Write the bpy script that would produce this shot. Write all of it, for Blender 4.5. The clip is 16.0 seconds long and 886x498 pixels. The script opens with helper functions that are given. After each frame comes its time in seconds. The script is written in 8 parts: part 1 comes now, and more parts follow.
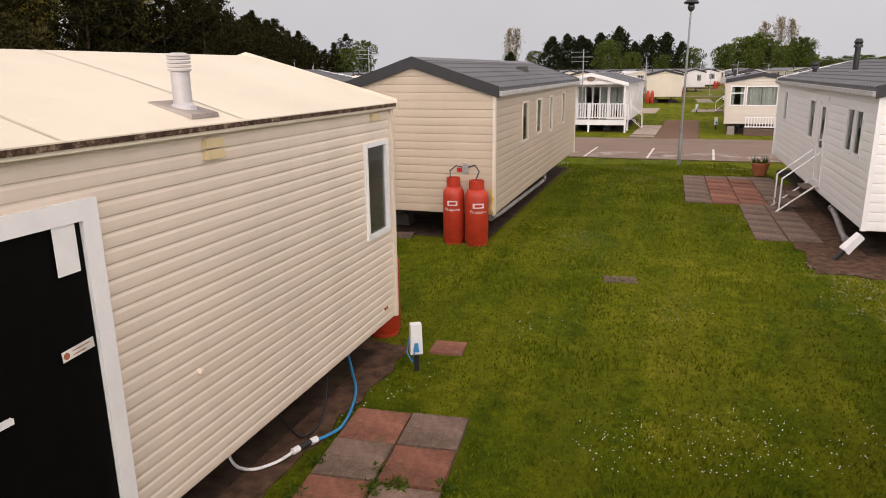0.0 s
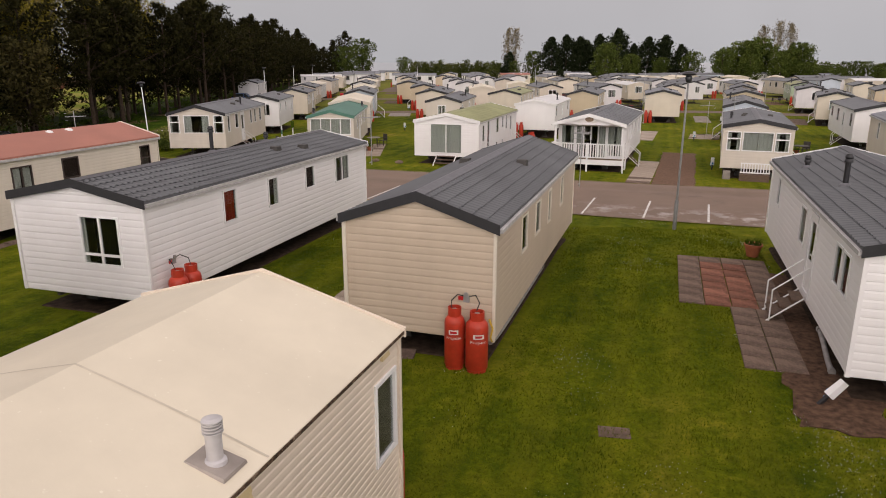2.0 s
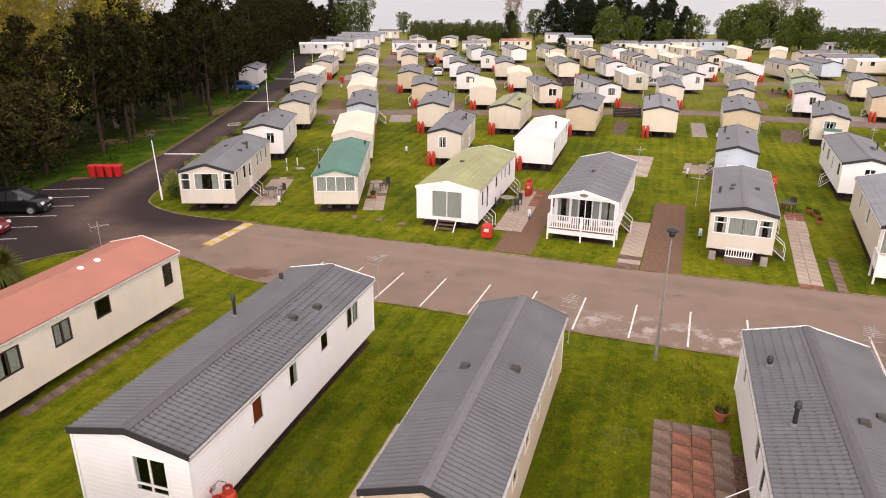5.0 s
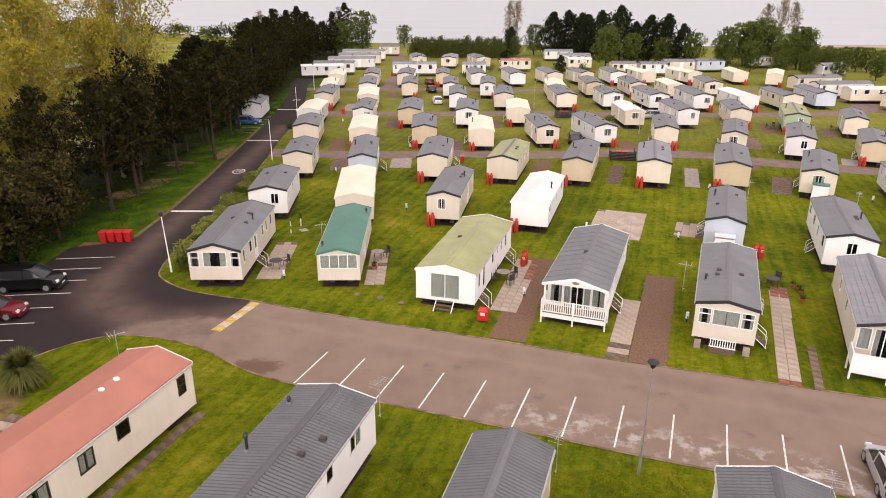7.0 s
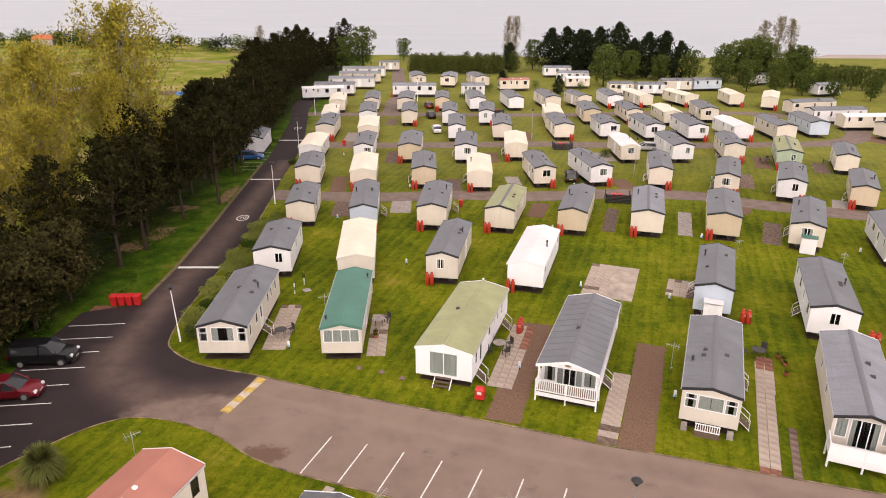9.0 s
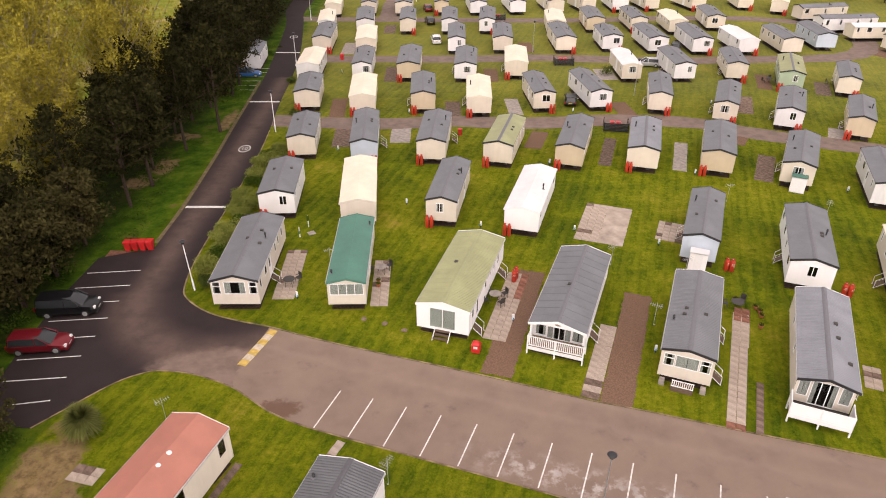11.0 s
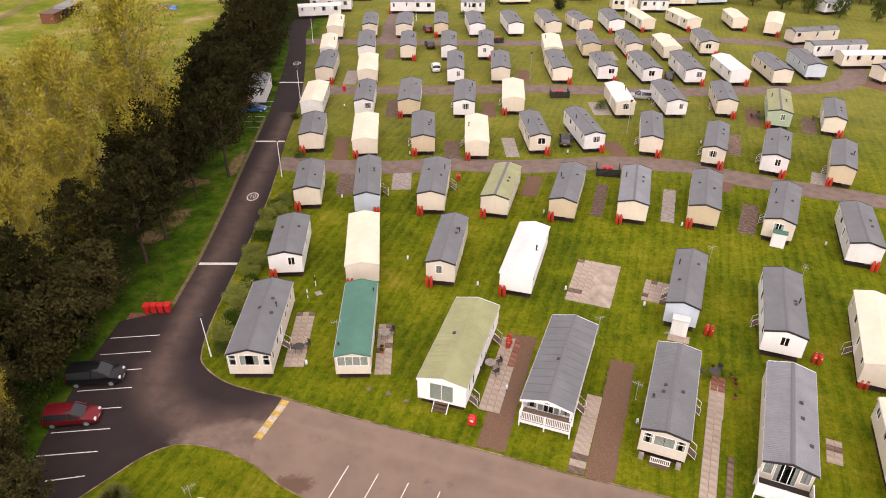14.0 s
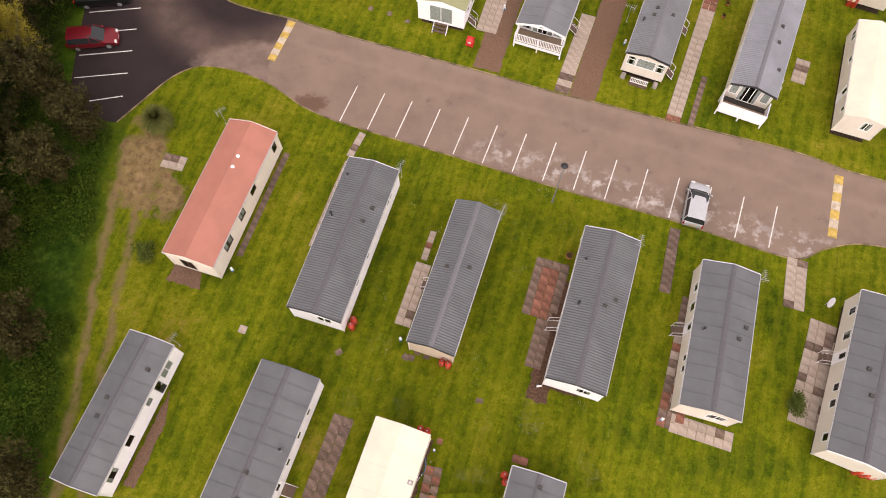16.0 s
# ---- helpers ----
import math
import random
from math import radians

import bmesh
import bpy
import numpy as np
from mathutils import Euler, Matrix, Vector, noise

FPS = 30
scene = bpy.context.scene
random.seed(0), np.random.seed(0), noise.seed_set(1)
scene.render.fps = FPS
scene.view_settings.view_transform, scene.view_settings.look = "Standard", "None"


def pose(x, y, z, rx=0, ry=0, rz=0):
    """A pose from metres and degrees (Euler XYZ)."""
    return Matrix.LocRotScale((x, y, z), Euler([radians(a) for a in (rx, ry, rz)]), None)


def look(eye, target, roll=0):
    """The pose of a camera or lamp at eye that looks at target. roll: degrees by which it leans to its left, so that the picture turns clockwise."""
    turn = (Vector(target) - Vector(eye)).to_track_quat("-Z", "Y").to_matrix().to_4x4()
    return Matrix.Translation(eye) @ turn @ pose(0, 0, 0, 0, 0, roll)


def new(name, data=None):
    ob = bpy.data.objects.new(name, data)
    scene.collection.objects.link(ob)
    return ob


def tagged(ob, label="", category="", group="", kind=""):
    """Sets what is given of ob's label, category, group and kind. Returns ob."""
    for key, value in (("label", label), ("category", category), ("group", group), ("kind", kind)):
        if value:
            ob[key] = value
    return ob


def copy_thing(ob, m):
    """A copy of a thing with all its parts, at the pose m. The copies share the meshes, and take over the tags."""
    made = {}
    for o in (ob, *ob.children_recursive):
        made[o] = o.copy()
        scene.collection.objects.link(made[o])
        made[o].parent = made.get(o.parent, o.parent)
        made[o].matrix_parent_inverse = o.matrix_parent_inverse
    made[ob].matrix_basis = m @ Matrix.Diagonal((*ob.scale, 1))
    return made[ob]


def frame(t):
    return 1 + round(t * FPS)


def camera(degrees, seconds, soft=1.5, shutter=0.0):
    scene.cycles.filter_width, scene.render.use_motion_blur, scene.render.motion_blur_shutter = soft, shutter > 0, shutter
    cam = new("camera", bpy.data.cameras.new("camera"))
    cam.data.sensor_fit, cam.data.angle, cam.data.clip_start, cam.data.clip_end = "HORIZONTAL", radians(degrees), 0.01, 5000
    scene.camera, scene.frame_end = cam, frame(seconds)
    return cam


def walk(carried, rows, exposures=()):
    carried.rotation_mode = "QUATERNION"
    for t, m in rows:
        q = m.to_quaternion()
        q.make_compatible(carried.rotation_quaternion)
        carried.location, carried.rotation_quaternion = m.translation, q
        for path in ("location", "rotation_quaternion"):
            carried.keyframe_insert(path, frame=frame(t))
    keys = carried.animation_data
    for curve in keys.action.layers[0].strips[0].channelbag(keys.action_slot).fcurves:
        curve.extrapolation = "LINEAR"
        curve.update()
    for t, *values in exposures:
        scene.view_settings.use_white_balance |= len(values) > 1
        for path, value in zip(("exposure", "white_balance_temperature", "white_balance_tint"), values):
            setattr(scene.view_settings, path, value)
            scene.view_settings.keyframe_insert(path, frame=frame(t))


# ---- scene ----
cam = camera(65.80, 16.0, soft=1.0)
PATH = [
    (0, look((0.011, -0.904, 3.582), (0.005, 8.775, 1.066), -0.69)),
    (0.5, look((-0.020, -0.879, 4.188), (-0.016, 8.791, 1.639), -0.48)),
    (1, look((-0.041, -0.831, 4.800), (-0.025, 8.833, 2.229), -0.29)),
    (1.5, look((-0.055, -0.756, 5.411), (-0.025, 8.898, 2.804), -0.12)),
    (2, look((-0.074, -0.654, 6.316), (-0.030, 8.991, 3.674), 0.03)),
    (2.5, look((-0.087, -0.628, 7.513), (-0.037, 9.019, 4.880), 0.06)),
    (3, look((-0.104, -0.582, 8.699), (-0.048, 9.064, 6.061), 0.10)),
    (3.2, look((-0.110, -0.540, 9.209), (-0.052, 9.079, 6.475), 0.11)),
    (5.3, look((-0.185, -0.422, 15.554), (-0.131, 8.935, 12.027), 0.30)),
    (5.5, look((-0.170, -0.414, 16.127), (-0.117, 8.943, 12.601), 0.29)),
    (6, look((-0.123, -0.392, 17.603), (-0.074, 8.963, 14.070), 0.28)),
    (6.5, look((-0.071, -0.354, 19.194), (-0.027, 8.997, 15.650), 0.26)),
    (7, look((-0.029, -0.287, 20.741), (0.013, 9.057, 17.180), 0.21)),
    (7.5, look((0.023, -0.230, 22.280), (0.061, 9.110, 18.706), 0.16)),
    (8, look((0.056, -0.177, 23.848), (0.092, 9.157, 20.261), 0.10)),
    (8.5, look((0.089, -0.115, 25.451), (0.123, 9.214, 21.849), 0.06)),
    (9, look((0.115, -0.054, 27.053), (0.150, 9.268, 23.433), 0.03)),
    (9.5, look((0.115, 0.008, 28.560), (0.151, 9.212, 24.651), 0.01)),
    (9.7, look((0.110, 0.033, 29.202), (0.146, 9.109, 25.004), 0.01)),
    (11.8, look((0.106, 0.409, 35.782), (0.159, 8.942, 30.568), 0.25)),
    (12, look((0.110, 0.455, 36.385), (0.164, 8.984, 31.164), 0.23)),
    (12.5, look((0.129, 0.578, 37.913), (0.183, 9.102, 32.685), 0.21)),
    (13, look((0.137, 0.688, 39.464), (0.189, 9.205, 34.223), 0.21)),
    (13.5, look((0.148, 0.803, 41.027), (0.201, 9.308, 35.768), 0.22)),
    (14, look((0.145, 0.892, 42.568), (0.197, 9.319, 37.185), 0.23)),
    (14.5, look((0.140, 0.961, 44.123), (0.190, 8.976, 38.142), 0.25)),
    (15, look((0.166, 1.022, 45.678), (0.212, 8.179, 38.695), 0.25)),
    (15.5, look((0.256, 1.135, 47.272), (0.294, 6.832, 39.054), 0.23)),
    (16, look((0.228, 1.131, 48.854), (0.254, 4.947, 39.610), 0.07)),
]
walk(cam, PATH, [(0.0, 0.46, 7050, 21), (1.0, 0.19, 7050, 21), (2.0, 0.08, 7050, 21), (3.2, 0.42, 7050, 21), (5.3, 0.82, 7100, 23), (9.7, 0.73, 7100, 23), (11.8, 0.79, 7150, 23), (16.0, 0.82, 7100, 23)])

# ---------------------------------------------------------------- light
SUN_AZ, SUN_EL = radians(180), radians(48)
world = bpy.data.worlds.new("overcast_sky")
scene.world = world
world.use_nodes = True
wn = world.node_tree
wn.nodes.clear()
sky = wn.nodes.new("ShaderNodeTexSky")
sky.sky_type, sky.sun_disc = "NISHITA", False
sky.sun_elevation, sky.sun_rotation, sky.dust_density, sky.air_density = SUN_EL, SUN_AZ, 4.0, 1.0
grey = wn.nodes.new("ShaderNodeHueSaturation")
grey.inputs["Saturation"].default_value = 0.12
cloud = wn.nodes.new("ShaderNodeTexNoise")
cloud.inputs["Scale"].default_value, cloud.inputs["Detail"].default_value = 2.2, 5
cmap = wn.nodes.new("ShaderNodeMapRange")
cmap.inputs["To Min"].default_value, cmap.inputs["To Max"].default_value = 0.8, 1.16
cmul = wn.nodes.new("ShaderNodeVectorMath")
cmul.operation = "MULTIPLY"
back = wn.nodes.new("ShaderNodeBackground")
back.inputs["Strength"].default_value = 0.25
wout = wn.nodes.new("ShaderNodeOutputWorld")
wco = wn.nodes.new("ShaderNodeTexCoord")
lift = wn.nodes.new("ShaderNodeVectorMath")
lift.operation, lift.inputs[1].default_value = "ADD", (0, 0, 2.0)
wn.links.new(wco.outputs["Generated"], lift.inputs[0])
unit = wn.nodes.new("ShaderNodeVectorMath")
unit.operation = "NORMALIZE"
wn.links.new(lift.outputs[0], unit.inputs[0])
wn.links.new(unit.outputs[0], sky.inputs["Vector"])
wn.links.new(sky.outputs[0], grey.inputs["Color"])
wn.links.new(cloud.outputs[0], cmap.inputs["Value"])
wn.links.new(grey.outputs[0], cmul.inputs[0])
wsep = wn.nodes.new("ShaderNodeSeparateXYZ")
wn.links.new(wco.outputs["Generated"], wsep.inputs[0])
wlow = wn.nodes.new("ShaderNodeMapRange")
wlow.inputs["From Max"].default_value, wlow.inputs["To Min"].default_value, wlow.inputs["To Max"].default_value = 0.5, 0.84, 1.06
wn.links.new(wsep.outputs["Z"], wlow.inputs["Value"])
wgain = wn.nodes.new("ShaderNodeMath")
wgain.operation = "MULTIPLY"
wn.links.new(cmap.outputs[0], wgain.inputs[0])
wn.links.new(wlow.outputs[0], wgain.inputs[1])
wtint = wn.nodes.new("ShaderNodeMix")
wtint.data_type = "RGBA"
wtint.inputs["A"].default_value, wtint.inputs["B"].default_value = (0.945, 1.02, 1.035, 1), (1.02, 1.0, 0.98, 1)
wfac = wn.nodes.new("ShaderNodeMapRange")
wfac.inputs["From Max"].default_value = 0.45
wn.links.new(wsep.outputs["Z"], wfac.inputs["Value"])
wn.links.new(wfac.outputs[0], wtint.inputs["Factor"])
wscale = wn.nodes.new("ShaderNodeVectorMath")
wscale.operation = "SCALE"
wn.links.new(wtint.outputs["Result"], wscale.inputs[0])
wn.links.new(wgain.outputs[0], wscale.inputs["Scale"])
wn.links.new(wscale.outputs[0], cmul.inputs[1])
wn.links.new(cmul.outputs[0], back.inputs["Color"])
wn.links.new(back.outputs[0], wout.inputs["Surface"])
sun = bpy.data.lights.new("sun", "SUN")
sun.energy, sun.angle, sun.color = 0.15, radians(60), (1.0, 0.96, 0.9)
sun_ob = new("sun", sun)
sun_ob.matrix_world = look((math.sin(SUN_AZ) * math.cos(SUN_EL) * 80, math.cos(SUN_AZ) * math.cos(SUN_EL) * 80, math.sin(SUN_EL) * 80), (0, 0, 0))


# ---------------------------------------------------------------- materials
class Nodes:
    def __init__(self, name):
        self.m = bpy.data.materials.new(name)
        self.m.use_nodes = True
        self.t = self.m.node_tree
        self.b = self.t.nodes["Principled BSDF"]
        self.co = self.t.nodes.new("ShaderNodeTexCoord")

    def add(self, kind, **sets):
        n = self.t.nodes.new("ShaderNode" + kind)
        for k, v in sets.items():
            n.inputs[k.replace("_", " ")].default_value = v
        return n

    def link(self, a, b):
        self.t.links.new(a, b)

    def noise(self, scale, detail=4, rough=0.55, stretch=None):
        n = self.add("TexNoise", Scale=scale, Detail=detail, Roughness=rough)
        if stretch:
            mp = self.add("Mapping")
            mp.inputs["Scale"].default_value = stretch
            self.link(self.co.outputs["Object"], mp.inputs[0])
            self.link(mp.outputs[0], n.inputs["Vector"])
        else:
            self.link(self.co.outputs["Object"], n.inputs["Vector"])
        return n.outputs["Fac"]

    def ramp(self, fac, stops):
        r = self.add("ValToRGB")
        while len(r.color_ramp.elements) < len(stops):
            r.color_ramp.elements.new(0.5)
        for e, (p, c) in zip(r.color_ramp.elements, stops):
            e.position, e.color = p, (*c, 1) if len(c) == 3 else c
        self.link(fac, r.inputs[0])
        return r.outputs[0]

    def mix(self, fac, a, b, mode="MIX"):
        n = self.t.nodes.new("ShaderNodeMix")
        n.data_type, n.blend_type = "RGBA", mode
        for v, s in ((fac, n.inputs[0]), (a, n.inputs[6]), (b, n.inputs[7])):
            if isinstance(v, (int, float)):
                s.default_value = v
            elif isinstance(v, tuple):
                s.default_value = (*v, 1)
            else:
                self.link(v, s)
        return n.outputs[2]

    def bump(self, fac, strength=0.3, dist=0.02):
        n = self.add("Bump", Strength=strength, Distance=dist)
        self.link(fac, n.inputs["Height"])
        self.link(n.outputs[0], self.b.inputs["Normal"])

    def math(self, op, a, b=0.0):
        n = self.t.nodes.new("ShaderNodeMath")
        n.operation = op
        for v, s in ((a, n.inputs[0]), (b, n.inputs[1])):
            if isinstance(v, (int, float)):
                s.default_value = v
            else:
                self.link(v, s)
        return n.outputs[0]

    def band(self, v, lo, hi, soft):
        """1 where v lies between lo and hi, fading over soft."""
        a = self.add("MapRange")
        a.interpolation_type = "SMOOTHSTEP"
        a.inputs["From Min"].default_value, a.inputs["From Max"].default_value = lo - soft, lo + soft
        b = self.add("MapRange")
        b.interpolation_type = "SMOOTHSTEP"
        b.inputs["From Min"].default_value, b.inputs["From Max"].default_value = hi + soft, hi - soft
        self.link(v, a.inputs[0])
        self.link(v, b.inputs[0])
        return self.math("MULTIPLY", a.outputs[0], b.outputs[0])

    def xyz(self):
        s = self.add("SeparateXYZ")
        self.link(self.co.outputs["Object"], s.inputs[0])
        return s.outputs

    def done(self, colour, rough=0.6, metal=0.0, spec=0.5):
        self.b.inputs["Specular IOR Level"].default_value = spec
        for v, s in ((colour, "Base Color"), (rough, "Roughness"), (metal, "Metallic")):
            i = self.b.inputs[s]
            if isinstance(v, tuple):
                i.default_value = (*v, 1)
            elif isinstance(v, (int, float)):
                i.default_value = v
            else:
                self.link(v, i)
        return self.m


def scaled(c, f):
    return tuple(min(1.0, x * f) for x in c)


def paint(name, c, rough=0.45, wear=0.12, lines=0.0):
    """Painted or coated sheet: faint blotches, vertical rain streaks, a little relief; lines: pitch of fine cladding lines."""
    n = Nodes(name)
    big = n.ramp(n.noise(0.7, 3), [(0.3, scaled(c, 1 - wear)), (0.7, c)])
    streak = n.ramp(n.noise(3.0, 4, 0.6, (1.0, 1.0, 0.08)), [(0.35, scaled(c, 1 - 1.3 * wear)), (0.6, scaled(c, 1.02))])
    col = n.mix(0.22, big, streak)
    obi = n.t.nodes.new("ShaderNodeObjectInfo")
    vary = n.add("MapRange")
    vary.inputs["To Min"].default_value, vary.inputs["To Max"].default_value = 0.93, 1.05
    n.link(obi.outputs["Random"], vary.inputs[0])
    mul = n.t.nodes.new("ShaderNodeVectorMath")
    mul.operation = "SCALE"
    n.link(col, mul.inputs[0])
    n.link(vary.outputs[0], mul.inputs["Scale"])
    if lines:
        z = n.math("FRACT", n.math("DIVIDE", n.xyz()[2], lines))
        n.bump(z, 0.5, 0.012)
    else:
        n.bump(n.noise(40, 3), 0.06, 0.004)
    return n.done(mul.outputs[0], rough)


def plain(name, c, rough=0.5, metal=0.0, var=0.15, scale=6.0, bump=0.1, spec=0.4):
    n = Nodes(name)
    col = n.ramp(n.noise(scale, 5), [(0.3, scaled(c, 1 - var)), (0.7, scaled(c, 1 + var * 0.5))])
    n.bump(n.noise(scale * 8, 4), bump, 0.01)
    return n.done(col, rough, metal, spec if rough < 0.85 else 0.15)


def roof_sheet(name, c, rough=0.6, lines=0.3, wear=0.22):
    """Roof sheet with weathering and lichen specks; lines: pitch of fine ribs across the roof."""
    n = Nodes(name)
    base = n.ramp(n.noise(0.5, 5, 0.6), [(0.3, scaled(c, 1 - wear)), (0.72, scaled(c, 1.12))])
    speck = n.ramp(n.noise(14, 2), [(0.70, (0, 0, 0)), (0.76, (1, 1, 1))])
    col = n.mix(n.math("MULTIPLY", speck, 0.25), base, scaled(c, 1.9))
    if lines:
        f = n.math("FRACT", n.math("DIVIDE", n.xyz()[1], lines))
        n.bump(n.math("GREATER_THAN", f, 0.86), 0.5, 0.02)
        col = n.mix(n.math("MULTIPLY", n.math("GREATER_THAN", f, 0.9), 0.25), col, scaled(c, 0.6))
    else:
        n.bump(n.noise(30, 4), 0.15, 0.008)
    return n.done(col, rough)


WHITE = paint("white_cladding", (0.82, 0.805, 0.80), wear=0.07)
WHITE_F = paint("white_cladding_lined", (0.71, 0.695, 0.69), lines=0.15)
CREAM = paint("cream_cladding", (0.76, 0.655, 0.54), wear=0.14)
CREAM_F = paint("cream_cladding_lined", (0.66, 0.59, 0.48), lines=0.15)
PALE = paint("pale_cream_cladding", (0.63, 0.57, 0.485))
IVORY = paint("ivory_cladding", (0.74, 0.67, 0.57))
TAN = paint("tan_cladding", (0.54, 0.44, 0.335))
TAN_F = paint("tan_cladding_lined", (0.56, 0.46, 0.32), lines=0.15)
BEIGE = paint("beige_cladding", (0.58, 0.51, 0.42))
BEIGE_F = paint("beige_cladding_lined", (0.63, 0.56, 0.46), lines=0.15)
BLUE = paint("pale_blue_cladding", (0.47, 0.53, 0.60), lines=0.15)
GREENW = paint("sage_green_cladding", (0.33, 0.41, 0.29), lines=0.15)
R_GREY = roof_sheet("grey_roof_sheet", (0.144, 0.151, 0.160))
R_TILE = roof_sheet("dark_grey_roof_tiles", (0.101, 0.106, 0.112), lines=0)
R_LIGHT = roof_sheet("light_grey_roof_sheet", (0.20, 0.21, 0.23))
R_CREAM = roof_sheet("cream_roof_skin", (0.65, 0.585, 0.46), 0.5, 0, 0.08)
R_WHITE = roof_sheet("white_roof_skin", (0.62, 0.61, 0.60), 0.5, 0, 0.08)
R_RED = roof_sheet("faded_red_roof", (0.36, 0.140, 0.098), 0.6, 0, 0.12)
R_GREEN = roof_sheet("green_roof_sheet", (0.055, 0.17, 0.125), 0.55, 0.35, 0.15)
R_OLIVE = roof_sheet("mossy_olive_roof_sheet", (0.28, 0.29, 0.15), 0.65, 0.3, 0.2)
FASCIA = plain("black_fascia", (0.025, 0.025, 0.028), 0.45)
UPVC = plain("white_upvc", (0.78, 0.775, 0.77), 0.35, var=0.05)
BROWNF = plain("dark_brown_frame", (0.045, 0.03, 0.025), 0.5)
GUTTER = plain("weathered_gutter", (0.46, 0.45, 0.44), 0.5, var=0.25)
RIDGE = plain("ridge_tiles", (0.088, 0.087, 0.093), 0.6)
SEAM = plain("roof_seam", (0.135, 0.135, 0.145), 0.55)
RUBBER = plain("black_rubber", (0.02, 0.02, 0.02), 0.6)
STEEL = plain("galvanised_steel", (0.45, 0.45, 0.45), 0.45, 0.7)
DARKMETAL = plain("dark_steel", (0.06, 0.055, 0.05), 0.6, 0.3)
FLUE = plain("grey_flue_metal", (0.52, 0.50, 0.50), 0.5, 0.2)
CURTAIN = plain("pale_curtain", (0.80, 0.78, 0.74), 0.9, scale=14)
REDCURTAIN = plain("red_curtain", (0.50, 0.06, 0.03), 0.9, scale=14)
# floor carpet; on the added centre panel it stands for unlit room depth
CARPET_DIM = plain("dark_interior", (0.05, 0.045, 0.04), 0.95)
RED = plain("red_bottle_paint", (0.45, 0.040, 0.018), 0.4, var=0.25, scale=5)
REDP = plain("red_plastic", (0.52, 0.02, 0.02), 0.4)
CONCRETE = plain("weathered_concrete", (0.33, 0.29, 0.26), 0.9, var=0.35, scale=2.0, bump=0.3)


def slab_material(name, c, var, growth=0.55):
    """Worn paving: blotches, grit, pale worn edges of stains and green-black lichen."""
    n = Nodes(name)
    base = n.ramp(n.noise(2.2, 5, 0.65), [(0.34, scaled(c, 1 - var)), (0.52, c), (0.68, scaled(c, 1 + var * 0.7))])
    grit = n.ramp(n.noise(45, 4, 0.7), [(0.35, (0.7, 0.7, 0.7)), (0.65, (1.25, 1.25, 1.25))])
    col = n.mix(0.6, base, grit, "MULTIPLY")
    lichen = n.ramp(n.noise(4, 6, 0.72), [(0.48, (0, 0, 0)), (0.64, (1, 1, 1))])
    col = n.mix(n.math("MULTIPLY", lichen, growth), col, (0.055, 0.05, 0.03))
    obi = n.t.nodes.new("ShaderNodeObjectInfo")
    tone = n.ramp(obi.outputs["Random"], [(0.0, (1 - growth * 0.4,) * 3), (1.0, (1 + growth * 0.25,) * 3)])
    col = n.mix(1.0, col, tone, "MULTIPLY")
    n.bump(n.noise(30, 5, 0.7), 0.4, 0.012)
    return n.done(col, 0.9, spec=0.15)


SLAB_G = slab_material("grey_paving_slab", (0.185, 0.128, 0.100), 0.5)
SLAB_R = slab_material("red_paving_slab", (0.265, 0.115, 0.078), 0.5)
SLAB_P = slab_material("pale_paving_slab", (0.40, 0.325, 0.265), 0.25, 0.22)
# soil tone lowered to hold the shade beneath the caravan floors
SOIL_SHADE = plain("damp_dark_soil", (0.055, 0.036, 0.024), 0.95, var=0.6, scale=5.0, bump=0.8)
STAINED = plain("stained_concrete", (0.40, 0.33, 0.27), 0.9, var=0.38, scale=0.7, bump=0.3)
SOIL = plain("bare_soil", (0.105, 0.060, 0.038), 0.95, var=0.6, scale=7.0, bump=0.8)
GRAVEL = plain("reddish_gravel", (0.175, 0.105, 0.070), 0.95, var=0.4, scale=9.0, bump=0.8)
TERRACOTTA = plain("terracotta", (0.36, 0.11, 0.05), 0.75)
WOOD = plain("weathered_wood", (0.28, 0.20, 0.14), 0.8, var=0.3, scale=12)
RUSTWOOD = plain("red_brown_boards", (0.16, 0.065, 0.04), 0.85, var=0.3, scale=8)
DARKWOOD = plain("dark_decking_wood", (0.13, 0.085, 0.06), 0.8, var=0.3, scale=12)
LINE = plain("white_road_paint", (0.66, 0.64, 0.60), 0.8, var=0.35, scale=5.0)
YELLOW = plain("yellow_road_paint", (0.50, 0.345, 0.085), 0.8, var=0.35, scale=3.0)
HUMPW = plain("dirty_white_hump_paint", (0.50, 0.42, 0.32), 0.8, var=0.35, scale=3.0)
BARK = plain("brown_bark", (0.055, 0.038, 0.028), 0.95, var=0.4, scale=5.0, bump=0.8)
PALEBARK = plain("pale_bark", (0.22, 0.18, 0.13), 0.95, var=0.35, scale=5.0, bump=0.6)
BLUEHOSE = plain("blue_hose", (0.02, 0.22, 0.45), 0.4)
YELLOWHOSE = plain("yellow_hose", (0.60, 0.42, 0.05), 0.5)
BLACKPLASTIC = plain("black_plastic", (0.02, 0.02, 0.022), 0.4)
VENT = plain("yellowed_plastic", (0.60, 0.48, 0.27), 0.5)
SEALANT = plain("roof_sealant", (0.56, 0.50, 0.40), 0.7)
OLDPIPE = plain("dirty_grey_pipe", (0.27, 0.25, 0.24), 0.5, var=0.4)
INK = plain("black_ink", (0.02, 0.02, 0.02), 0.6)
DOORBLACK = plain("black_door_panel", (0.004, 0.004, 0.004), 0.45, spec=0.04)


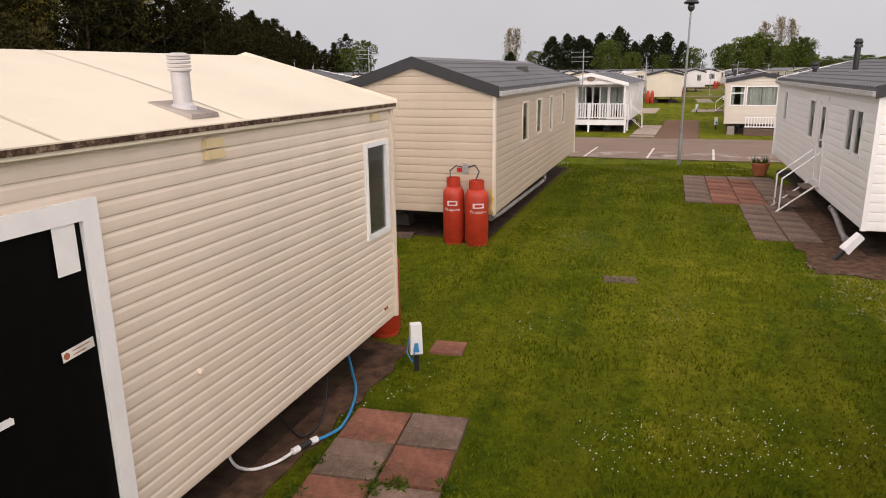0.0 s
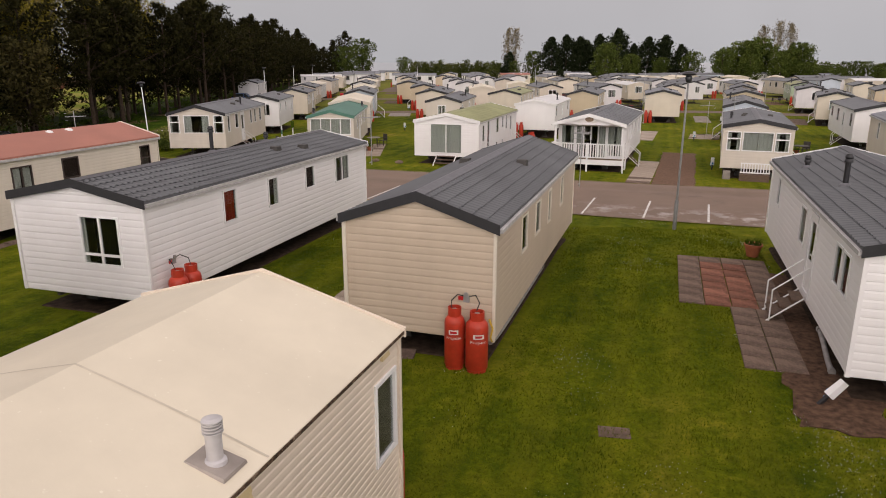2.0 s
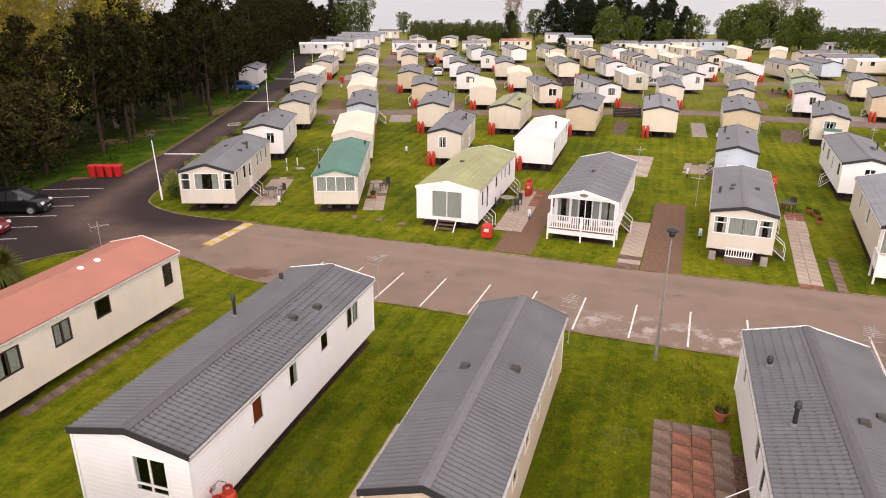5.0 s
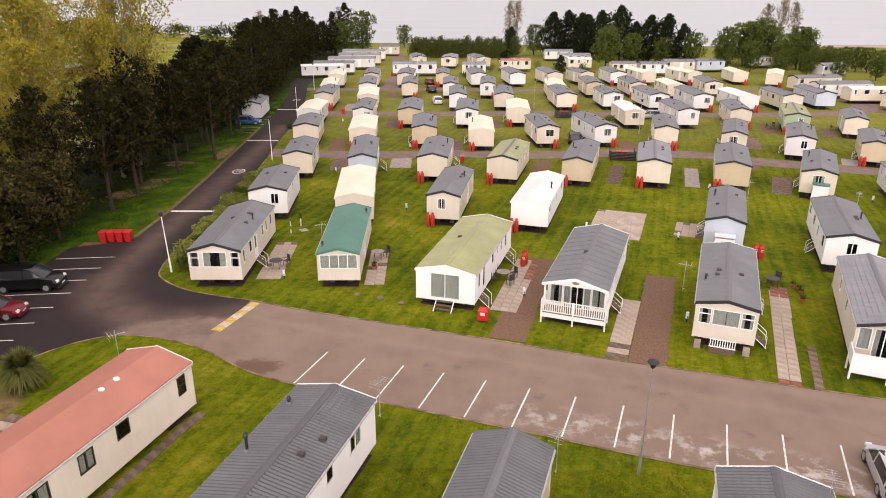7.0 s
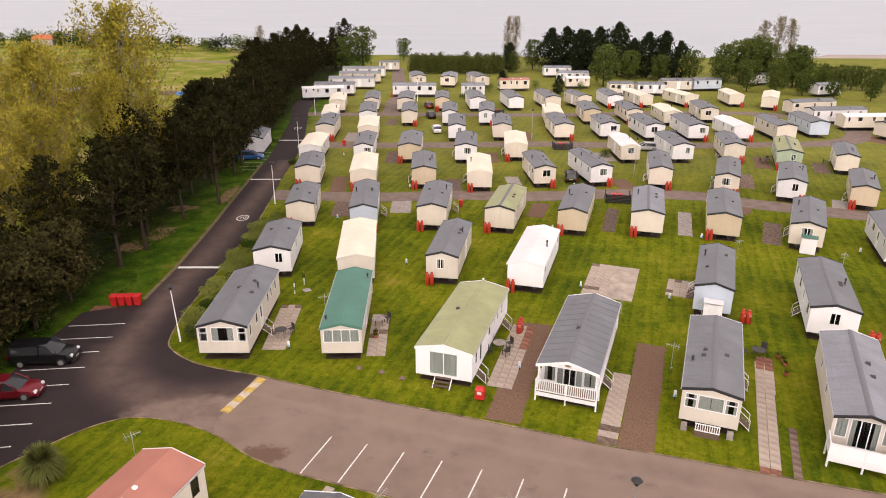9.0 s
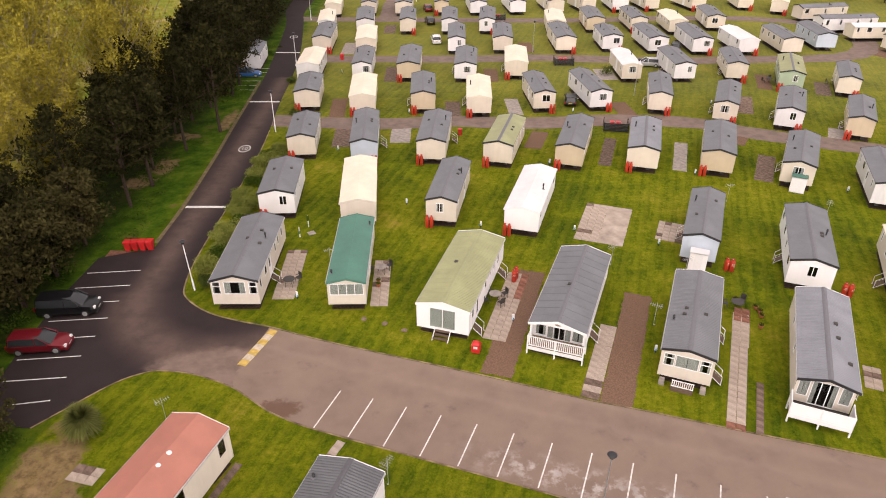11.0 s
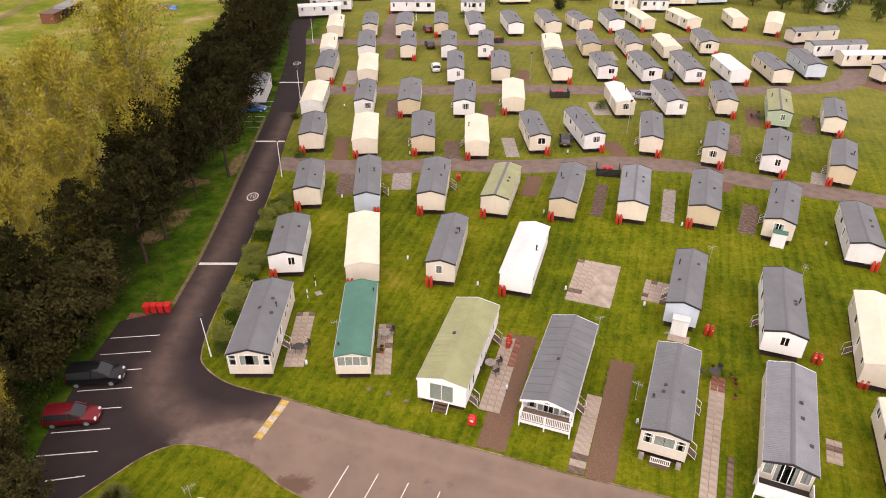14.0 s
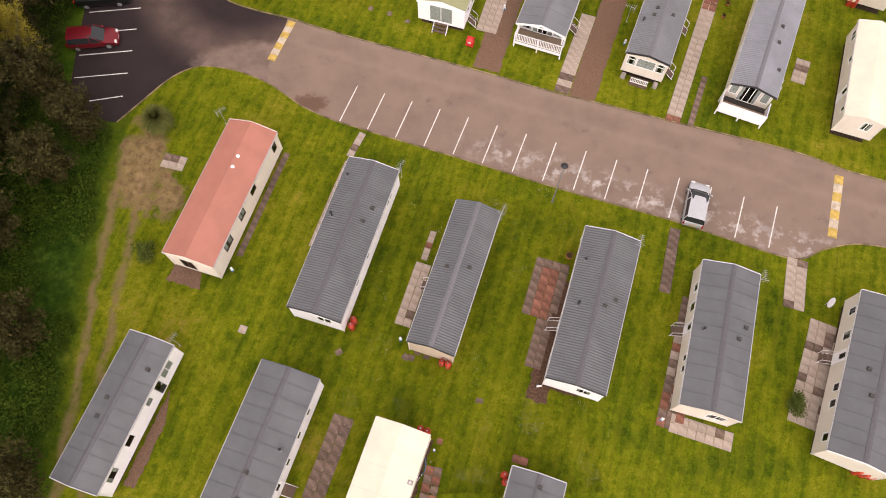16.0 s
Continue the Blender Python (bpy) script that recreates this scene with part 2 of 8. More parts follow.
def glass_material():
    n = Nodes("window_glass")
    t = n.t
    t.nodes.remove(n.b)
    see = t.nodes.new("ShaderNodeBsdfTransparent")
    see.inputs[0].default_value = (0.72, 0.75, 0.74, 1)
    gloss = t.nodes.new("ShaderNodeBsdfGlossy")
    gloss.inputs["Roughness"].default_value = 0.03
    facing = t.nodes.new("ShaderNodeLayerWeight")
    facing.inputs[0].default_value = 0.5
    steep = t.nodes.new("ShaderNodeMath")
    steep.operation, steep.inputs[1].default_value = "POWER", 4.0
    t.links.new(facing.outputs["Facing"], steep.inputs[0])
    fres = t.nodes.new("ShaderNodeMapRange")
    fres.inputs["To Min"].default_value, fres.inputs["To Max"].default_value = 0.04, 0.42
    t.links.new(steep.outputs[0], fres.inputs[0])
    mixs = t.nodes.new("ShaderNodeMixShader")
    t.links.new(fres.outputs[0], mixs.inputs[0])
    t.links.new(see.outputs[0], mixs.inputs[1])
    t.links.new(gloss.outputs[0], mixs.inputs[2])
    t.links.new(mixs.outputs[0], t.nodes["Material Output"].inputs[0])
    return n.m


GLASS = glass_material()


def leaf_material(name, dark, light, rough=0.7):
    n = Nodes(name)
    geo = n.t.nodes.new("ShaderNodeNewGeometry")
    obi = n.t.nodes.new("ShaderNodeObjectInfo")
    col = n.ramp(geo.outputs["Random Per Island"], [(0.0, dark), (1.0, light)])
    big = n.ramp(n.noise(0.35, 3), [(0.3, scaled(dark, 0.8)), (0.7, light)])
    col = n.mix(0.45, col, big)
    tint = n.mix(n.math("MULTIPLY", obi.outputs["Random"], 0.35), col, scaled(dark, 0.8))
    n.b.inputs["Subsurface Weight"].default_value = 0.0
    return n.done(tint, rough, spec=0.03)


PINE = leaf_material("pine_needles", (0.004, 0.005, 0.0015), (0.046, 0.042, 0.013))
WILLOW = leaf_material("young_willow_leaves", (0.145, 0.124, 0.015), (0.45, 0.37, 0.048))
BROAD = leaf_material("broad_leaves", (0.028, 0.048, 0.010), (0.135, 0.165, 0.034))
FARHEDGE = leaf_material("far_hedge_leaves", (0.035, 0.05, 0.010), (0.14, 0.155, 0.04))
DARKLEAF = leaf_material("dark_conifer_leaves", (0.009, 0.014, 0.007), (0.036, 0.046, 0.018))
BUDS = leaf_material("sparse_spring_buds", (0.16, 0.12, 0.07), (0.30, 0.25, 0.14))
HEDGE = leaf_material("hedge_leaves", (0.09, 0.125, 0.02), (0.28, 0.28, 0.07))
IVY = leaf_material("nettle_and_ivy", (0.018, 0.042, 0.004), (0.080, 0.122, 0.014))
YUCCA = leaf_material("palm_blades", (0.045, 0.062, 0.014), (0.19, 0.19, 0.055))
BLADE = leaf_material("grass_blades", (0.040, 0.066, 0.003), (0.145, 0.165, 0.009))


def grass_material():
    n = Nodes("mown_grass")
    x, y, z = n.xyz()
    mid = n.noise(1.1, 5, 0.65)

    def total(*pairs):
        v = None
        for w, s in pairs:
            q = n.math("MULTIPLY", s, w)
            v = q if v is None else n.math("ADD", v, q)
        return v

    v = total((0.44, n.noise(0.11, 4, 0.6)), (0.30, n.noise(0.5, 5, 0.65)), (0.26, n.noise(2.2, 4, 0.65)))
    col = n.ramp(v, [(0.38, (0.038, 0.064, 0.003)), (0.45, (0.072, 0.103, 0.004)), (0.52, (0.117, 0.143, 0.005)), (0.58, (0.178, 0.180, 0.012)), (0.66, (0.26, 0.20, 0.038))])
    tuft = n.ramp(n.noise(7, 5, 0.7), [(0.36, (0.35, 0.40, 0.35)), (0.52, (1.0, 1.0, 1.0)), (0.68, (1.55, 1.40, 1.5))])
    col = n.mix(0.40, col, tuft, "MULTIPLY")
    clump = n.ramp(n.noise(1.7, 5, 0.7), [(0.36, (0.62, 0.72, 0.62)), (0.50, (1.0, 1.0, 1.0)), (0.64, (1.25, 1.12, 1.2))])
    col = n.mix(0.55, col, clump, "MULTIPLY")
    fine = n.ramp(n.noise(38, 4, 0.7), [(0.35, (0.40, 0.45, 0.40)), (0.52, (1.0, 1.0, 1.0)), (0.68, (1.6, 1.5, 1.6))])
    col = n.mix(0.42, col, fine, "MULTIPLY")
    # streaks left by the mower
    along = n.math("ADD", n.math("MULTIPLY", x, 0.309), n.math("MULTIPLY", y, 0.951))
    side = n.math("ADD", n.math("MULTIPLY", x, 0.951), n.math("MULTIPLY", y, -0.309))
    both = n.add("CombineXYZ")
    n.link(n.math("MULTIPLY", along, 0.14), both.inputs[0])
    n.link(n.math("MULTIPLY", side, 2.6), both.inputs[1])
    cut = n.add("TexNoise", Scale=1.0, Detail=4, Roughness=0.6)
    n.link(both.outputs[0], cut.inputs["Vector"])
    col = n.mix(0.5, col, n.ramp(cut.outputs["Fac"], [(0.36, (0.66, 0.72, 0.66)), (0.5, (1.0, 1.0, 1.0)), (0.64, (1.35, 1.25, 1.3))]), "MULTIPLY")
    # mowing stripes that follow the rows of pitches
    across = n.math("ADD", n.math("MULTIPLY", x, 0.951), n.math("MULTIPLY", y, -0.309))
    wob = n.math("ADD", across, n.math("MULTIPLY", n.noise(0.5, 3), 1.4))
    stripe = n.math("SINE", n.math("MULTIPLY", wob, 5.2))
    col = n.mix(n.math("MULTIPLY", n.band(stripe, 0.1, 2.0, 0.35), 0.22), col, (0.19, 0.185, 0.012))
    # far rows: turf paled with distance, haze put into its colour
    far_pale = n.band(n.math("ADD", y, n.math("MULTIPLY", mid, 30.0)), 112.0, 900.0, 22.0)
    col = n.mix(n.math("MULTIPLY", far_pale, 0.32), col, (0.27, 0.24, 0.085))
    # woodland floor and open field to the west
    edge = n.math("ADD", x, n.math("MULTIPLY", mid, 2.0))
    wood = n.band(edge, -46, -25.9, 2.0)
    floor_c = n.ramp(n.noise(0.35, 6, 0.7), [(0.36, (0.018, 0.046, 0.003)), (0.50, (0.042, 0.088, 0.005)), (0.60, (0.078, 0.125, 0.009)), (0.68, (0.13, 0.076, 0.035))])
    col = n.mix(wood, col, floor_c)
    # needle litter under the pines, darkened: canopy shade put into its colour
    shaded_litter = n.ramp(n.noise(0.6, 5, 0.7), [(0.38, (0.012, 0.020, 0.004)), (0.55, (0.024, 0.034, 0.006)), (0.68, (0.050, 0.034, 0.018))])
    col = n.mix(n.band(edge, -46, -32.2, 1.6), col, shaded_litter)
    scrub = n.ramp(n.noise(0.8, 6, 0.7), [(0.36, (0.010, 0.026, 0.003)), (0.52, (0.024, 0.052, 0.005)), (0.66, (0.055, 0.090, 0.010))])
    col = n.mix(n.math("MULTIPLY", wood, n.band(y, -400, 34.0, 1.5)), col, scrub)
    field = n.band(edge, -900, -46, 2.5)
    turf = n.ramp(n.noise(0.09, 8, 0.72), [(0.36, (0.085, 0.130, 0.010)), (0.47, (0.145, 0.172, 0.018)), (0.55, (0.215, 0.20, 0.045)), (0.64, (0.33, 0.255, 0.125))])
    col = n.mix(field, col, turf)
    # worn earth path beside the wood
    wig = n.math("ADD", x, n.math("MULTIPLY", n.noise(0.35, 3), 2.0))
    ruts = n.math("ADD", n.band(wig, -25.15, -24.55, 0.3), n.band(wig, -23.15, -22.6, 0.3))
    gaps = n.ramp(n.noise(0.9, 5, 0.7), [(0.32, (0, 0, 0)), (0.50, (1, 1, 1))])
    path = n.math("MULTIPLY", n.math("MULTIPLY", ruts, n.band(y, 2.0, 29.0, 2.0)), gaps)
    col = n.mix(n.math("MULTIPLY", path, 0.8), col, (0.20, 0.135, 0.07))
    # bare trodden ground: centre, half sizes
    rag = n.math("MULTIPLY", n.math("SUBTRACT", n.noise(0.8, 6, 0.7), 0.5), 2.6)
    earth = n.ramp(n.noise(1.6, 5, 0.7), [(0.35, (0.14, 0.088, 0.046)), (0.65, (0.30, 0.20, 0.105))])
    for cx, cy, rx, ry in ((-24.0, 28.6, 2.2, 5.0), (-21.4, 25.8, 1.3, 2.2), (-32.9, 84.3, 2.0, 1.5), (-32.4, 75.0, 1.6, 2.6), (-33.8, 70.5, 1.8, 2.0), (-28.9, 90.0, 1.0, 4.5)):
        dx, dy = n.math("DIVIDE", n.math("SUBTRACT", x, cx), rx), n.math("DIVIDE", n.math("SUBTRACT", y, cy), ry)
        d = n.math("SQRT", n.math("ADD", n.math("MULTIPLY", dx, dx), n.math("MULTIPLY", dy, dy)))
        m = n.band(n.math("ADD", d, rag), -9.0, 0.85, 0.22)
        col = n.mix(n.math("MULTIPLY", m, 0.85), col, earth)
    n.bump(n.noise(60, 4, 0.7), 0.9, 0.04)
    return n.done(col, 0.9, spec=0.05)


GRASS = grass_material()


def tarmac(name, c, stains=False):
    n = Nodes(name)
    x, y, z = n.xyz()
    base = n.ramp(n.noise(0.35, 5, 0.6), [(0.28, scaled(c, 0.72)), (0.5, c), (0.75, scaled(c, 1.18))])
    grit = n.ramp(n.noise(55, 3, 0.7), [(0.3, scaled(c, 0.7)), (0.7, scaled(c, 1.3))])
    col = n.mix(0.35, base, grit)
    if stains:
        # chalky salt bloom where the bays meet the lawn
        along = n.math("ADD", n.math("MULTIPLY", x, 0.331), n.math("MULTIPLY", y, 0.944))
        bay = n.band(along, 28.6, 30.6, 0.9)
        bloom = n.ramp(n.noise(0.9, 6, 0.7), [(0.50, (0, 0, 0)), (0.64, (1, 1, 1))])
        reach = n.band(x, 4.0, 31.0, 5.0)
        m = n.math("MULTIPLY", n.math("MULTIPLY", bay, bloom), reach)
        col = n.mix(n.math("MULTIPLY", m, 0.75), col, (0.50, 0.46, 0.43))
        oil = n.ramp(n.noise(0.45, 5, 0.7), [(0.60, (0, 0, 0)), (0.72, (1, 1, 1))])
        col = n.mix(n.math("MULTIPLY", oil, 0.5), col, (0.085, 0.07, 0.065))
        # worn wheel tracks along the road and rusty earth washed off the lawn corner
        track = n.math("ADD", n.band(n.math("ADD", along, n.math("MULTIPLY", n.noise(0.25, 3), 1.2)), 35.0, 35.5, 0.4), n.band(n.math("ADD", along, n.math("MULTIPLY", n.noise(0.25, 3), 1.2)), 37.0, 37.5, 0.4))
        col = n.mix(n.math("MULTIPLY", track, 0.28), col, (0.27, 0.20, 0.165))
        wx, wy = n.math("DIVIDE", n.math("ADD", x, 10.9), 1.9), n.math("DIVIDE", n.math("SUBTRACT", y, 34.6), 1.1)
        far = n.math("SQRT", n.math("ADD", n.math("MULTIPLY", wx, wx), n.math("MULTIPLY", wy, wy)))
        wash = n.band(n.math("ADD", far, n.math("MULTIPLY", n.noise(1.6, 6, 0.7), 1.6)), -9.0, 1.6, 0.25)
        col = n.mix(n.math("MULTIPLY", wash, 0.75), col, (0.105, 0.055, 0.034))
    else:
        # dry dust dragged along the lane and round the bend by tyres
        cx, cy = n.math("ADD", x, 17.3), n.math("SUBTRACT", y, 48.5)
        ring = n.math("SUBTRACT", n.math("SQRT", n.math("ADD", n.math("MULTIPLY", cx, cx), n.math("MULTIPLY", cy, cy))), 8.0)
        lane = n.math("MULTIPLY", n.band(ring, -1.5, 1.6, 1.6), n.band(y, 36.0, 48.5, 0.4))
        away = n.math("ADD", x, 25.3)
        lane = n.math("ADD", lane, n.math("MULTIPLY", n.band(away, -0.9, 1.2, 1.2), n.band(y, 48.5, 62.0, 0.4)))
        lane = n.math("ADD", lane, n.math("MULTIPLY", n.band(n.math("ADD", x, 24.7), -1.3, 0.9, 1.4), n.band(y, 62.0, 110.0, 0.4)))
        dust = n.ramp(n.noise(0.5, 6, 0.65), [(0.32, (0.5, 0.5, 0.5)), (0.62, (1, 1, 1))])
        col = n.mix(n.math("MULTIPLY", n.math("MULTIPLY", lane, dust), 0.85), col, (0.118, 0.080, 0.065))
        # the older faded surface showing through where the two roads meet
        wx, wy = n.math("DIVIDE", n.math("ADD", x, 15.4), 6.4), n.math("DIVIDE", n.math("SUBTRACT", y, 38.9), 2.5)
        far = n.math("SQRT", n.math("ADD", n.math("MULTIPLY", wx, wx), n.math("MULTIPLY", wy, wy)))
        old = n.band(n.math("ADD", far, n.math("MULTIPLY", n.noise(0.7, 5, 0.6), 0.5)), -9.0, 1.12, 0.16)
        col = n.mix(old, col, n.ramp(n.noise(0.6, 5, 0.6), [(0.3, (0.13, 0.092, 0.075)), (0.65, (0.205, 0.147, 0.118))]))
    n.bump(n.noise(90, 3), 0.4, 0.008)
    return n.done(col, 0.85, spec=0.2)


TARMAC = tarmac("faded_pink_tarmac", (0.205, 0.148, 0.115), True)
TARMAC_D = tarmac("dark_tarmac", (0.029, 0.020, 0.020))
POLE = plain("grey_lamp_pole", (0.26, 0.26, 0.26), 0.5, 0.4)
ROAD_B = plain("brown_grey_site_road", (0.19, 0.142, 0.12), 0.9, var=0.25, scale=0.8, bump=0.3)


def sea_material():
    n = Nodes("calm_sea")
    col = n.ramp(n.noise(0.01, 4, 0.6, (1.0, 4.0, 1.0)), [(0.3, (0.32, 0.35, 0.37)), (0.7, (0.38, 0.405, 0.42))])
    n.bump(n.noise(0.6, 3), 0.25, 0.3)
    return n.done(col, 0.35)


SEA = sea_material()
SAND = plain("wet_sand", (0.36, 0.29, 0.25), 0.8, var=0.2, scale=0.05)


# ---------------------------------------------------------------- mesh helpers
class Shape:
    """A list of vertices and faces that grows."""

    def __init__(self):
        self.v, self.f = [], []

    def face(self, *pts):
        i = len(self.v)
        self.v.extend(pts)
        self.f.append(tuple(range(i, i + len(pts))))
        return self

    def box(self, x0, x1, y0, y1, z0, z1, m=None):
        pts = [(x, y, z) for z in (z0, z1) for y in (y0, y1) for x in (x0, x1)]
        if m is not None:
            pts = [tuple(m @ Vector(p)) for p in pts]
        i = len(self.v)
        self.v.extend(pts)
        for q in ((0, 2, 3, 1), (4, 5, 7, 6), (0, 1, 5, 4), (2, 6, 7, 3), (0, 4, 6, 2), (1, 3, 7, 5)):
            self.f.append(tuple(i + k for k in q))
        return self

    def slant(self, x0, x1, y0, y1, z0, z1, taper):
        """A box whose top is drawn in by taper on all sides."""
        i = len(self.v)
        for z, t in ((z0, 0), (z1, taper)):
            self.v.extend([(x0 + t, y0 + t, z), (x1 - t, y0 + t, z), (x0 + t, y1 - t, z), (x1 - t, y1 - t, z)])
        for q in ((0, 2, 3, 1), (4, 5, 7, 6), (0, 1, 5, 4), (2, 6, 7, 3), (0, 4, 6, 2), (1, 3, 7, 5)):
            self.f.append(tuple(i + k for k in q))
        return self

    def lathe(self, profile, n=16, m=None):
        """A turned body round the z axis from (radius, height) pairs."""
        i = len(self.v)
        for r, z in profile:
            for k in range(n):
                a = 2 * math.pi * k / n
                p = (r * math.cos(a), r * math.sin(a), z)
                self.v.append(tuple(m @ Vector(p)) if m is not None else p)
        for j in range(len(profile) - 1):
            for k in range(n):
                a, b = i + j * n + k, i + j * n + (k + 1) % n
                self.f.append((a, b, b + n, a + n))
        self.f.append(tuple(i + k for k in reversed(range(n))))
        self.f.append(tuple(i + (len(profile) - 1) * n + k for k in range(n)))
        return self

    def tube(self, pts, r0, r1=None, n=8):
        """A tapered tube along a line of points."""
        r1 = r0 if r1 is None else r1
        pts = [Vector(p) for p in pts]
        i = len(self.v)
        for j, p in enumerate(pts):
            d = (pts[min(j + 1, len(pts) - 1)] - pts[max(j - 1, 0)]).normalized()
            u = d.cross(Vector((0, 0, 1)) if abs(d.z) < 0.9 else Vector((1, 0, 0))).normalized()
            w = d.cross(u)
            r = r0 + (r1 - r0) * j / (len(pts) - 1)
            for k in range(n):
                a = 2 * math.pi * k / n
                self.v.append(tuple(p + r * (math.cos(a) * u + math.sin(a) * w)))
        for j in range(len(pts) - 1):
            for k in range(n):
                a, b = i + j * n + k, i + j * n + (k + 1) % n
                self.f.append((a, a + n, b + n, b))
        self.f.append(tuple(i + k for k in range(n)))
        self.f.append(tuple(i + (len(pts) - 1) * n + k for k in reversed(range(n))))
        return self

    def mesh(self, name, material, smooth=False):
        ids, verts, faces = {}, [], []
        for f in self.f:
            q = []
            for k in f:
                p = self.v[k]
                key = (round(p[0], 4), round(p[1], 4), round(p[2], 4))
                if key not in ids:
                    ids[key] = len(verts)
                    verts.append(p)
                if ids[key] not in q:
                    q.append(ids[key])
            if len(q) > 2:
                faces.append(tuple(q))
        me = bpy.data.meshes.new(name)
        me.from_pydata(verts, [], faces)
        me.materials.append(material)
        if smooth:
            me.shade_smooth()
            me.set_sharp_from_angle(angle=radians(40))
        return me


def thing(name, label, category, m=None, group="", kind=""):
    ob = new(name)
    if m is not None:
        ob.matrix_world = m
    return tagged(ob, label, category, group, kind)


def solid(name, shape, material, label, category, m=None, group="", kind="", smooth=False):
    """A thing that is one mesh."""
    ob = new(name, shape.mesh(name, material, smooth))
    if m is not None:
        ob.matrix_world = m
    return tagged(ob, label, category, group, kind)


def part(name, shape, material, parent, label="", smooth=False):
    me = shape if isinstance(shape, bpy.types.Mesh) else shape.mesh(name, material, smooth)
    ob = new(name, me)
    ob.parent = parent
    return tagged(ob, label)


def ease(v, a, b):
    t = max(0.0, min(1.0, (v - a) / (b - a)))
    return t * t * (3 - 2 * t)


def rise(x, y):
    """Height of the lawn south of the bays, which lies a little above the road."""
    return 0.3 * ease(0.331 * x + 0.944 * y, 27.4, 21.0) * ease(x, -22.0, -14.0)


def spin(x, y, h, z=0.0):
    return pose(x, y, z + rise(x, y), 0, 0, h)


def smooth_line(pts, steps=6):
    """A soft curve through the given corners."""
    out = []
    n = len(pts)
    for i in range(n - 1):
        p0, p1, p2, p3 = (Vector(pts[max(0, min(n - 1, i + k))]) for k in (-1, 0, 1, 2))
        for s in range(steps):
            t = s / steps
            out.append(0.5 * ((2 * p1) + (p2 - p0) * t + (2 * p0 - 5 * p1 + 4 * p2 - p3) * t * t + (3 * p1 - p0 - 3 * p2 + p3) * t ** 3))
    out.append(Vector(pts[-1]))
    return out


def sheet(name, outline, material, z, label, category, kind="structure", thick=0.0, ragged=0.0):
    """A flat patch of ground cover with the given outline."""
    pts = []
    rng = random.Random(len(outline))
    for i, p in enumerate(outline):
        q = Vector(outline[(i + 1) % len(outline)])
        p = Vector(p)
        k = max(1, int((q - p).length / 0.5)) if ragged else 1
        for j in range(k):
            w = p.lerp(q, j / k)
            pts.append((w.x + rng.uniform(-ragged, ragged), w.y + rng.uniform(-ragged, ragged)))
    s = Shape()
    s.face(*[(x, y, z) for x, y in pts])
    if thick:
        n = len(pts)
        for i in range(n):
            (x0, y0), (x1, y1) = pts[i], pts[(i + 1) % n]
            s.face((x0, y0, z), (x0, y0, z - thick), (x1, y1, z - thick), (x1, y1, z))
    return solid(name, s, material, label, category, kind=kind)


# ---------------------------------------------------------------- ground, roads and water
g = Shape()
gx = [-900.0] + [-26.0 + i for i in range(71)] + [900.0]
gy = [-400.0] + [-30.0 + i for i in range(71)]
for j in range(len(gy)):
    g.v += [(x, gy[j], rise(x, gy[j])) for x in gx]
for j in range(len(gy) - 1):
    for i in range(len(gx) - 1):
        a = j * len(gx) + i
        g.f.append((a, a + 1, a + len(gx) + 1, a + len(gx)))
g.face(*[(x, 40.0, 0) for x in gx], (900, 262, 0), (420, 262, 0), (170, 272, 0), (20, 280, 0), (-60, 292, 0), (-130, 345, 0), (-400, 420, 0), (-900, 440, 0))
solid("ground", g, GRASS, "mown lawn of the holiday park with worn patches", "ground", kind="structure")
s = Shape()
s.face((-3000, 250, -0.6), (3000, 250, -0.6), (3000, 4600, -0.6), (-3000, 4600, -0.6))
solid("water", s, SEA, "calm pale grey sea beyond the park", "sea", kind="structure")
s = Shape()
s.face((120, 255, -0.3), (900, 240, -0.3), (900, 300, -0.5), (160, 292, -0.5))
solid("beach", s, SAND, "flat wet sand along the shore", "beach", kind="structure")

main = smooth_line([(-14.7, 38.5), (-14.5, 36.85), (-13.1, 35.8), (-11.6, 34.6), (-10.1, 33.75), (-8.3, 32.95), (-3.4, 31.2), (3.5, 28.8), (10.2, 26.4), (18.4, 23.7), (25.5, 20.95), (27.8, 20.4), (29.8, 21.2), (33, 21.6), (38, 20.3), (52, 15.5)], 4)
main += smooth_line([(53, 20.5), (36, 26.9), (33.1, 27.9), (28.9, 29.8), (20.0, 32.5), (13.6, 34.5), (9.9, 35.6), (3.7, 37.8), (-3.6, 40.2), (-9, 42.0), (-13.4, 43.7)], 4)
road_main = sheet("road_main", [tuple(p) for p in main], TARMAC, 0.03, "faded pinkish tarmac site road with chalky stains", "road", thick=0.03)
dark = smooth_line([(-13.4, 43.7), (-15.8, 44.4), (-18.8, 45.6), (-21.2, 47.6), (-22.0, 49.6), (-22.4, 53.9), (-22.3, 60.3), (-22.2, 64.8), (-22.1, 77.6), (-22.5, 85.9), (-23.4, 98.3), (-23.9, 110.2), (-25.2, 125.5), (-28.3, 146.9), (-30.0, 158.0), (-30, 172)], 4)
dark += smooth_line([(-35, 172), (-34.5, 160), (-31.9, 146.9), (-29.7, 125.5), (-28.4, 110.2), (-27.9, 98.3), (-27.4, 85.9), (-27.0, 77.6), (-26.7, 64.8), (-26.8, 60.3), (-26.9, 56.0)], 4)
dark += [Vector(p) for p in ((-31.4, 54.2), (-31.9, 48.1), (-31.7, 41.1), (-31.2, 33.3), (-26.8, 32.9))]
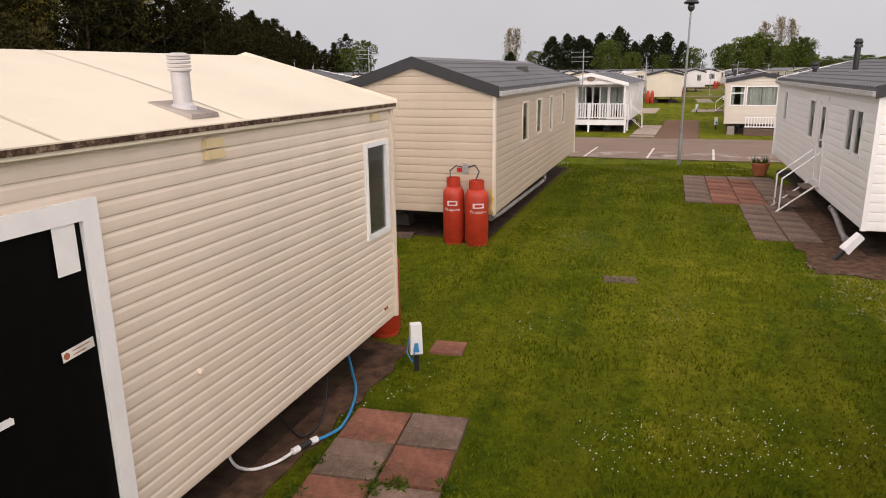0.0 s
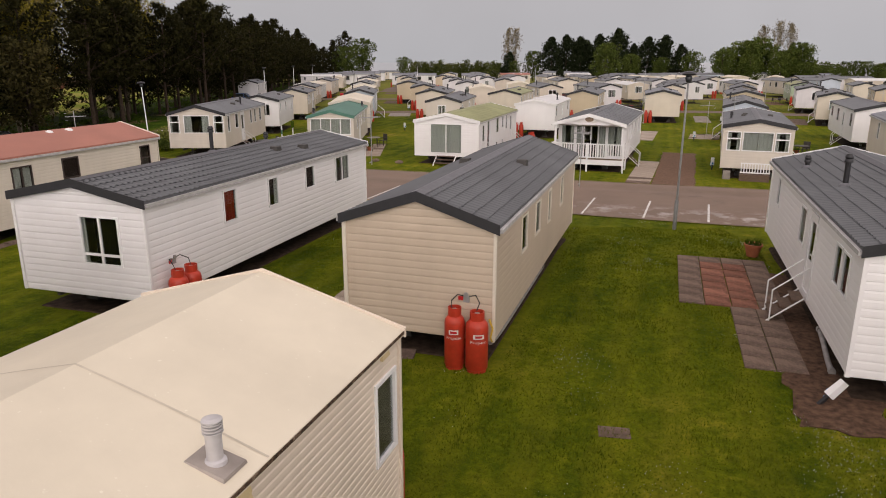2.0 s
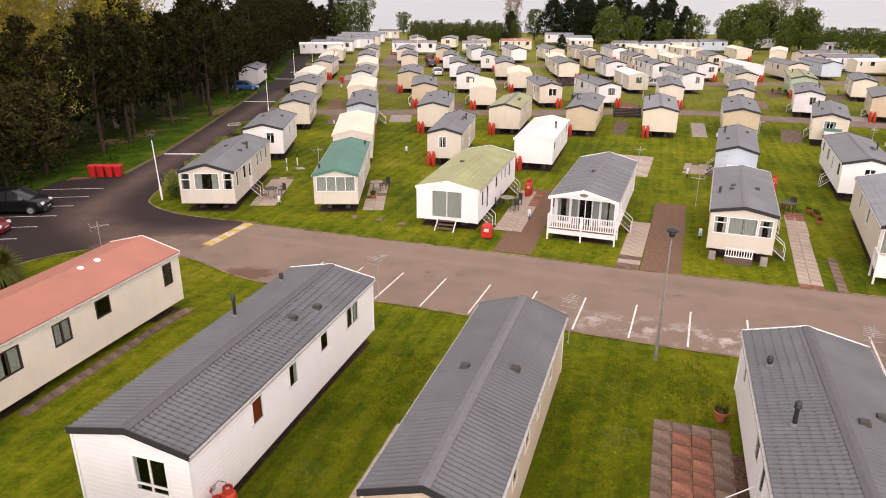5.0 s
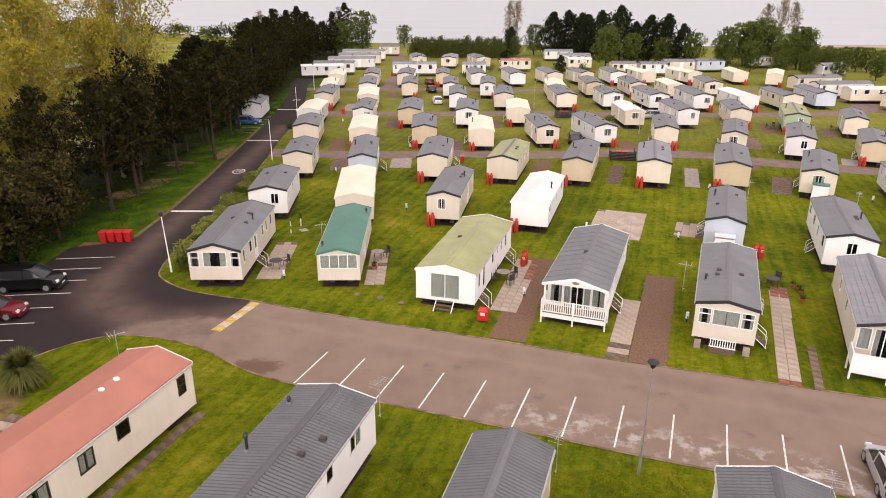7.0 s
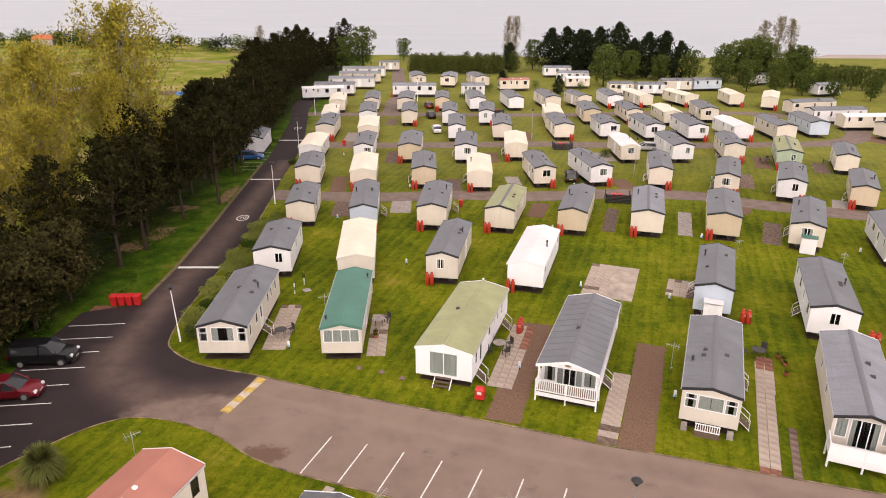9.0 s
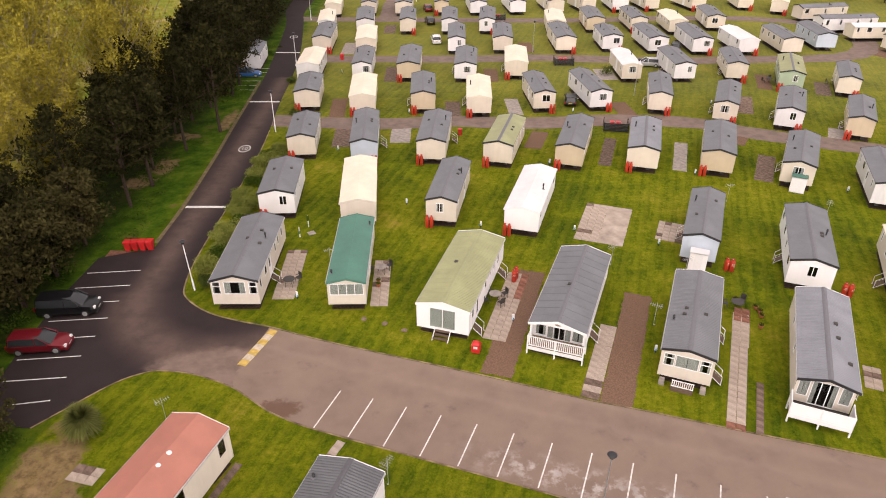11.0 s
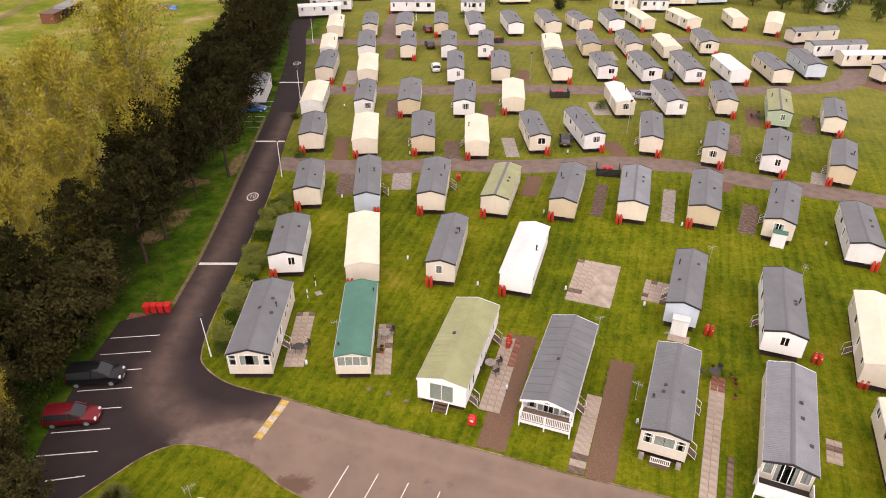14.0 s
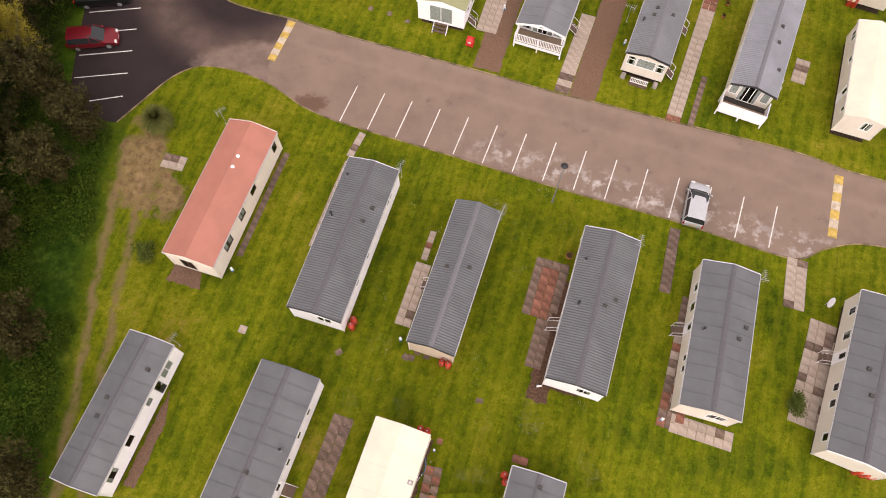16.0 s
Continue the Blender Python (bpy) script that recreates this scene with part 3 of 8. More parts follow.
dark += smooth_line([(-25.2, 34.9), (-23.0, 37.4), (-21.2, 38.5), (-20.0, 38.65), (-18.2, 38.4), (-16.4, 37.8), (-14.5, 36.85)], 4)
road_side = sheet("road_side", [tuple(p) for p in dark], TARMAC_D, 0.026, "dark newer tarmac lane and car park", "road", thick=0.026)

def strip(name, line, width, material, z, label, category="road"):
    pts = smooth_line(line, 5)
    s = Shape()
    left, right = [], []
    for i, p in enumerate(pts):
        d = (pts[min(i + 1, len(pts) - 1)] - pts[max(0, i - 1)]).normalized()
        n = Vector((-d.y, d.x))
        w = width * (0.5 + 0.03 * math.sin(i * 1.7))
        left.append(p + n * w)
        right.append(p - n * w)
    for i in range(len(pts) - 1):
        s.face(*[(*p, z + rise(*p)) for p in (right[i], right[i + 1], left[i + 1], left[i])])
    return solid(name, s, material, label, category, kind="structure")


strip("road_second", [(-23, 90.3), (-9, 89.0), (2.3, 90.0), (11.8, 89.3), (25.4, 90.6), (35.4, 89.3), (41.7, 85.6), (51.5, 81.5), (58.3, 78.8), (76, 72)], 4.3, ROAD_B, 0.022, "brownish grey lane between rows of caravans")
strip("road_third", [(-25, 121.0), (2.8, 121.0), (18.2, 121.9), (39, 120.2), (55.6, 121.1), (66, 121.6), (74, 123.6), (79, 128.0), (82.5, 136), (81, 145), (74, 151), (62, 153.5), (42, 153)], 4.4, ROAD_B, 0.018, "curving brownish grey lane round the far rows")
strip("road_fourth", [(-30, 152), (-9, 151.6), (3.4, 151.4), (22.7, 151), (42, 152.6)], 4.2, ROAD_B, 0.020, "brownish grey lane between the far rows")
strip("road_spur", [(-11, 152), (-11, 168), (-10, 184), (-12, 205), (-14.5, 240)], 4.0, ROAD_B, 0.014, "grey lane leading to the last row")
strip("verge_path", [(79, 128), (86, 119), (96, 112)], 6.0, GRAVEL, 0.012, "bare reddish ground beside the lane", "path")

strip("lane_edge", [(-27.1, 57), (-26.95, 64.8), (-27.25, 77.6), (-27.65, 85.9), (-28.15, 98.3), (-28.65, 108)], 0.4, plain("trodden_verge", (0.16, 0.12, 0.065), 0.95, var=0.45, scale=2.0, bump=0.6), 0.014, "crumbled tan earth along the lane edge", "verge")
KERB = plain("sandy_kerb_edge", (0.25, 0.185, 0.105), 0.9, var=0.7, scale=1.1, bump=0.4)
for kerb_line in ([(-10.1, 33.65), (-8.3, 32.85), (-3.4, 31.1), (3.5, 28.7), (10.2, 26.3), (18.4, 23.6), (25.5, 20.85), (27.8, 20.3), (29.8, 21.1), (33, 21.5), (38, 20.2), (52, 15.4)],
                  [(53, 20.6), (36, 27.0), (33.1, 28.0), (28.9, 29.9), (20.0, 32.6), (13.6, 34.6), (9.9, 35.7), (3.7, 37.9), (-3.6, 40.3), (-9, 42.1), (-13.4, 43.8), (-15.8, 44.5), (-18.8, 45.7), (-21.2, 47.7), (-22.0, 49.6), (-22.35, 53.9), (-22.3, 60.3), (-22.2, 64.8), (-22.1, 77.6), (-22.5, 86.5)],
                  [(-26.8, 32.9), (-25.2, 34.8), (-23.0, 37.3), (-21.2, 38.4), (-20.0, 38.55), (-18.2, 38.3), (-16.4, 37.7), (-14.5, 36.75), (-13.1, 35.7), (-11.6, 34.5), (-10.1, 33.65)]):
    strip("kerb", kerb_line, 0.13, KERB, 0.036, "low sandy kerb edge between tarmac and grass", "kerb")

# painted bay lines
for i in range(15):
    s = Shape()
    x, y = -8.2 + 2.335 * i + 0.0052 * i * i, 32.9 - 0.80 * i - 0.0023 * i * i
    e, n = Vector((1.35, 3.54)), Vector((0.042, -0.015))
    a, b = Vector((x, y)), Vector((x, y)) + e
    s.face((*(a - n), 0.036), (*(a + n), 0.036), (*(b + n), 0.036), (*(b - n), 0.036))
    solid("bay_line", s, LINE, "worn white painted parking bay line", "road marking", group="bay lines by the lawn", kind="structure")
for i in range(8):
    s = Shape()
    y = 51.6 - 2.37 * i
    x0 = -31.3 if i < 7 else -29.5
    s.face((x0, y - 0.05, 0.032), (-26.75, y + 0.43, 0.032), (-26.75, y + 0.53, 0.032), (x0, y + 0.05, 0.032))
    solid("bay_line", s, LINE, "white painted car park bay line", "road marking", group="car park lines", kind="structure")
for y, x0, x1 in ((64.4, -26.6, -22.4), (98.0, -27.9, -23.5), (125.0, -29.6, -25.2)):
    s = Shape()
    s.box(x0, x1, y - 0.22, y + 0.22, 0.02, 0.05)
    solid("speed_ramp", s, LINE, "pale painted ramp across the dark lane", "road marking", kind="structure")
for i in range(6):
    s = Shape()
    y = 103.5 + 2.3 * i
    s.face((-31.6, y - 0.05, 0.030), (-28.6, y - 0.05, 0.030), (-28.6, y + 0.05, 0.030), (-31.6, y + 0.05, 0.030))
    solid("bay_line", s, LINE, "white painted lay-by line", "road marking", group="lay-by lines", kind="structure")


def speed_roundel(x, y):
    s = Shape()
    n = 28
    for k in range(n):
        a, b = 2 * math.pi * k / n, 2 * math.pi * (k + 1) / n
        s.face(*[(x + r * math.cos(t), y + 1.5 * r * math.sin(t), 0.033) for r, t in ((0.62, a), (0.75, a), (0.75, b), (0.62, b))])
    t = thing("speed_roundel", "white painted speed limit circle on dark tarmac", "road marking", kind="structure")
    part("ring", s, LINE, t)
    fc = bpy.data.curves.new("digits", "FONT")
    fc.body, fc.size, fc.align_x, fc.align_y = "10", 1.0, "CENTER", "CENTER"
    fc.materials.append(LINE)
    ob = new("digits", fc)
    ob.matrix_world = pose(x, y, 0.034) @ Matrix.Diagonal((0.9, 1.35, 1, 1))
    ob.parent = t


speed_roundel(-24.3, 80.2)
speed_roundel(-28.4, 136.4)


def striped_hump(x0, y0, x1, y1, n):
    d = Vector((x1 - x0, y1 - y0))
    t = thing("speed_hump", "yellow and white striped speed hump across the tarmac", "speed hump", spin(x0, y0, math.degrees(math.atan2(-d.x, d.y))))
    step = d.length / n
    for i in range(n):
        s = Shape()
        prof = [(-0.36, 0.028), (-0.22, 0.07), (0, 0.09), (0.22, 0.07), (0.36, 0.028)]
        a, b = i * step, (i + 1) * step - 0.01
        for (xa, za), (xb, zb) in zip(prof, prof[1:]):
            s.face((xa, a, za), (xb, a, zb), (xb, b, zb), (xa, b, za))
        s.face(*[(x, a, z) for x, z in prof])
        s.face(*[(x, b, z) for x, z in reversed(prof)])
        part("segment", s, (YELLOW, HUMPW)[i % 2], t)


striped_hump(-14.51, 39.13, -12.99, 43.35, 7)
striped_hump(30.6, 22.1, 32.4, 27.5, 7)


# ---------------------------------------------------------------- static caravans
PORCH = [0.0]


def on_side(side, W, L):
    """Turns (along, height, out) on one wall of a caravan into its own coordinates."""
    d = PORCH[0]
    if side == "E":
        return lambda a, z, o: (W / 2 + o, a + d, z)
    if side == "W":
        return lambda a, z, o: (-W / 2 - o, -a + d, z)
    if side == "S":
        return lambda a, z, o: (a, -L / 2 - o + d, z)
    return lambda a, z, o: (-a, L / 2 + o + d, z)


def picture_frame(s, at, a0, a1, b0, b1, w, o0, o1):
    """A closed rectangular ring on a wall."""
    outer = [(a0, b0), (a1, b0), (a1, b1), (a0, b1)]
    inner = [(a0 + w, b0 + w), (a1 - w, b0 + w), (a1 - w, b1 - w), (a0 + w, b1 - w)]
    for i in range(4):
        j = (i + 1) % 4
        s.face(at(*outer[i], o1), at(*outer[j], o1), at(*inner[j], o1), at(*inner[i], o1))
        s.face(at(*outer[i], o0), at(*inner[i], o0), at(*inner[j], o0), at(*outer[j], o0))
        s.face(at(*outer[i], o0), at(*outer[j], o0), at(*outer[j], o1), at(*outer[i], o1))
        s.face(at(*inner[i], o1), at(*inner[j], o1), at(*inner[j], o0), at(*inner[i], o0))
    return s


def clad_wall(side, W, L, z0, eave, ridge, holes, profile, pitch):
    """One wall with its openings cut out, in boards of the given pitch and (part of board, out) profile."""
    at, s = on_side(side, W, L), Shape()
    half = W / 2 if side in "SN" else L / 2
    top = ridge if side in "SN" else eave

    def reach(z):
        return half if side not in "SN" or z <= eave else half * max(0.0, (ridge - z) / (ridge - eave))

    levels = {z0, top, eave}
    if pitch:
        z = z0
        while z < top:
            levels |= {min(top, z + pitch * f) for f, o in profile}
            z += pitch
    for a0, a1, b0, b1 in holes:
        levels |= {b0, b1}
    levels = sorted(round(z, 4) for z in levels if z <= top + 1e-6)
    levels = [z for i, z in enumerate(levels) if i == 0 or z - levels[i - 1] > 1e-3]

    def out(z, mid):
        if not pitch:
            return 0.0
        base = z0 + math.floor((mid - z0) / pitch) * pitch
        f = (z - base) / pitch
        for (f0, o0), (f1, o1) in zip(profile, profile[1:]):
            if f <= f1 + 1e-4:
                return o0 + (o1 - o0) * max(0.0, min(1.0, (f - f0) / (f1 - f0)))
        return profile[-1][1]

    for za, zb in zip(levels, levels[1:]):
        mid = (za + zb) / 2
        marks = sorted({-half, half} | {a for h in holes for a in h[:2]})
        spans = [(p, q) for p, q in zip(marks, marks[1:]) if not any(h[0] < (p + q) / 2 < h[1] and h[2] < mid < h[3] for h in holes)]
        oa, ob_ = out(za, mid), out(zb, mid)
        for p, q in spans:
            if q - p < 1e-4:
                continue
            pa, pb = (max(p, -reach(za)), max(p, -reach(zb)))
            qa, qb = (min(q, reach(za)), min(q, reach(zb)))
            if qa <= pa and qb <= pb:
                continue
            qa, qb = max(qa, min(pa, reach(za))), max(qb, min(pb, reach(zb)))
            pa, pb = min(pa, qa), min(pb, qb)
            s.face(at(pa, za, oa), at(qa, za, oa), at(qb, zb, ob_), at(pb, zb, ob_))
            prev = out(za, za - 1e-3) if pitch else 0
            if pitch and za > z0 and abs(prev - oa) > 1e-4:
                s.face(at(pa, za, prev), at(qa, za, prev), at(qa, za, oa), at(pa, za, oa))
    return s


def window(van, side, W, L, a0, a1, b0, b1, frame_m, curtain, bars=0, rail=0.0, width=0.03):
    """A window let into a wall: frame, glazing bars, panes, and curtains behind them."""
    at = on_side(side, W, L)

    def block(s, p, q, r, t, o0, o1):
        pts = [at(a, z, o) for o in (o0, o1) for z in (r, t) for a in (p, q)]
        i = len(s.v)
        s.v.extend(pts)
        for f in ((0, 2, 3, 1), (4, 5, 7, 6), (0, 1, 5, 4), (2, 6, 7, 3), (0, 4, 6, 2), (1, 3, 7, 5)):
            s.f.append(tuple(i + k for k in f))

    w = width
    win = part("window", picture_frame(Shape(), at, a0 - 0.02, a1 + 0.02, b0 - 0.02, b1 + 0.02, w + 0.02, -0.03, 0.03), frame_m, van)
    if rail:
        s = Shape()
        block(s, a0 + w, a1 - w, rail - 0.03, rail + 0.03, -0.025, 0.02)
        part("glazing_bar", s, frame_m, win)
    step = (a1 - a0 - 2 * w) / (bars + 1)
    for i in range(bars):
        s = Shape()
        c = a0 + w + step * (i + 1)
        block(s, c - 0.03, c + 0.03, b0 + w, b1 - w, -0.025, 0.022)
        part("glazing_bar", s, frame_m, win)
    for i in range(bars + 1):
        g = Shape()
        c = a0 + w + step * i
        block(g, c + (0.03 if i else 0), c + step - (0.03 if i < bars else 0), b0 + w, b1 - w, -0.012, -0.004)
        pane = part("pane", g, GLASS, win)
        pane.visible_shadow = False
    if curtain:
        full = curtain[1] if isinstance(curtain, tuple) else 0.28
        cm = curtain[0] if isinstance(curtain, tuple) else curtain
        for lo, hi in ((a0, a0 + (a1 - a0) * full), (a1 - (a1 - a0) * full, a1)):
            c = Shape()
            k = max(4, int((hi - lo) / 0.06))
            for j in range(k):
                p, q = lo + (hi - lo) * j / k, lo + (hi - lo) * (j + 1) / k
                o, o2 = -0.045 - 0.03 * (j % 2), -0.045 - 0.03 * ((j + 1) % 2)
                c.face(at(p, b0, o), at(q, b0, o2), at(q, b1, o2), at(p, b1, o))
            part("curtain", c, cm, win)
    return win


def door(van, side, W, L, a0, a1, b0, b1, leaf_m=None, frame_m=None, glazed=True, hinge=1):
    at = on_side(side, W, L)
    leaf_m, frame_m = leaf_m or UPVC, frame_m or UPVC

    def block(s, p, q, r, t, o0, o1):
        pts = [at(a, z, o) for o in (o0, o1) for z in (r, t) for a in (p, q)]
        i = len(s.v)
        s.v.extend(pts)
        for f in ((0, 2, 3, 1), (4, 5, 7, 6), (0, 1, 5, 4), (2, 6, 7, 3), (0, 4, 6, 2), (1, 3, 7, 5)):
            s.f.append(tuple(i + k for k in f))

    d = part("door", picture_frame(Shape(), at, a0 - 0.05, a1 + 0.05, b0 - 0.05, b1 + 0.05, 0.115, -0.03, 0.035), frame_m, van)
    if glazed:
        s = picture_frame(Shape(), at, a0 + 0.07, a1 - 0.07, b0 + 0.07, b1 - 0.07, 0.11, -0.03, 0.012)
        g, low = Shape(), Shape()
        block(low, a0 + 0.18, a1 - 0.18, b0 + 0.18, b0 + 0.8, -0.02, 0.006)
        part("panel", low, leaf_m, d)
        block(g, a0 + 0.18, a1 - 0.18, b0 + 0.8, b1 - 0.18, -0.012, -0.004)
        part("pane", g, GLASS, d)
    else:
        s = Shape()
        block(s, a0 + 0.07, a1 - 0.07, b0 + 0.07, b1 - 0.07, -0.03, 0.012)
    part("leaf", s, leaf_m, d)
    s = Shape()
    c = a1 - 0.13 if hinge > 0 else a0 + 0.13
    block(s, c - 0.02, c + 0.02, b0 + 0.9, b0 + 1.1, 0.012, 0.03)
    block(s, min(c, c - 0.12 * hinge), max(c, c - 0.12 * hinge), b0 + 0.98, b0 + 1.01, 0.03, 0.055)
    part("handle", s, UPVC, d)
    return d


def roof_slope(sgn, W, L, eave, ridge, over, end, style):
    """One slope of a roof as a closed slab; style shapes the upper skin."""
    s = Shape()
    run = W / 2 + over
    fall = (ridge - eave) / (W / 2)
    y0, y1 = -L / 2 - end, L / 2 + end

    def z(x):
        return ridge + 0.05 - fall * x

    def under(x):
        return ridge - 0.015 - fall * x

    if style == "pantile":
        courses, per = max(5, round(run / 0.30)), 0.19
        n = int((y1 - y0) / per * 4)
        rows = []
        for c in range(courses):
            rows += [(run * c / courses - (0.014 if c else 0.0), 0.0), (run * (c + 1) / courses + 0.010, 0.026)]
        base = len(s.v)
        for x, up in rows:
            for j in range(n + 1):
                y = y0 + (y1 - y0) * j / n
                wave = (0.0, 0.030, 0.046, 0.022)[j % 4]
                s.v.append((sgn * x, y, z(x) + up + wave - 0.04))
        for i in range(len(rows) - 1):
            for j in range(n):
                a = base + i * (n + 1) + j
                q = (a, a + 1, a + n + 2, a + n + 1)
                s.f.append(q if sgn < 0 else tuple(reversed(q)))
    elif style == "seam":
        k = max(8, int(L / 0.95))
        for j in range(k):
            a, b = y0 + (y1 - y0) * j / k, y0 + (y1 - y0) * (j + 1) / k
            s.face((0, a + 0.04, z(0)), (sgn * run, a + 0.04, z(run)), (sgn * run, b, z(run)), (0, b, z(0)))
            ribs = [(a, 0.0), (a, 0.028), (a + 0.04, 0.028), (a + 0.04, 0.0)]
            for (ya, ua), (yb, ub) in zip(ribs, ribs[1:]):
                s.face((0, ya, z(0) + ua), (sgn * run, ya, z(run) + ua), (sgn * run, yb, z(run) + ub), (0, yb, z(0) + ub))
    elif style == "curved":
        m = 6
        for i in range(m):
            xa, xb = run * i / m, run * (i + 1) / m
            za = z(xa) + 0.02 * math.sin(math.pi * xa / run)
            zb = z(xb) + 0.02 * math.sin(math.pi * xb / run)
            s.face((sgn * xa, y0, za), (sgn * xb, y0, zb), (sgn * xb, y1, zb), (sgn * xa, y1, za))
    else:
        s.face((0, y0, z(0)), (sgn * run, y0, z(run)), (sgn * run, y1, z(run)), (0, y1, z(0)))
    s.face((0, y0, under(0)), (0, y1, under(0)), (sgn * run, y1, under(run)), (sgn * run, y0, under(run)))
    s.face((sgn * run, y0, under(run)), (sgn * run, y1, under(run)), (sgn * run, y1, z(run)), (sgn * run, y0, z(run)))
    for y in (y0, y1):
        s.face((0, y, under(0)), (sgn * run, y, under(run)), (sgn * run, y, z(run)), (0, y, z(0)))
    return s


LAP = [(0.0, 0.002), (0.06, 0.010), (0.3, 0.0115), (0.75, 0.008), (0.94, 0.002), (1.0, 0.0)]
RIB = [(0.0, 0.0), (0.10, 0.0072), (0.32, 0.0086), (0.74, 0.0070), (0.90, 0.0003), (1.0, 0.0)]


def caravan(x, y, h, L, W, wall_m, roof_m, label, eave=3.05, ridge=3.55, z0=0.68, style="plain", pitch=0.0, profile=LAP,
            windows=(), doors=(), fascia=(FASCIA, UPVC), frame_m=None, cap=True, vents=((0.6, 0.1), (0.6, 0.25)), flue=(), corner=None, base=SOIL_SHADE, legs=6, trims=True, over=0.09, end=0.06, porch=0.0, dz=0.0, gutter=True, drop=0.12):
    """A static caravan: L and W over its roof, heading h. windows: (side, from, to, sill, head, curtain, bars, rail); doors alike."""
    W, L = W - 2 * over, L - 2 * end
    van = thing("static_caravan", label, "caravan", spin(x, y, h, dz), group="static caravans")
    frame_m = frame_m or UPVC
    full = L
    PORCH[0], L = porch / 2, L - porch
    for side in "ESWN":
        holes = [w[1:5] for w in windows if w[0] == side] + [d[1:5] for d in doors if d[0] == side]
        part("wall", clad_wall(side, W, L, z0, eave, ridge, holes, profile, pitch), wall_m, van)
    for w in windows:
        extra = (list(w[5:]) + [None, 0, 0.0][len(w) - 5:]) if len(w) < 8 else list(w[5:])
        window(van, w[0], W, L, *w[1:5], frame_m, *extra)
    for d in doors:
        door(van, d[0], W, L, *d[1:5], *d[5:])
    PORCH[0], L = 0.0, full
    s = Shape()
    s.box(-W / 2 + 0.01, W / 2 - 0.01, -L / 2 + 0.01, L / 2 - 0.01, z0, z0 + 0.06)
    part("floor", s, CARPET_DIM, van)
    s = Shape()
    for sx in (-1, 1):
        s.box(sx * W * 0.3 - 0.05, sx * W * 0.3 + 0.05, -L / 2 + 0.2, L / 2 - 0.2, z0 - 0.18, z0)
    part("chassis", s, DARKMETAL, van)
    # added panel, no real wall: blocks the view through, keeps windows dark
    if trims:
        part("partition", Shape().box(-0.03, 0.03, -L / 2 + 0.5 + porch, L / 2 - 0.5, z0 + 0.06, eave - 0.02), CARPET_DIM, van)
    for i in range(legs):
        s = Shape()
        a = -L / 2 + 1.1 + (L - 2.2) * (i // 2) / max(1, legs // 2 - 1)
        c = (-1, 1)[i % 2] * W * 0.22
        s.slant(c - 0.2, c + 0.2, a - 0.2, a + 0.2, -dz, 0.25 - dz, 0.04).box(c - 0.06, c + 0.06, a - 0.06, a + 0.06, 0.25 - dz, z0 - 0.1)
        part("support_leg", s, DARKMETAL, van)
    for sgn in (-1, 1):
        part("roof_slope", roof_slope(sgn, W, L, eave, ridge, over, end, style), roof_m, van)
    if cap:
        s = Shape()
        f = (ridge - eave) / (W / 2)
        for sgn in (-1, 1):
            s.face((0, -L / 2 - end, ridge + 0.085), (sgn * 0.17, -L / 2 - end, ridge + 0.08 - f * 0.17), (sgn * 0.17, L / 2 + end, ridge + 0.08 - f * 0.17), (0, L / 2 + end, ridge + 0.085))
            s.face((sgn * 0.17, -L / 2 - end, ridge + 0.03 - f * 0.17), (sgn * 0.17, L / 2 + end, ridge + 0.03 - f * 0.17), (sgn * 0.17, L / 2 + end, ridge + 0.08 - f * 0.17), (sgn * 0.17, -L / 2 - end, ridge + 0.08 - f * 0.17))
        part("ridge_cap", s, roof_m if cap is True else cap, van)
    for yy, fm in ((-1, fascia[0]), (1, fascia[1])):
        s = Shape()
        run = W / 2 + over + 0.02
        f = (ridge - eave) / (W / 2)
        for sgn in (-1, 1):
            a, b = yy * (L / 2 + end + 0.003), yy * (L / 2 + end + 0.035)
            top = [(0, ridge + 0.09), (sgn * run, ridge + 0.09 - f * run)]
            low = [(sgn * run, ridge - drop - f * run), (0, ridge - drop)]
            ring = top + low
            s.face(*[(p, b, q) for p, q in ring])
            s.face(*[(p, a, q) for p, q in ring])
            for (p, q), (p2, q2) in zip(ring, ring[1:] + ring[:1]):
                s.face((p, a, q), (p2, a, q2), (p2, b, q2), (p, b, q))
        part("fascia", s, fm, van)
    for sgn in (-1, 1) if trims and gutter else ():
        s = Shape()
        xg = sgn * (W / 2 + over + 0.035)
        ze = ridge - (ridge - eave) / (W / 2) * (W / 2 + over)
        s.box(min(xg - 0.035, xg + 0.035), max(xg - 0.035, xg + 0.035), -L / 2 - end, L / 2 + end, ze - 0.09, ze - 0.01)
        part("gutter", s, GUTTER, van)
    for sx in (-1, 1) if trims else ():
        for sy in (-1, 1) if not porch else (1,):
            s = Shape()
            s.box(sx * W / 2 - 0.034 + 0.012 * sx, sx * W / 2 + 0.034 + 0.002 * sx, sy * L / 2 - 0.034 + 0.012 * sy, sy * L / 2 + 0.034 + 0.002 * sy, z0, eave - 0.02)
            part("corner_post", s, corner or wall_m, van)
    for fx, fy in vents:
        s = Shape()
        xx, yy = fx * W / 2, fy * L / 2
        zz = ridge + 0.05 - (ridge - eave) * abs(fx)
        s.slant(xx - 0.16, xx + 0.16, yy - 0.14, yy + 0.14, zz - 0.05, zz + 0.12, 0.03)
        part("roof_vent", s, DARKMETAL if roof_m not in (R_CREAM, R_WHITE, R_RED) else UPVC, van)
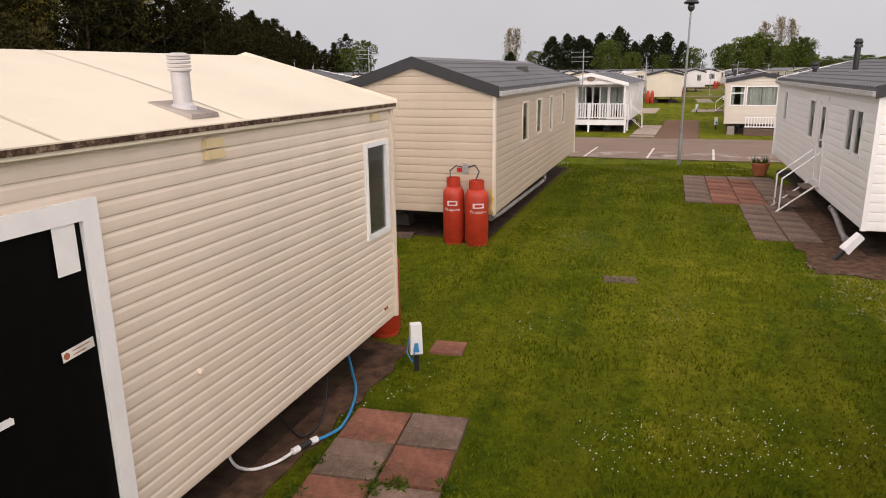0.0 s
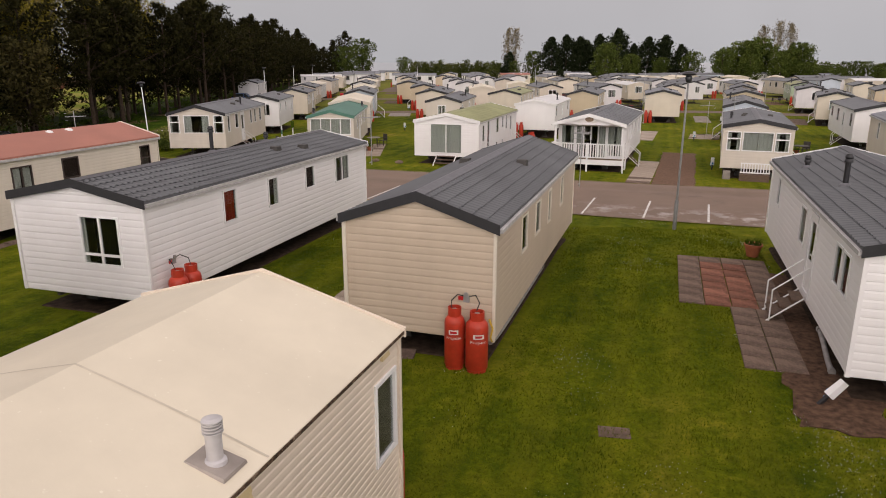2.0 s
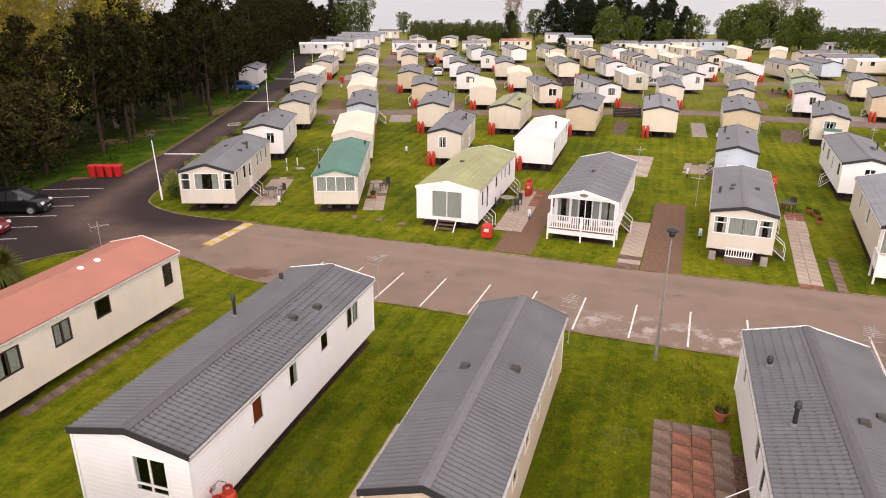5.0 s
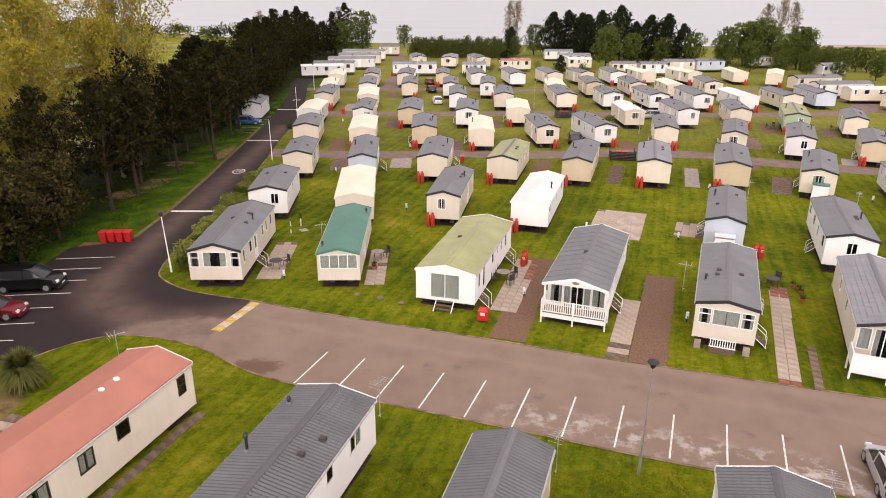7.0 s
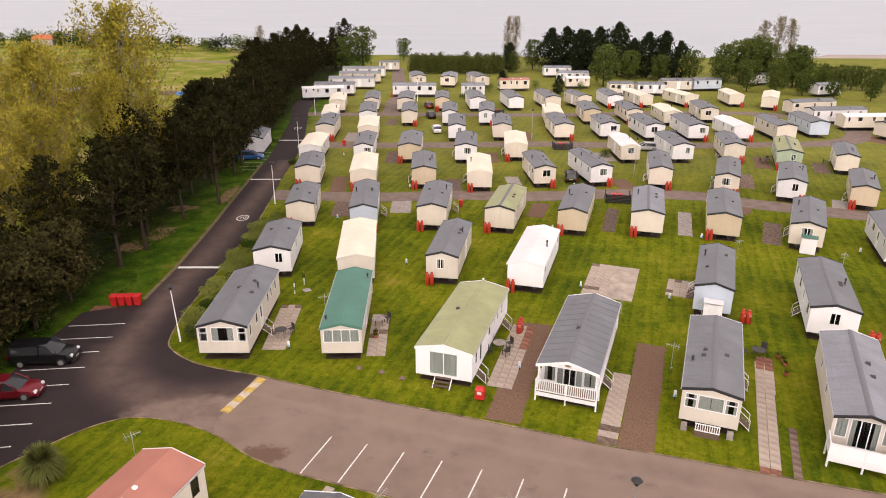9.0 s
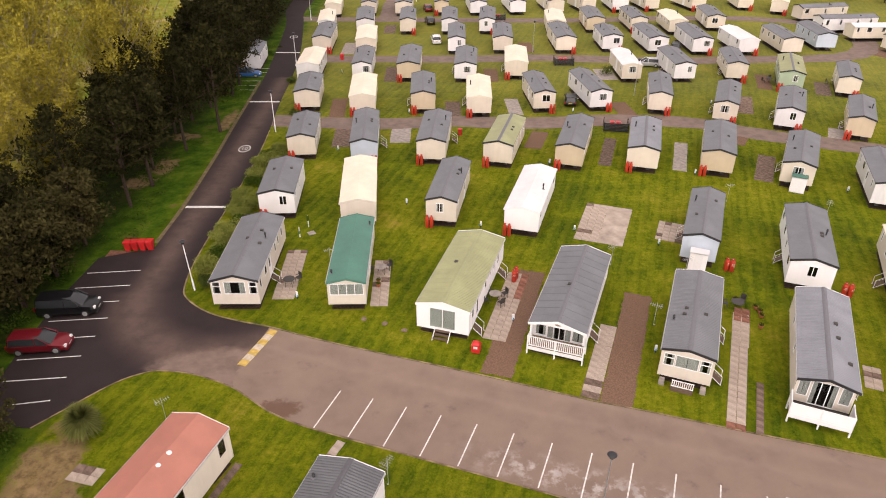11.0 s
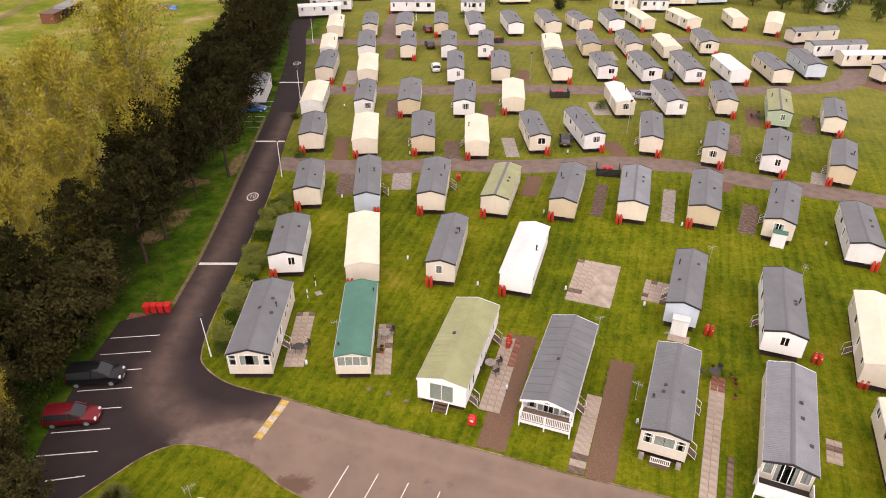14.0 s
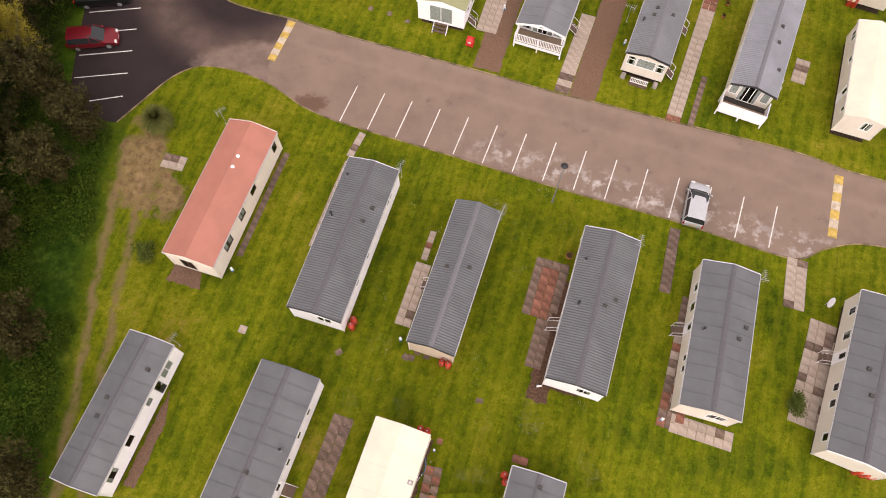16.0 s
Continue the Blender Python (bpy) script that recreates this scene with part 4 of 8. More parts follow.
    for fx, fy, up in flue:
        xx, yy = fx * W / 2, fy * L / 2
        zz = ridge - (ridge - eave) * abs(fx)
        fl = part("flue", Shape().lathe([(0.065, zz - 0.05), (0.065, zz + up)], 12, Matrix.Translation((xx, yy, 0))), BLACKPLASTIC, van, smooth=True)
        part("cowl", Shape().lathe([(0.1, zz + up), (0.1, zz + up + 0.05), (0.075, zz + up + 0.08), (0.1, zz + up + 0.12), (0.06, zz + up + 0.2)], 12, Matrix.Translation((xx, yy, 0))), BLACKPLASTIC, fl, smooth=True)
        part("flashing", Shape().lathe([(0.16, zz), (0.14, zz + 0.07), (0.07, zz + 0.12)], 12, Matrix.Translation((xx, yy, 0))), SEAM, fl, smooth=True)
    # pad on the ground; the underfloor shade is in its colour
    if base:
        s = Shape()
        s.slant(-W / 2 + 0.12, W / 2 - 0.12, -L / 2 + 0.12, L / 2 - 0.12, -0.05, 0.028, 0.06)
        solid("caravan_pitch", s, base, "bare earth and concrete pad, darkened for the shade under a caravan", "pitch", spin(x, y, h), kind="structure")
    return van


def plain_van(x, y, h, L, W, wall_m, roof_m, seed, front=True, flue=False):
    """One of the many caravans of the rows further off."""
    rng = random.Random(seed)
    near = math.hypot(x, y) < 62
    Lw, Ww = L - 0.12, W - 0.18
    wins = []
    for side in "EW":
        k = rng.choice((3, 4, 4))
        for i in range(k):
            c = -Lw / 2 + 0.9 + (Lw - 2.2) * i / (k - 1) + rng.uniform(-0.25, 0.25)
            w = rng.choice((0.45, 0.6, 0.95))
            wins.append((side, c - w / 2, c + w / 2, rng.choice((1.7, 1.85)), 2.7, rng.choice((CURTAIN, None)) if near else None, 1 if w > 0.8 and near else 0, 0.0))
    dr = []
    side = rng.choice("WWE")
    c = Lw * rng.uniform(0.05, 0.2)
    wins = [w for w in wins if w[0] != side or abs((w[1] + w[2]) / 2 - c) > 1.0]
    dr.append((side, c - 0.4, c + 0.4, 0.78, 2.68, UPVC, UPVC, math.hypot(x, y) < 100))
    if front:
        w = rng.choice((0.35, 0.55, 0.55))
        c = rng.uniform(-0.3, 0.7)
        wins.append(("S", c - w, c + w, 1.65, 2.62, rng.choice((CURTAIN, None)), 1, 0.0))
    tone = {R_GREY: "grey sheet", R_TILE: "dark grey tiled", R_LIGHT: "pale grey", R_CREAM: "cream", R_WHITE: "white", R_RED: "faded red", R_GREEN: "green", R_OLIVE: "olive"}[roof_m]
    wall = {WHITE: "white", WHITE_F: "white", CREAM: "cream", CREAM_F: "cream", PALE: "pale cream", TAN: "tan", TAN_F: "tan", BEIGE: "beige", BEIGE_F: "beige", BLUE: "pale blue", GREENW: "sage green"}[wall_m]
    light_roof = roof_m in (R_CREAM, R_WHITE)
    return caravan(x, y, h, L, W, wall_m, roof_m, "%s clad static caravan with a low %s roof" % (wall, tone), windows=wins, doors=dr,
                   fascia=(wall_m if light_roof else FASCIA, wall_m if light_roof else FASCIA), style="curved" if light_roof else "plain",
                   pitch=0.15 if near else 0.0, cap=False if light_roof else SEAM, eave=2.80 if light_roof else 2.95, ridge=3.18 if light_roof else 3.38, vents=() if light_roof else ((rng.choice((-0.5, 0.5)), rng.uniform(-0.3, 0.3)), (0.5, rng.uniform(-0.2, 0.5))),
                   flue=((rng.choice((-0.7, 0.7)), rng.uniform(-0.1, 0.4), 0.5),) if flue or rng.random() < 0.35 else (), legs=6 if near else 2, trims=near)


# the six caravans round the lawn
caravan(-4.065, 2.41, -19.0, 10.80, 3.81, CREAM, R_CREAM, "old cream ribbed static caravan with a stained cream roof", eave=3.20, ridge=3.715, z0=0.72, dz=-0.28, style="curved", pitch=0.093, profile=RIB,
    windows=(("E", 4.69, 5.24, 1.82, 2.82), ("N", -1.2, -0.2, 1.6, 2.6, CURTAIN, 1)), doors=(("E", 0.17, 1.09, 0.90, 2.855, DOORBLACK, UPVC, False, -1),),
    fascia=(CREAM, CREAM), cap=False, vents=(), corner=CREAM, gutter=False, drop=0.03, over=0.07, end=0.03)
caravan(1.24, 18.02, -18.4, 11.32, 3.40, TAN, R_TILE, "tan clad static caravan with a dark grey tiled roof", eave=3.07, ridge=3.60, dz=-0.13, style="pantile", pitch=0.155,
    windows=(("E", -3.1, -2.45, 1.85, 2.72), ("E", -1.4, -0.75, 1.88, 2.72, (CURTAIN, 0.1)), ("E", 0.45, 0.9, 1.8, 2.72), ("E", 2.65, 3.15, 1.85, 2.75), ("W", -3, -2, 1.7, 2.7, CURTAIN, 1)),
    doors=(("W", 0.2, 1.0, 0.78, 2.7),), vents=((-0.45, 0.05), (0.5, 0.12)), cap=SEAM, fascia=(FASCIA, R_TILE), corner=IVORY, frame_m=IVORY)
caravan(-6.74, 21.06, -17.7, 12.5, 3.99, WHITE, R_TILE, "long white clad static caravan with a dark grey tiled roof", eave=3.09, ridge=3.47, dz=-0.16, style="pantile", pitch=0.165,
    windows=(("E", -3.2, -2.6, 1.95, 2.82, (REDCURTAIN, 0.5)), ("E", -0.95, -0.4, 1.95, 2.8, CURTAIN), ("E", 1.35, 1.95, 2.1, 2.82), ("E", 3.55, 4.65, 1.95, 2.85, CURTAIN, 1), ("S", 0.05, 1.15, 1.5, 2.68, (CURTAIN, 0.1), 1, 1.75)),
    doors=(("W", 0.2, 1.0, 0.78, 2.7),), vents=((0.45, 0.22), (0.62, 0.42)), flue=((-0.75, 0.18, 0.7), (-0.8, 0.75, 0.2)), cap=RIDGE)
caravan(10.95, 15.56, -18.1, 11.67, 4.08, WHITE, R_TILE, "wide white clad static caravan with a dark grey tiled roof", eave=3.07, ridge=3.54, dz=-0.17, style="pantile", pitch=0.165,
    windows=(("W", -4.35, -3.85, 1.9, 2.75), ("W", -0.25, 0.45, 1.75, 2.68, (CURTAIN, 0.12)), ("W", 3.7, 4.25, 1.85, 2.68), ("W", 4.35, 4.9, 1.85, 2.68), ("S", 0.2, 1.2, 1.6, 2.6, CURTAIN, 1), ("E", -2, -1, 1.7, 2.7, CURTAIN, 1)),
    doors=(("W", 1.0, 1.8, 0.85, 2.75),), vents=((0.3, 0.02), (0.62, 0.14)), flue=((-0.62, -0.05, 0.62), (-0.75, 0.55, 0.2)), cap=RIDGE)
caravan(19.40, 13.34, -16.9, 10.7, 4.05, PALE, R_TILE, "cream clad static caravan with a dark grey roof", dz=-0.15, style="seam", pitch=0.15,
    windows=(("W", -3.9, -3.2, 1.7, 2.6, CURTAIN), ("W", -2.4, -1.7, 1.5, 2.6), ("W", 1.6, 2.1, 1.8, 2.6), ("W", 2.4, 2.9, 1.8, 2.6), ("S", 0.1, 1.3, 1.6, 2.6, CURTAIN, 1)),
    doors=(("W", -0.9, -0.1, 0.8, 2.68),), vents=((0.55, 0.02), (0.75, 0.2)), flue=((-0.7, 0.02, 0.4),), cap=RIDGE, fascia=(PALE, UPVC))
caravan(29.4, 10.4, -24, 11.9, 4.3, PALE, R_TILE, "cream clad static caravan with a smooth grey roof", dz=-0.15, style="seam", pitch=0.15,
    windows=(("W", -4.9, -4.3, 1.7, 2.6), ("W", -3.0, -2.3, 1.6, 2.6, CURTAIN), ("W", 1.0, 1.6, 1.8, 2.6), ("W", 2.2, 2.8, 1.8, 2.6), ("W", 4.6, 5.2, 1.8, 2.6)),
    doors=(("W", -1.5, -0.7, 0.8, 2.68),), vents=((-0.4, 0.05), (-0.2, -0.25)), cap=RIDGE, fascia=(UPVC, UPVC))
caravan(-16.20, 24.88, -17.9, 11.81, 3.98, IVORY, R_RED, "cream clad static caravan with a faded red roof", eave=3.02, ridge=3.54, z0=0.6, dz=-0.14, style="plain", pitch=0.12,
    windows=(("E", 4.75, 5.3, 1.7, 2.7, None, 0, 2.2), ("E", 0.65, 1.4, 1.95, 2.7), ("E", -1.5, -0.7, 1.75, 2.65, (CURTAIN, 0.45), 1), ("E", -4.1, -3.0, 1.7, 2.65, (CURTAIN, 0.4), 1), ("S", -0.9, 0.1, 1.0, 2.4, None, 1)),
    doors=(("W", 0.2, 1.0, 0.78, 2.6),), frame_m=BROWNF, vents=(), cap=False, fascia=(IVORY, IVORY))
caravan(-21.49, 8.77, -19.7, 10.3, 3.35, WHITE, R_TILE, "white static caravan with a black ribbed roof", dz=-0.15, style="seam", pitch=0.15,
    windows=(("E", -4.3, -3.3, 1.6, 2.6, CURTAIN), ("E", -1.9, -1.1, 1.7, 2.6), ("E", 0.9, 1.5, 1.8, 2.6, (CURTAIN, 0.5)), ("E", 3.0, 4.2, 1.6, 2.6, (CURTAIN, 0.5), 1)),
    doors=(("E", 2.0, 2.75, 0.78, 2.6, INK),), vents=((-0.4, 0.1), (-0.4, -0.15), (0.6, 0.6)), fascia=(UPVC, UPVC), cap=RIDGE)
caravan(-11.75, 6.0, -19, 11.2, 4.2, WHITE, R_TILE, "white static caravan with a smooth grey roof", dz=-0.15, style="seam", pitch=0.15,
    windows=(("E", 1.6, 2.1, 1.7, 2.6), ("E", -0.2, 0.3, 1.7, 2.6), ("E", 3.2, 3.7, 1.8, 2.6)), doors=(("E", -2.0, -1.2, 0.78, 2.68),), vents=((0.05, -0.25), (0.1, -0.55)), flue=((0.75, 0.1, 0.3),), fascia=(UPVC, R_TILE), cap=RIDGE)
caravan(4.85, -0.3, -18, 10.0, 3.5, BEIGE, R_TILE, "beige static caravan with a grey roof", dz=-0.15, style="seam", pitch=0.15, windows=(("N", -0.8, 0.2, 1.6, 2.6, CURTAIN, 1),), vents=((0.1, 0.85),), cap=RIDGE)
# a block of rows
plain_van(-16.5, 65.9, 3, 8.4, 3.75, WHITE, R_GREY, 1, True)
plain_van(-8.3, 65.4, 4, 10.9, 3.64, PALE, R_CREAM, 2, False)
plain_van(1.1, 65.1, -10, 10.1, 3.25, PALE, R_GREY, 3, True)
plain_van(9.5, 63.3, -17, 10.5, 3.57, WHITE, R_WHITE, 4, False)
plain_van(25.3, 57.6, -22, 10.2, 3.25, BLUE, R_GREY, 5, False)
plain_van(33.4, 53.7, -21, 11.0, 3.75, WHITE, R_GREY, 6, True)
plain_van(-16.7, 80.8, 4, 8.1, 3.49, BEIGE_F, R_GREY, 7, False)
plain_van(-9.1, 80.6, 3, 10.8, 3.29, BLUE, R_GREY, 8, False)
plain_van(-0.5, 80.5, -5, 10.1, 3.61, BEIGE_F, R_GREY, 9, False)
plain_van(8.1, 79.2, -15, 9.6, 3.63, CREAM_F, R_OLIVE, 10, False)
plain_van(16.6, 78.8, -17, 10.5, 3.42, TAN_F, R_GREY, 11, False)
plain_van(24.9, 78.1, -16, 10.3, 3.73, CREAM_F, R_LIGHT, 12, False)
plain_van(33.5, 76.9, -20, 10.3, 3.74, TAN_F, R_GREY, 13, False)
plain_van(41.8, 73.5, -27, 10.5, 3.50, BEIGE_F, R_GREY, 14, True)
plain_van(48.5, 68.3, -20, 10.0, 3.61, WHITE_F, R_GREY, 15, False)
# a block of rows
plain_van(-18.9, 97.9, 4, 8.2, 3.68, BEIGE_F, R_GREY, 16, False)
plain_van(-10.9, 97.2, 3, 10.1, 3.75, CREAM_F, R_CREAM, 17, False)
plain_van(-2.3, 97.7, 1, 9.6, 3.57, TAN_F, R_GREY, 18, False)
plain_van(5.7, 96.5, -2, 10.1, 3.56, CREAM_F, R_CREAM, 19, False)
plain_van(14.5, 98.1, 4, 9.5, 3.25, BEIGE_F, R_GREY, 20, True)
plain_van(22.2, 99.2, 8, 10.5, 3.33, WHITE_F, R_GREY, 21, True)
plain_van(32.1, 97.6, -14, 10.1, 3.30, BEIGE_F, R_GREY, 22, False)
plain_van(40.6, 93.7, -22, 10.2, 3.25, BEIGE_F, R_GREY, 23, True)
plain_van(48.3, 90.9, -25, 10.1, 3.58, WHITE_F, R_GREY, 24, True)
plain_van(56.0, 87.3, -27, 9.7, 3.27, TAN_F, R_GREY, 25, False)
plain_van(-20.8, 112.3, 1, 9.7, 3.73, WHITE_F, R_CREAM, 26, False)
plain_van(-12.3, 112.4, 1, 9.8, 3.25, WHITE_F, R_GREY, 27, True)
plain_van(-4.8, 112.9, -1, 10.6, 3.75, TAN_F, R_GREY, 28, False)
plain_van(4.4, 112.3, -3, 10.0, 3.65, WHITE_F, R_GREY, 29, True)
plain_van(12.7, 113.7, -4, 9.6, 3.75, CREAM_F, R_CREAM, 30, False)
plain_van(30.5, 112.1, 0, 9.5, 3.25, BEIGE_F, R_WHITE, 31, True)
plain_van(38.9, 112.5, 1, 9.9, 3.54, WHITE_F, R_GREY, 32, True)
plain_van(48.2, 112.4, -11, 9.4, 3.36, BEIGE_F, R_GREY, 33, False)
plain_van(55.7, 107.9, -21, 10.7, 3.75, GREENW, R_OLIVE, 34, True)
plain_van(63.0, 104.3, -24, 9.1, 3.25, CREAM_F, R_GREY, 35, False)
# a block of rows
plain_van(-21.1, 129.5, 1, 10.4, 3.49, BEIGE_F, R_GREY, 36, False)
plain_van(-13.3, 128.4, 3, 10.1, 3.75, CREAM_F, R_CREAM, 37, False)
plain_van(-14.9, 143.5, 4, 11.2, 3.60, WHITE_F, R_GREY, 38, False)
plain_van(-6.3, 143.5, 1, 10.4, 3.25, BEIGE_F, R_GREY, 39, False)
plain_van(3.2, 129.2, -1, 10.8, 3.25, WHITE_F, R_GREY, 40, True)
plain_van(11.7, 129.6, -3, 10.5, 3.58, BEIGE_F, R_GREY, 41, False)
plain_van(22.7, 129.9, 1, 10.9, 3.75, CREAM_F, R_GREY, 42, False)
plain_van(31.3, 129.7, 1, 8.5, 3.75, WHITE_F, R_GREY, 43, True)
plain_van(39.1, 129.4, 3, 10.4, 3.75, WHITE_F, R_GREY, 44, True)
plain_van(47.1, 129.2, -0, 11.2, 3.75, WHITE_F, R_GREY, 45, True)
plain_van(55.1, 128.4, 2, 9.9, 3.75, WHITE_F, R_WHITE, 46, False)
plain_van(63.2, 128.7, -1, 10.5, 3.75, BEIGE_F, R_GREY, 47, False)
plain_van(71.0, 131.6, -3, 10.0, 3.75, BLUE, R_GREY, 48, False)
# a block of rows
plain_van(-22.5, 142.3, 5, 10.0, 3.29, WHITE_F, R_CREAM, 49, False)
plain_van(-23.2, 158.4, 4, 10.2, 3.56, CREAM_F, R_CREAM, 50, False)
plain_van(-15.5, 160.0, 2, 10.6, 3.37, BEIGE_F, R_GREY, 51, False)
plain_van(-7.7, 159.7, -1, 10.3, 3.75, CREAM_F, R_GREY, 52, False)
plain_van(0.5, 160.5, -0, 10.1, 3.25, TAN_F, R_GREY, 53, False)
plain_van(8.2, 160.6, 4, 10.7, 3.75, WHITE_F, R_GREY, 54, False)
plain_van(2.1, 143.7, -1, 10.7, 3.25, WHITE_F, R_GREY, 55, False)
plain_van(9.8, 144.1, -4, 11.0, 3.25, WHITE_F, R_GREY, 56, True)
plain_van(16.7, 161.6, 6, 11.2, 3.60, WHITE_F, R_GREY, 57, False)
plain_van(23.3, 142.7, -4, 10.1, 3.75, CREAM_F, R_CREAM, 58, False)
plain_van(31.2, 144.8, -1, 9.9, 3.71, TAN_F, R_GREY, 59, False)
plain_van(39.7, 145.0, 1, 10.1, 3.41, BEIGE_F, R_GREY, 60, False)
plain_van(47.1, 143.0, -0, 9.4, 3.75, CREAM_F, R_CREAM, 61, False)
plain_van(56.1, 146.4, -5, 9.8, 3.75, BEIGE_F, R_GREY, 62, True)
plain_van(25.1, 162.6, 7, 11.2, 3.75, BEIGE_F, R_GREY, 63, False)
plain_van(32.3, 162.7, 14, 8.4, 3.43, BEIGE_F, R_GREY, 64, False)
plain_van(40.1, 163.9, 3, 10.2, 3.75, WHITE_F, R_GREY, 65, False)
plain_van(47.0, 165.0, 9, 10.1, 3.47, CREAM_F, R_CREAM, 66, False)
plain_van(57.3, 165.4, 14, 9.8, 3.75, CREAM_F, R_CREAM, 67, False)
plain_van(69.5, 165.5, -4, 8.9, 3.50, CREAM_F, R_CREAM, 68, False)
plain_van(77.3, 161.7, -26, 11.2, 3.64, CREAM_F, R_CREAM, 69, False)
plain_van(-31.3, 116.9, 4, 8.4, 3.25, WHITE_F, R_LIGHT, 70, False)
# caravans that stand broadside at the far end
plain_van(-29.2, 173.7, -78, 10.3, 3.50, WHITE_F, R_WHITE, 71, False)
plain_van(-27.1, 179.8, -90, 10.3, 3.50, WHITE_F, R_GREY, 72, False)
plain_van(-24.1, 191.8, -90, 12.5, 3.50, WHITE_F, R_LIGHT, 73, False)
plain_van(-23.1, 202.8, -90, 11.9, 3.50, CREAM_F, R_LIGHT, 74, False)
plain_van(-23.2, 215.0, -91, 12.8, 3.50, WHITE_F, R_LIGHT, 75, False)
plain_van(-16.7, 232.2, -91, 6.6, 3.50, BEIGE_F, R_GREY, 76, False)
plain_van(-6.5, 178.0, -91, 11.1, 3.50, WHITE_F, R_LIGHT, 77, False)
plain_van(-6.4, 199.4, 8, 9.5, 4.0, BEIGE_F, R_GREY, 78, True)
plain_van(2.6, 197.8, -6, 9.5, 4.2, CREAM_F, R_LIGHT, 79, True)
plain_van(10.6, 197.8, 14, 9.5, 4.2, BEIGE_F, R_GREY, 80, True)
plain_van(8.4, 177.8, -90, 6.0, 3.50, WHITE_F, R_LIGHT, 81, False)
plain_van(81.6, 152.2, -79, 10.9, 3.50, BEIGE_F, R_GREY, 82, False)
plain_van(81.7, 141.8, -84, 11.8, 3.50, WHITE_F, R_GREY, 83, False)
plain_van(83.7, 135.2, -88, 9.4, 3.50, CREAM_F, R_WHITE, 84, False)
plain_van(85.6, 126.7, -76, 8.2, 3.50, CREAM_F, R_GREY, 85, False)
plain_van(36.0, 216.8, -90, 8.5, 3.50, WHITE_F, R_LIGHT, 86, False)
plain_van(37.8, 192.8, -90, 6.5, 3.50, CREAM_F, R_WHITE, 87, False)
plain_van(38.5, 203.8, -90, 9.0, 3.50, WHITE_F, R_LIGHT, 88, False)
plain_van(62.9, 186.8, -90, 8.2, 3.50, BEIGE_F, R_GREY, 89, False)
plain_van(71.5, 188.2, -83, 7.9, 3.50, BLUE, R_GREY, 90, False)
plain_van(54.1, 179.8, -90, 7.0, 3.50, WHITE_F, R_GREY, 91, False)
plain_van(46.8, 180.8, -90, 6.4, 3.50, BEIGE_F, R_GREY, 92, False)
plain_van(19.8, 188.2, -83, 8.1, 3.50, CREAM_F, R_RED, 93, False)
plain_van(90.2, 199.1, -63, 6.7, 3.50, WHITE_F, R_LIGHT, 94, False)
plain_van(99.0, 178.7, -74, 7.3, 3.50, WHITE_F, R_LIGHT, 95, False)
# cream caravans beside the last veranda
plain_van(35.4, 35.6, -20, 10.1, 3.2, PALE, R_CREAM, 301, True)
plain_van(40.4, 49.6, -23, 11.6, 3.4, PALE, R_CREAM, 302, False)
plain_van(42.5, 31.5, -20, 10.5, 3.6, PALE, R_GREY, 303, True)
plain_van(56.5, 60.5, -22, 10.5, 3.5, WHITE_F, R_GREY, 304, True)

# ---------------------------------------------------------------- the front row across the road
caravan(-16.43, 51.41, 0.0, 10.85, 3.92, PALE, R_GREY, "cream static caravan with a bay front and plain grey roof", eave=2.87, ridge=3.40, dz=0.05, pitch=0.15, z0=0.58,
    windows=(("S", -0.85, 0.85, 1.6, 2.75, (CURTAIN, 0.3)), ("S", -1.8, -1.15, 1.6, 2.75, (CURTAIN, 0.2), 0, 2.3), ("S", 1.15, 1.8, 1.6, 2.75, (CURTAIN, 0.2), 0, 2.3), ("E", -4.7, -4.2, 1.6, 2.7), ("E", -2.9, -2.2, 1.7, 2.7), ("E", 1.0, 1.5, 1.7, 2.7), ("E", 2.2, 2.7, 1.7, 2.7), ("E", 3.7, 4.3, 1.7, 2.7)),
    doors=(("E", -1.5, -0.7, 0.72, 2.68),), vents=((0.35, 0.4), (-0.1, 0.1), (0.5, 0.0)), flue=((0.65, 0.2, 0.45),), cap=SEAM, fascia=(FASCIA, FASCIA))
caravan(-7.54, 51.50, 1.1, 11.0, 3.2, PALE, R_GREEN, "cream static caravan with a green roof and curtained front", eave=2.74, ridge=3.12, pitch=0.15, z0=0.6,
    windows=(("S", -1.35, 1.35, 1.55, 2.6, (CURTAIN, 0.5), 3), ("E", -3, -2.3, 1.7, 2.6), ("E", 0.4, 0.9, 1.7, 2.6), ("E", 2.6, 3.2, 1.7, 2.6, CURTAIN)),
    doors=(("E", -1.4, -0.6, 0.72, 2.6),), vents=(), flue=((0.85, 0.72, 0.25), (-0.85, -0.78, 0.25)), cap=False, fascia=(R_GREEN, R_GREEN))
caravan(2.09, 48.23, -17.5, 11.8, 4.32, WHITE, R_OLIVE, "white static caravan with a mossy olive roof and patio window", eave=2.82, ridge=3.27, dz=-0.11, style="pantile", pitch=0.15, z0=0.62,
    windows=(("S", -1.05, 1.0, 0.85, 2.65, (CURTAIN, 0.5), 1), ("E", -3.6, -3.0, 1.0, 2.7), ("E", -1.0, -0.3, 1.7, 2.7), ("E", 0.8, 1.2, 1.9, 2.7), ("E", 2.0, 2.5, 1.7, 2.7)),
    doors=(("E", -5.0, -4.2, 0.72, 2.68), ("E", 3.4, 4.2, 0.72, 2.68)), vents=((-0.35, 0.05),), cap=True, fascia=(UPVC, UPVC))
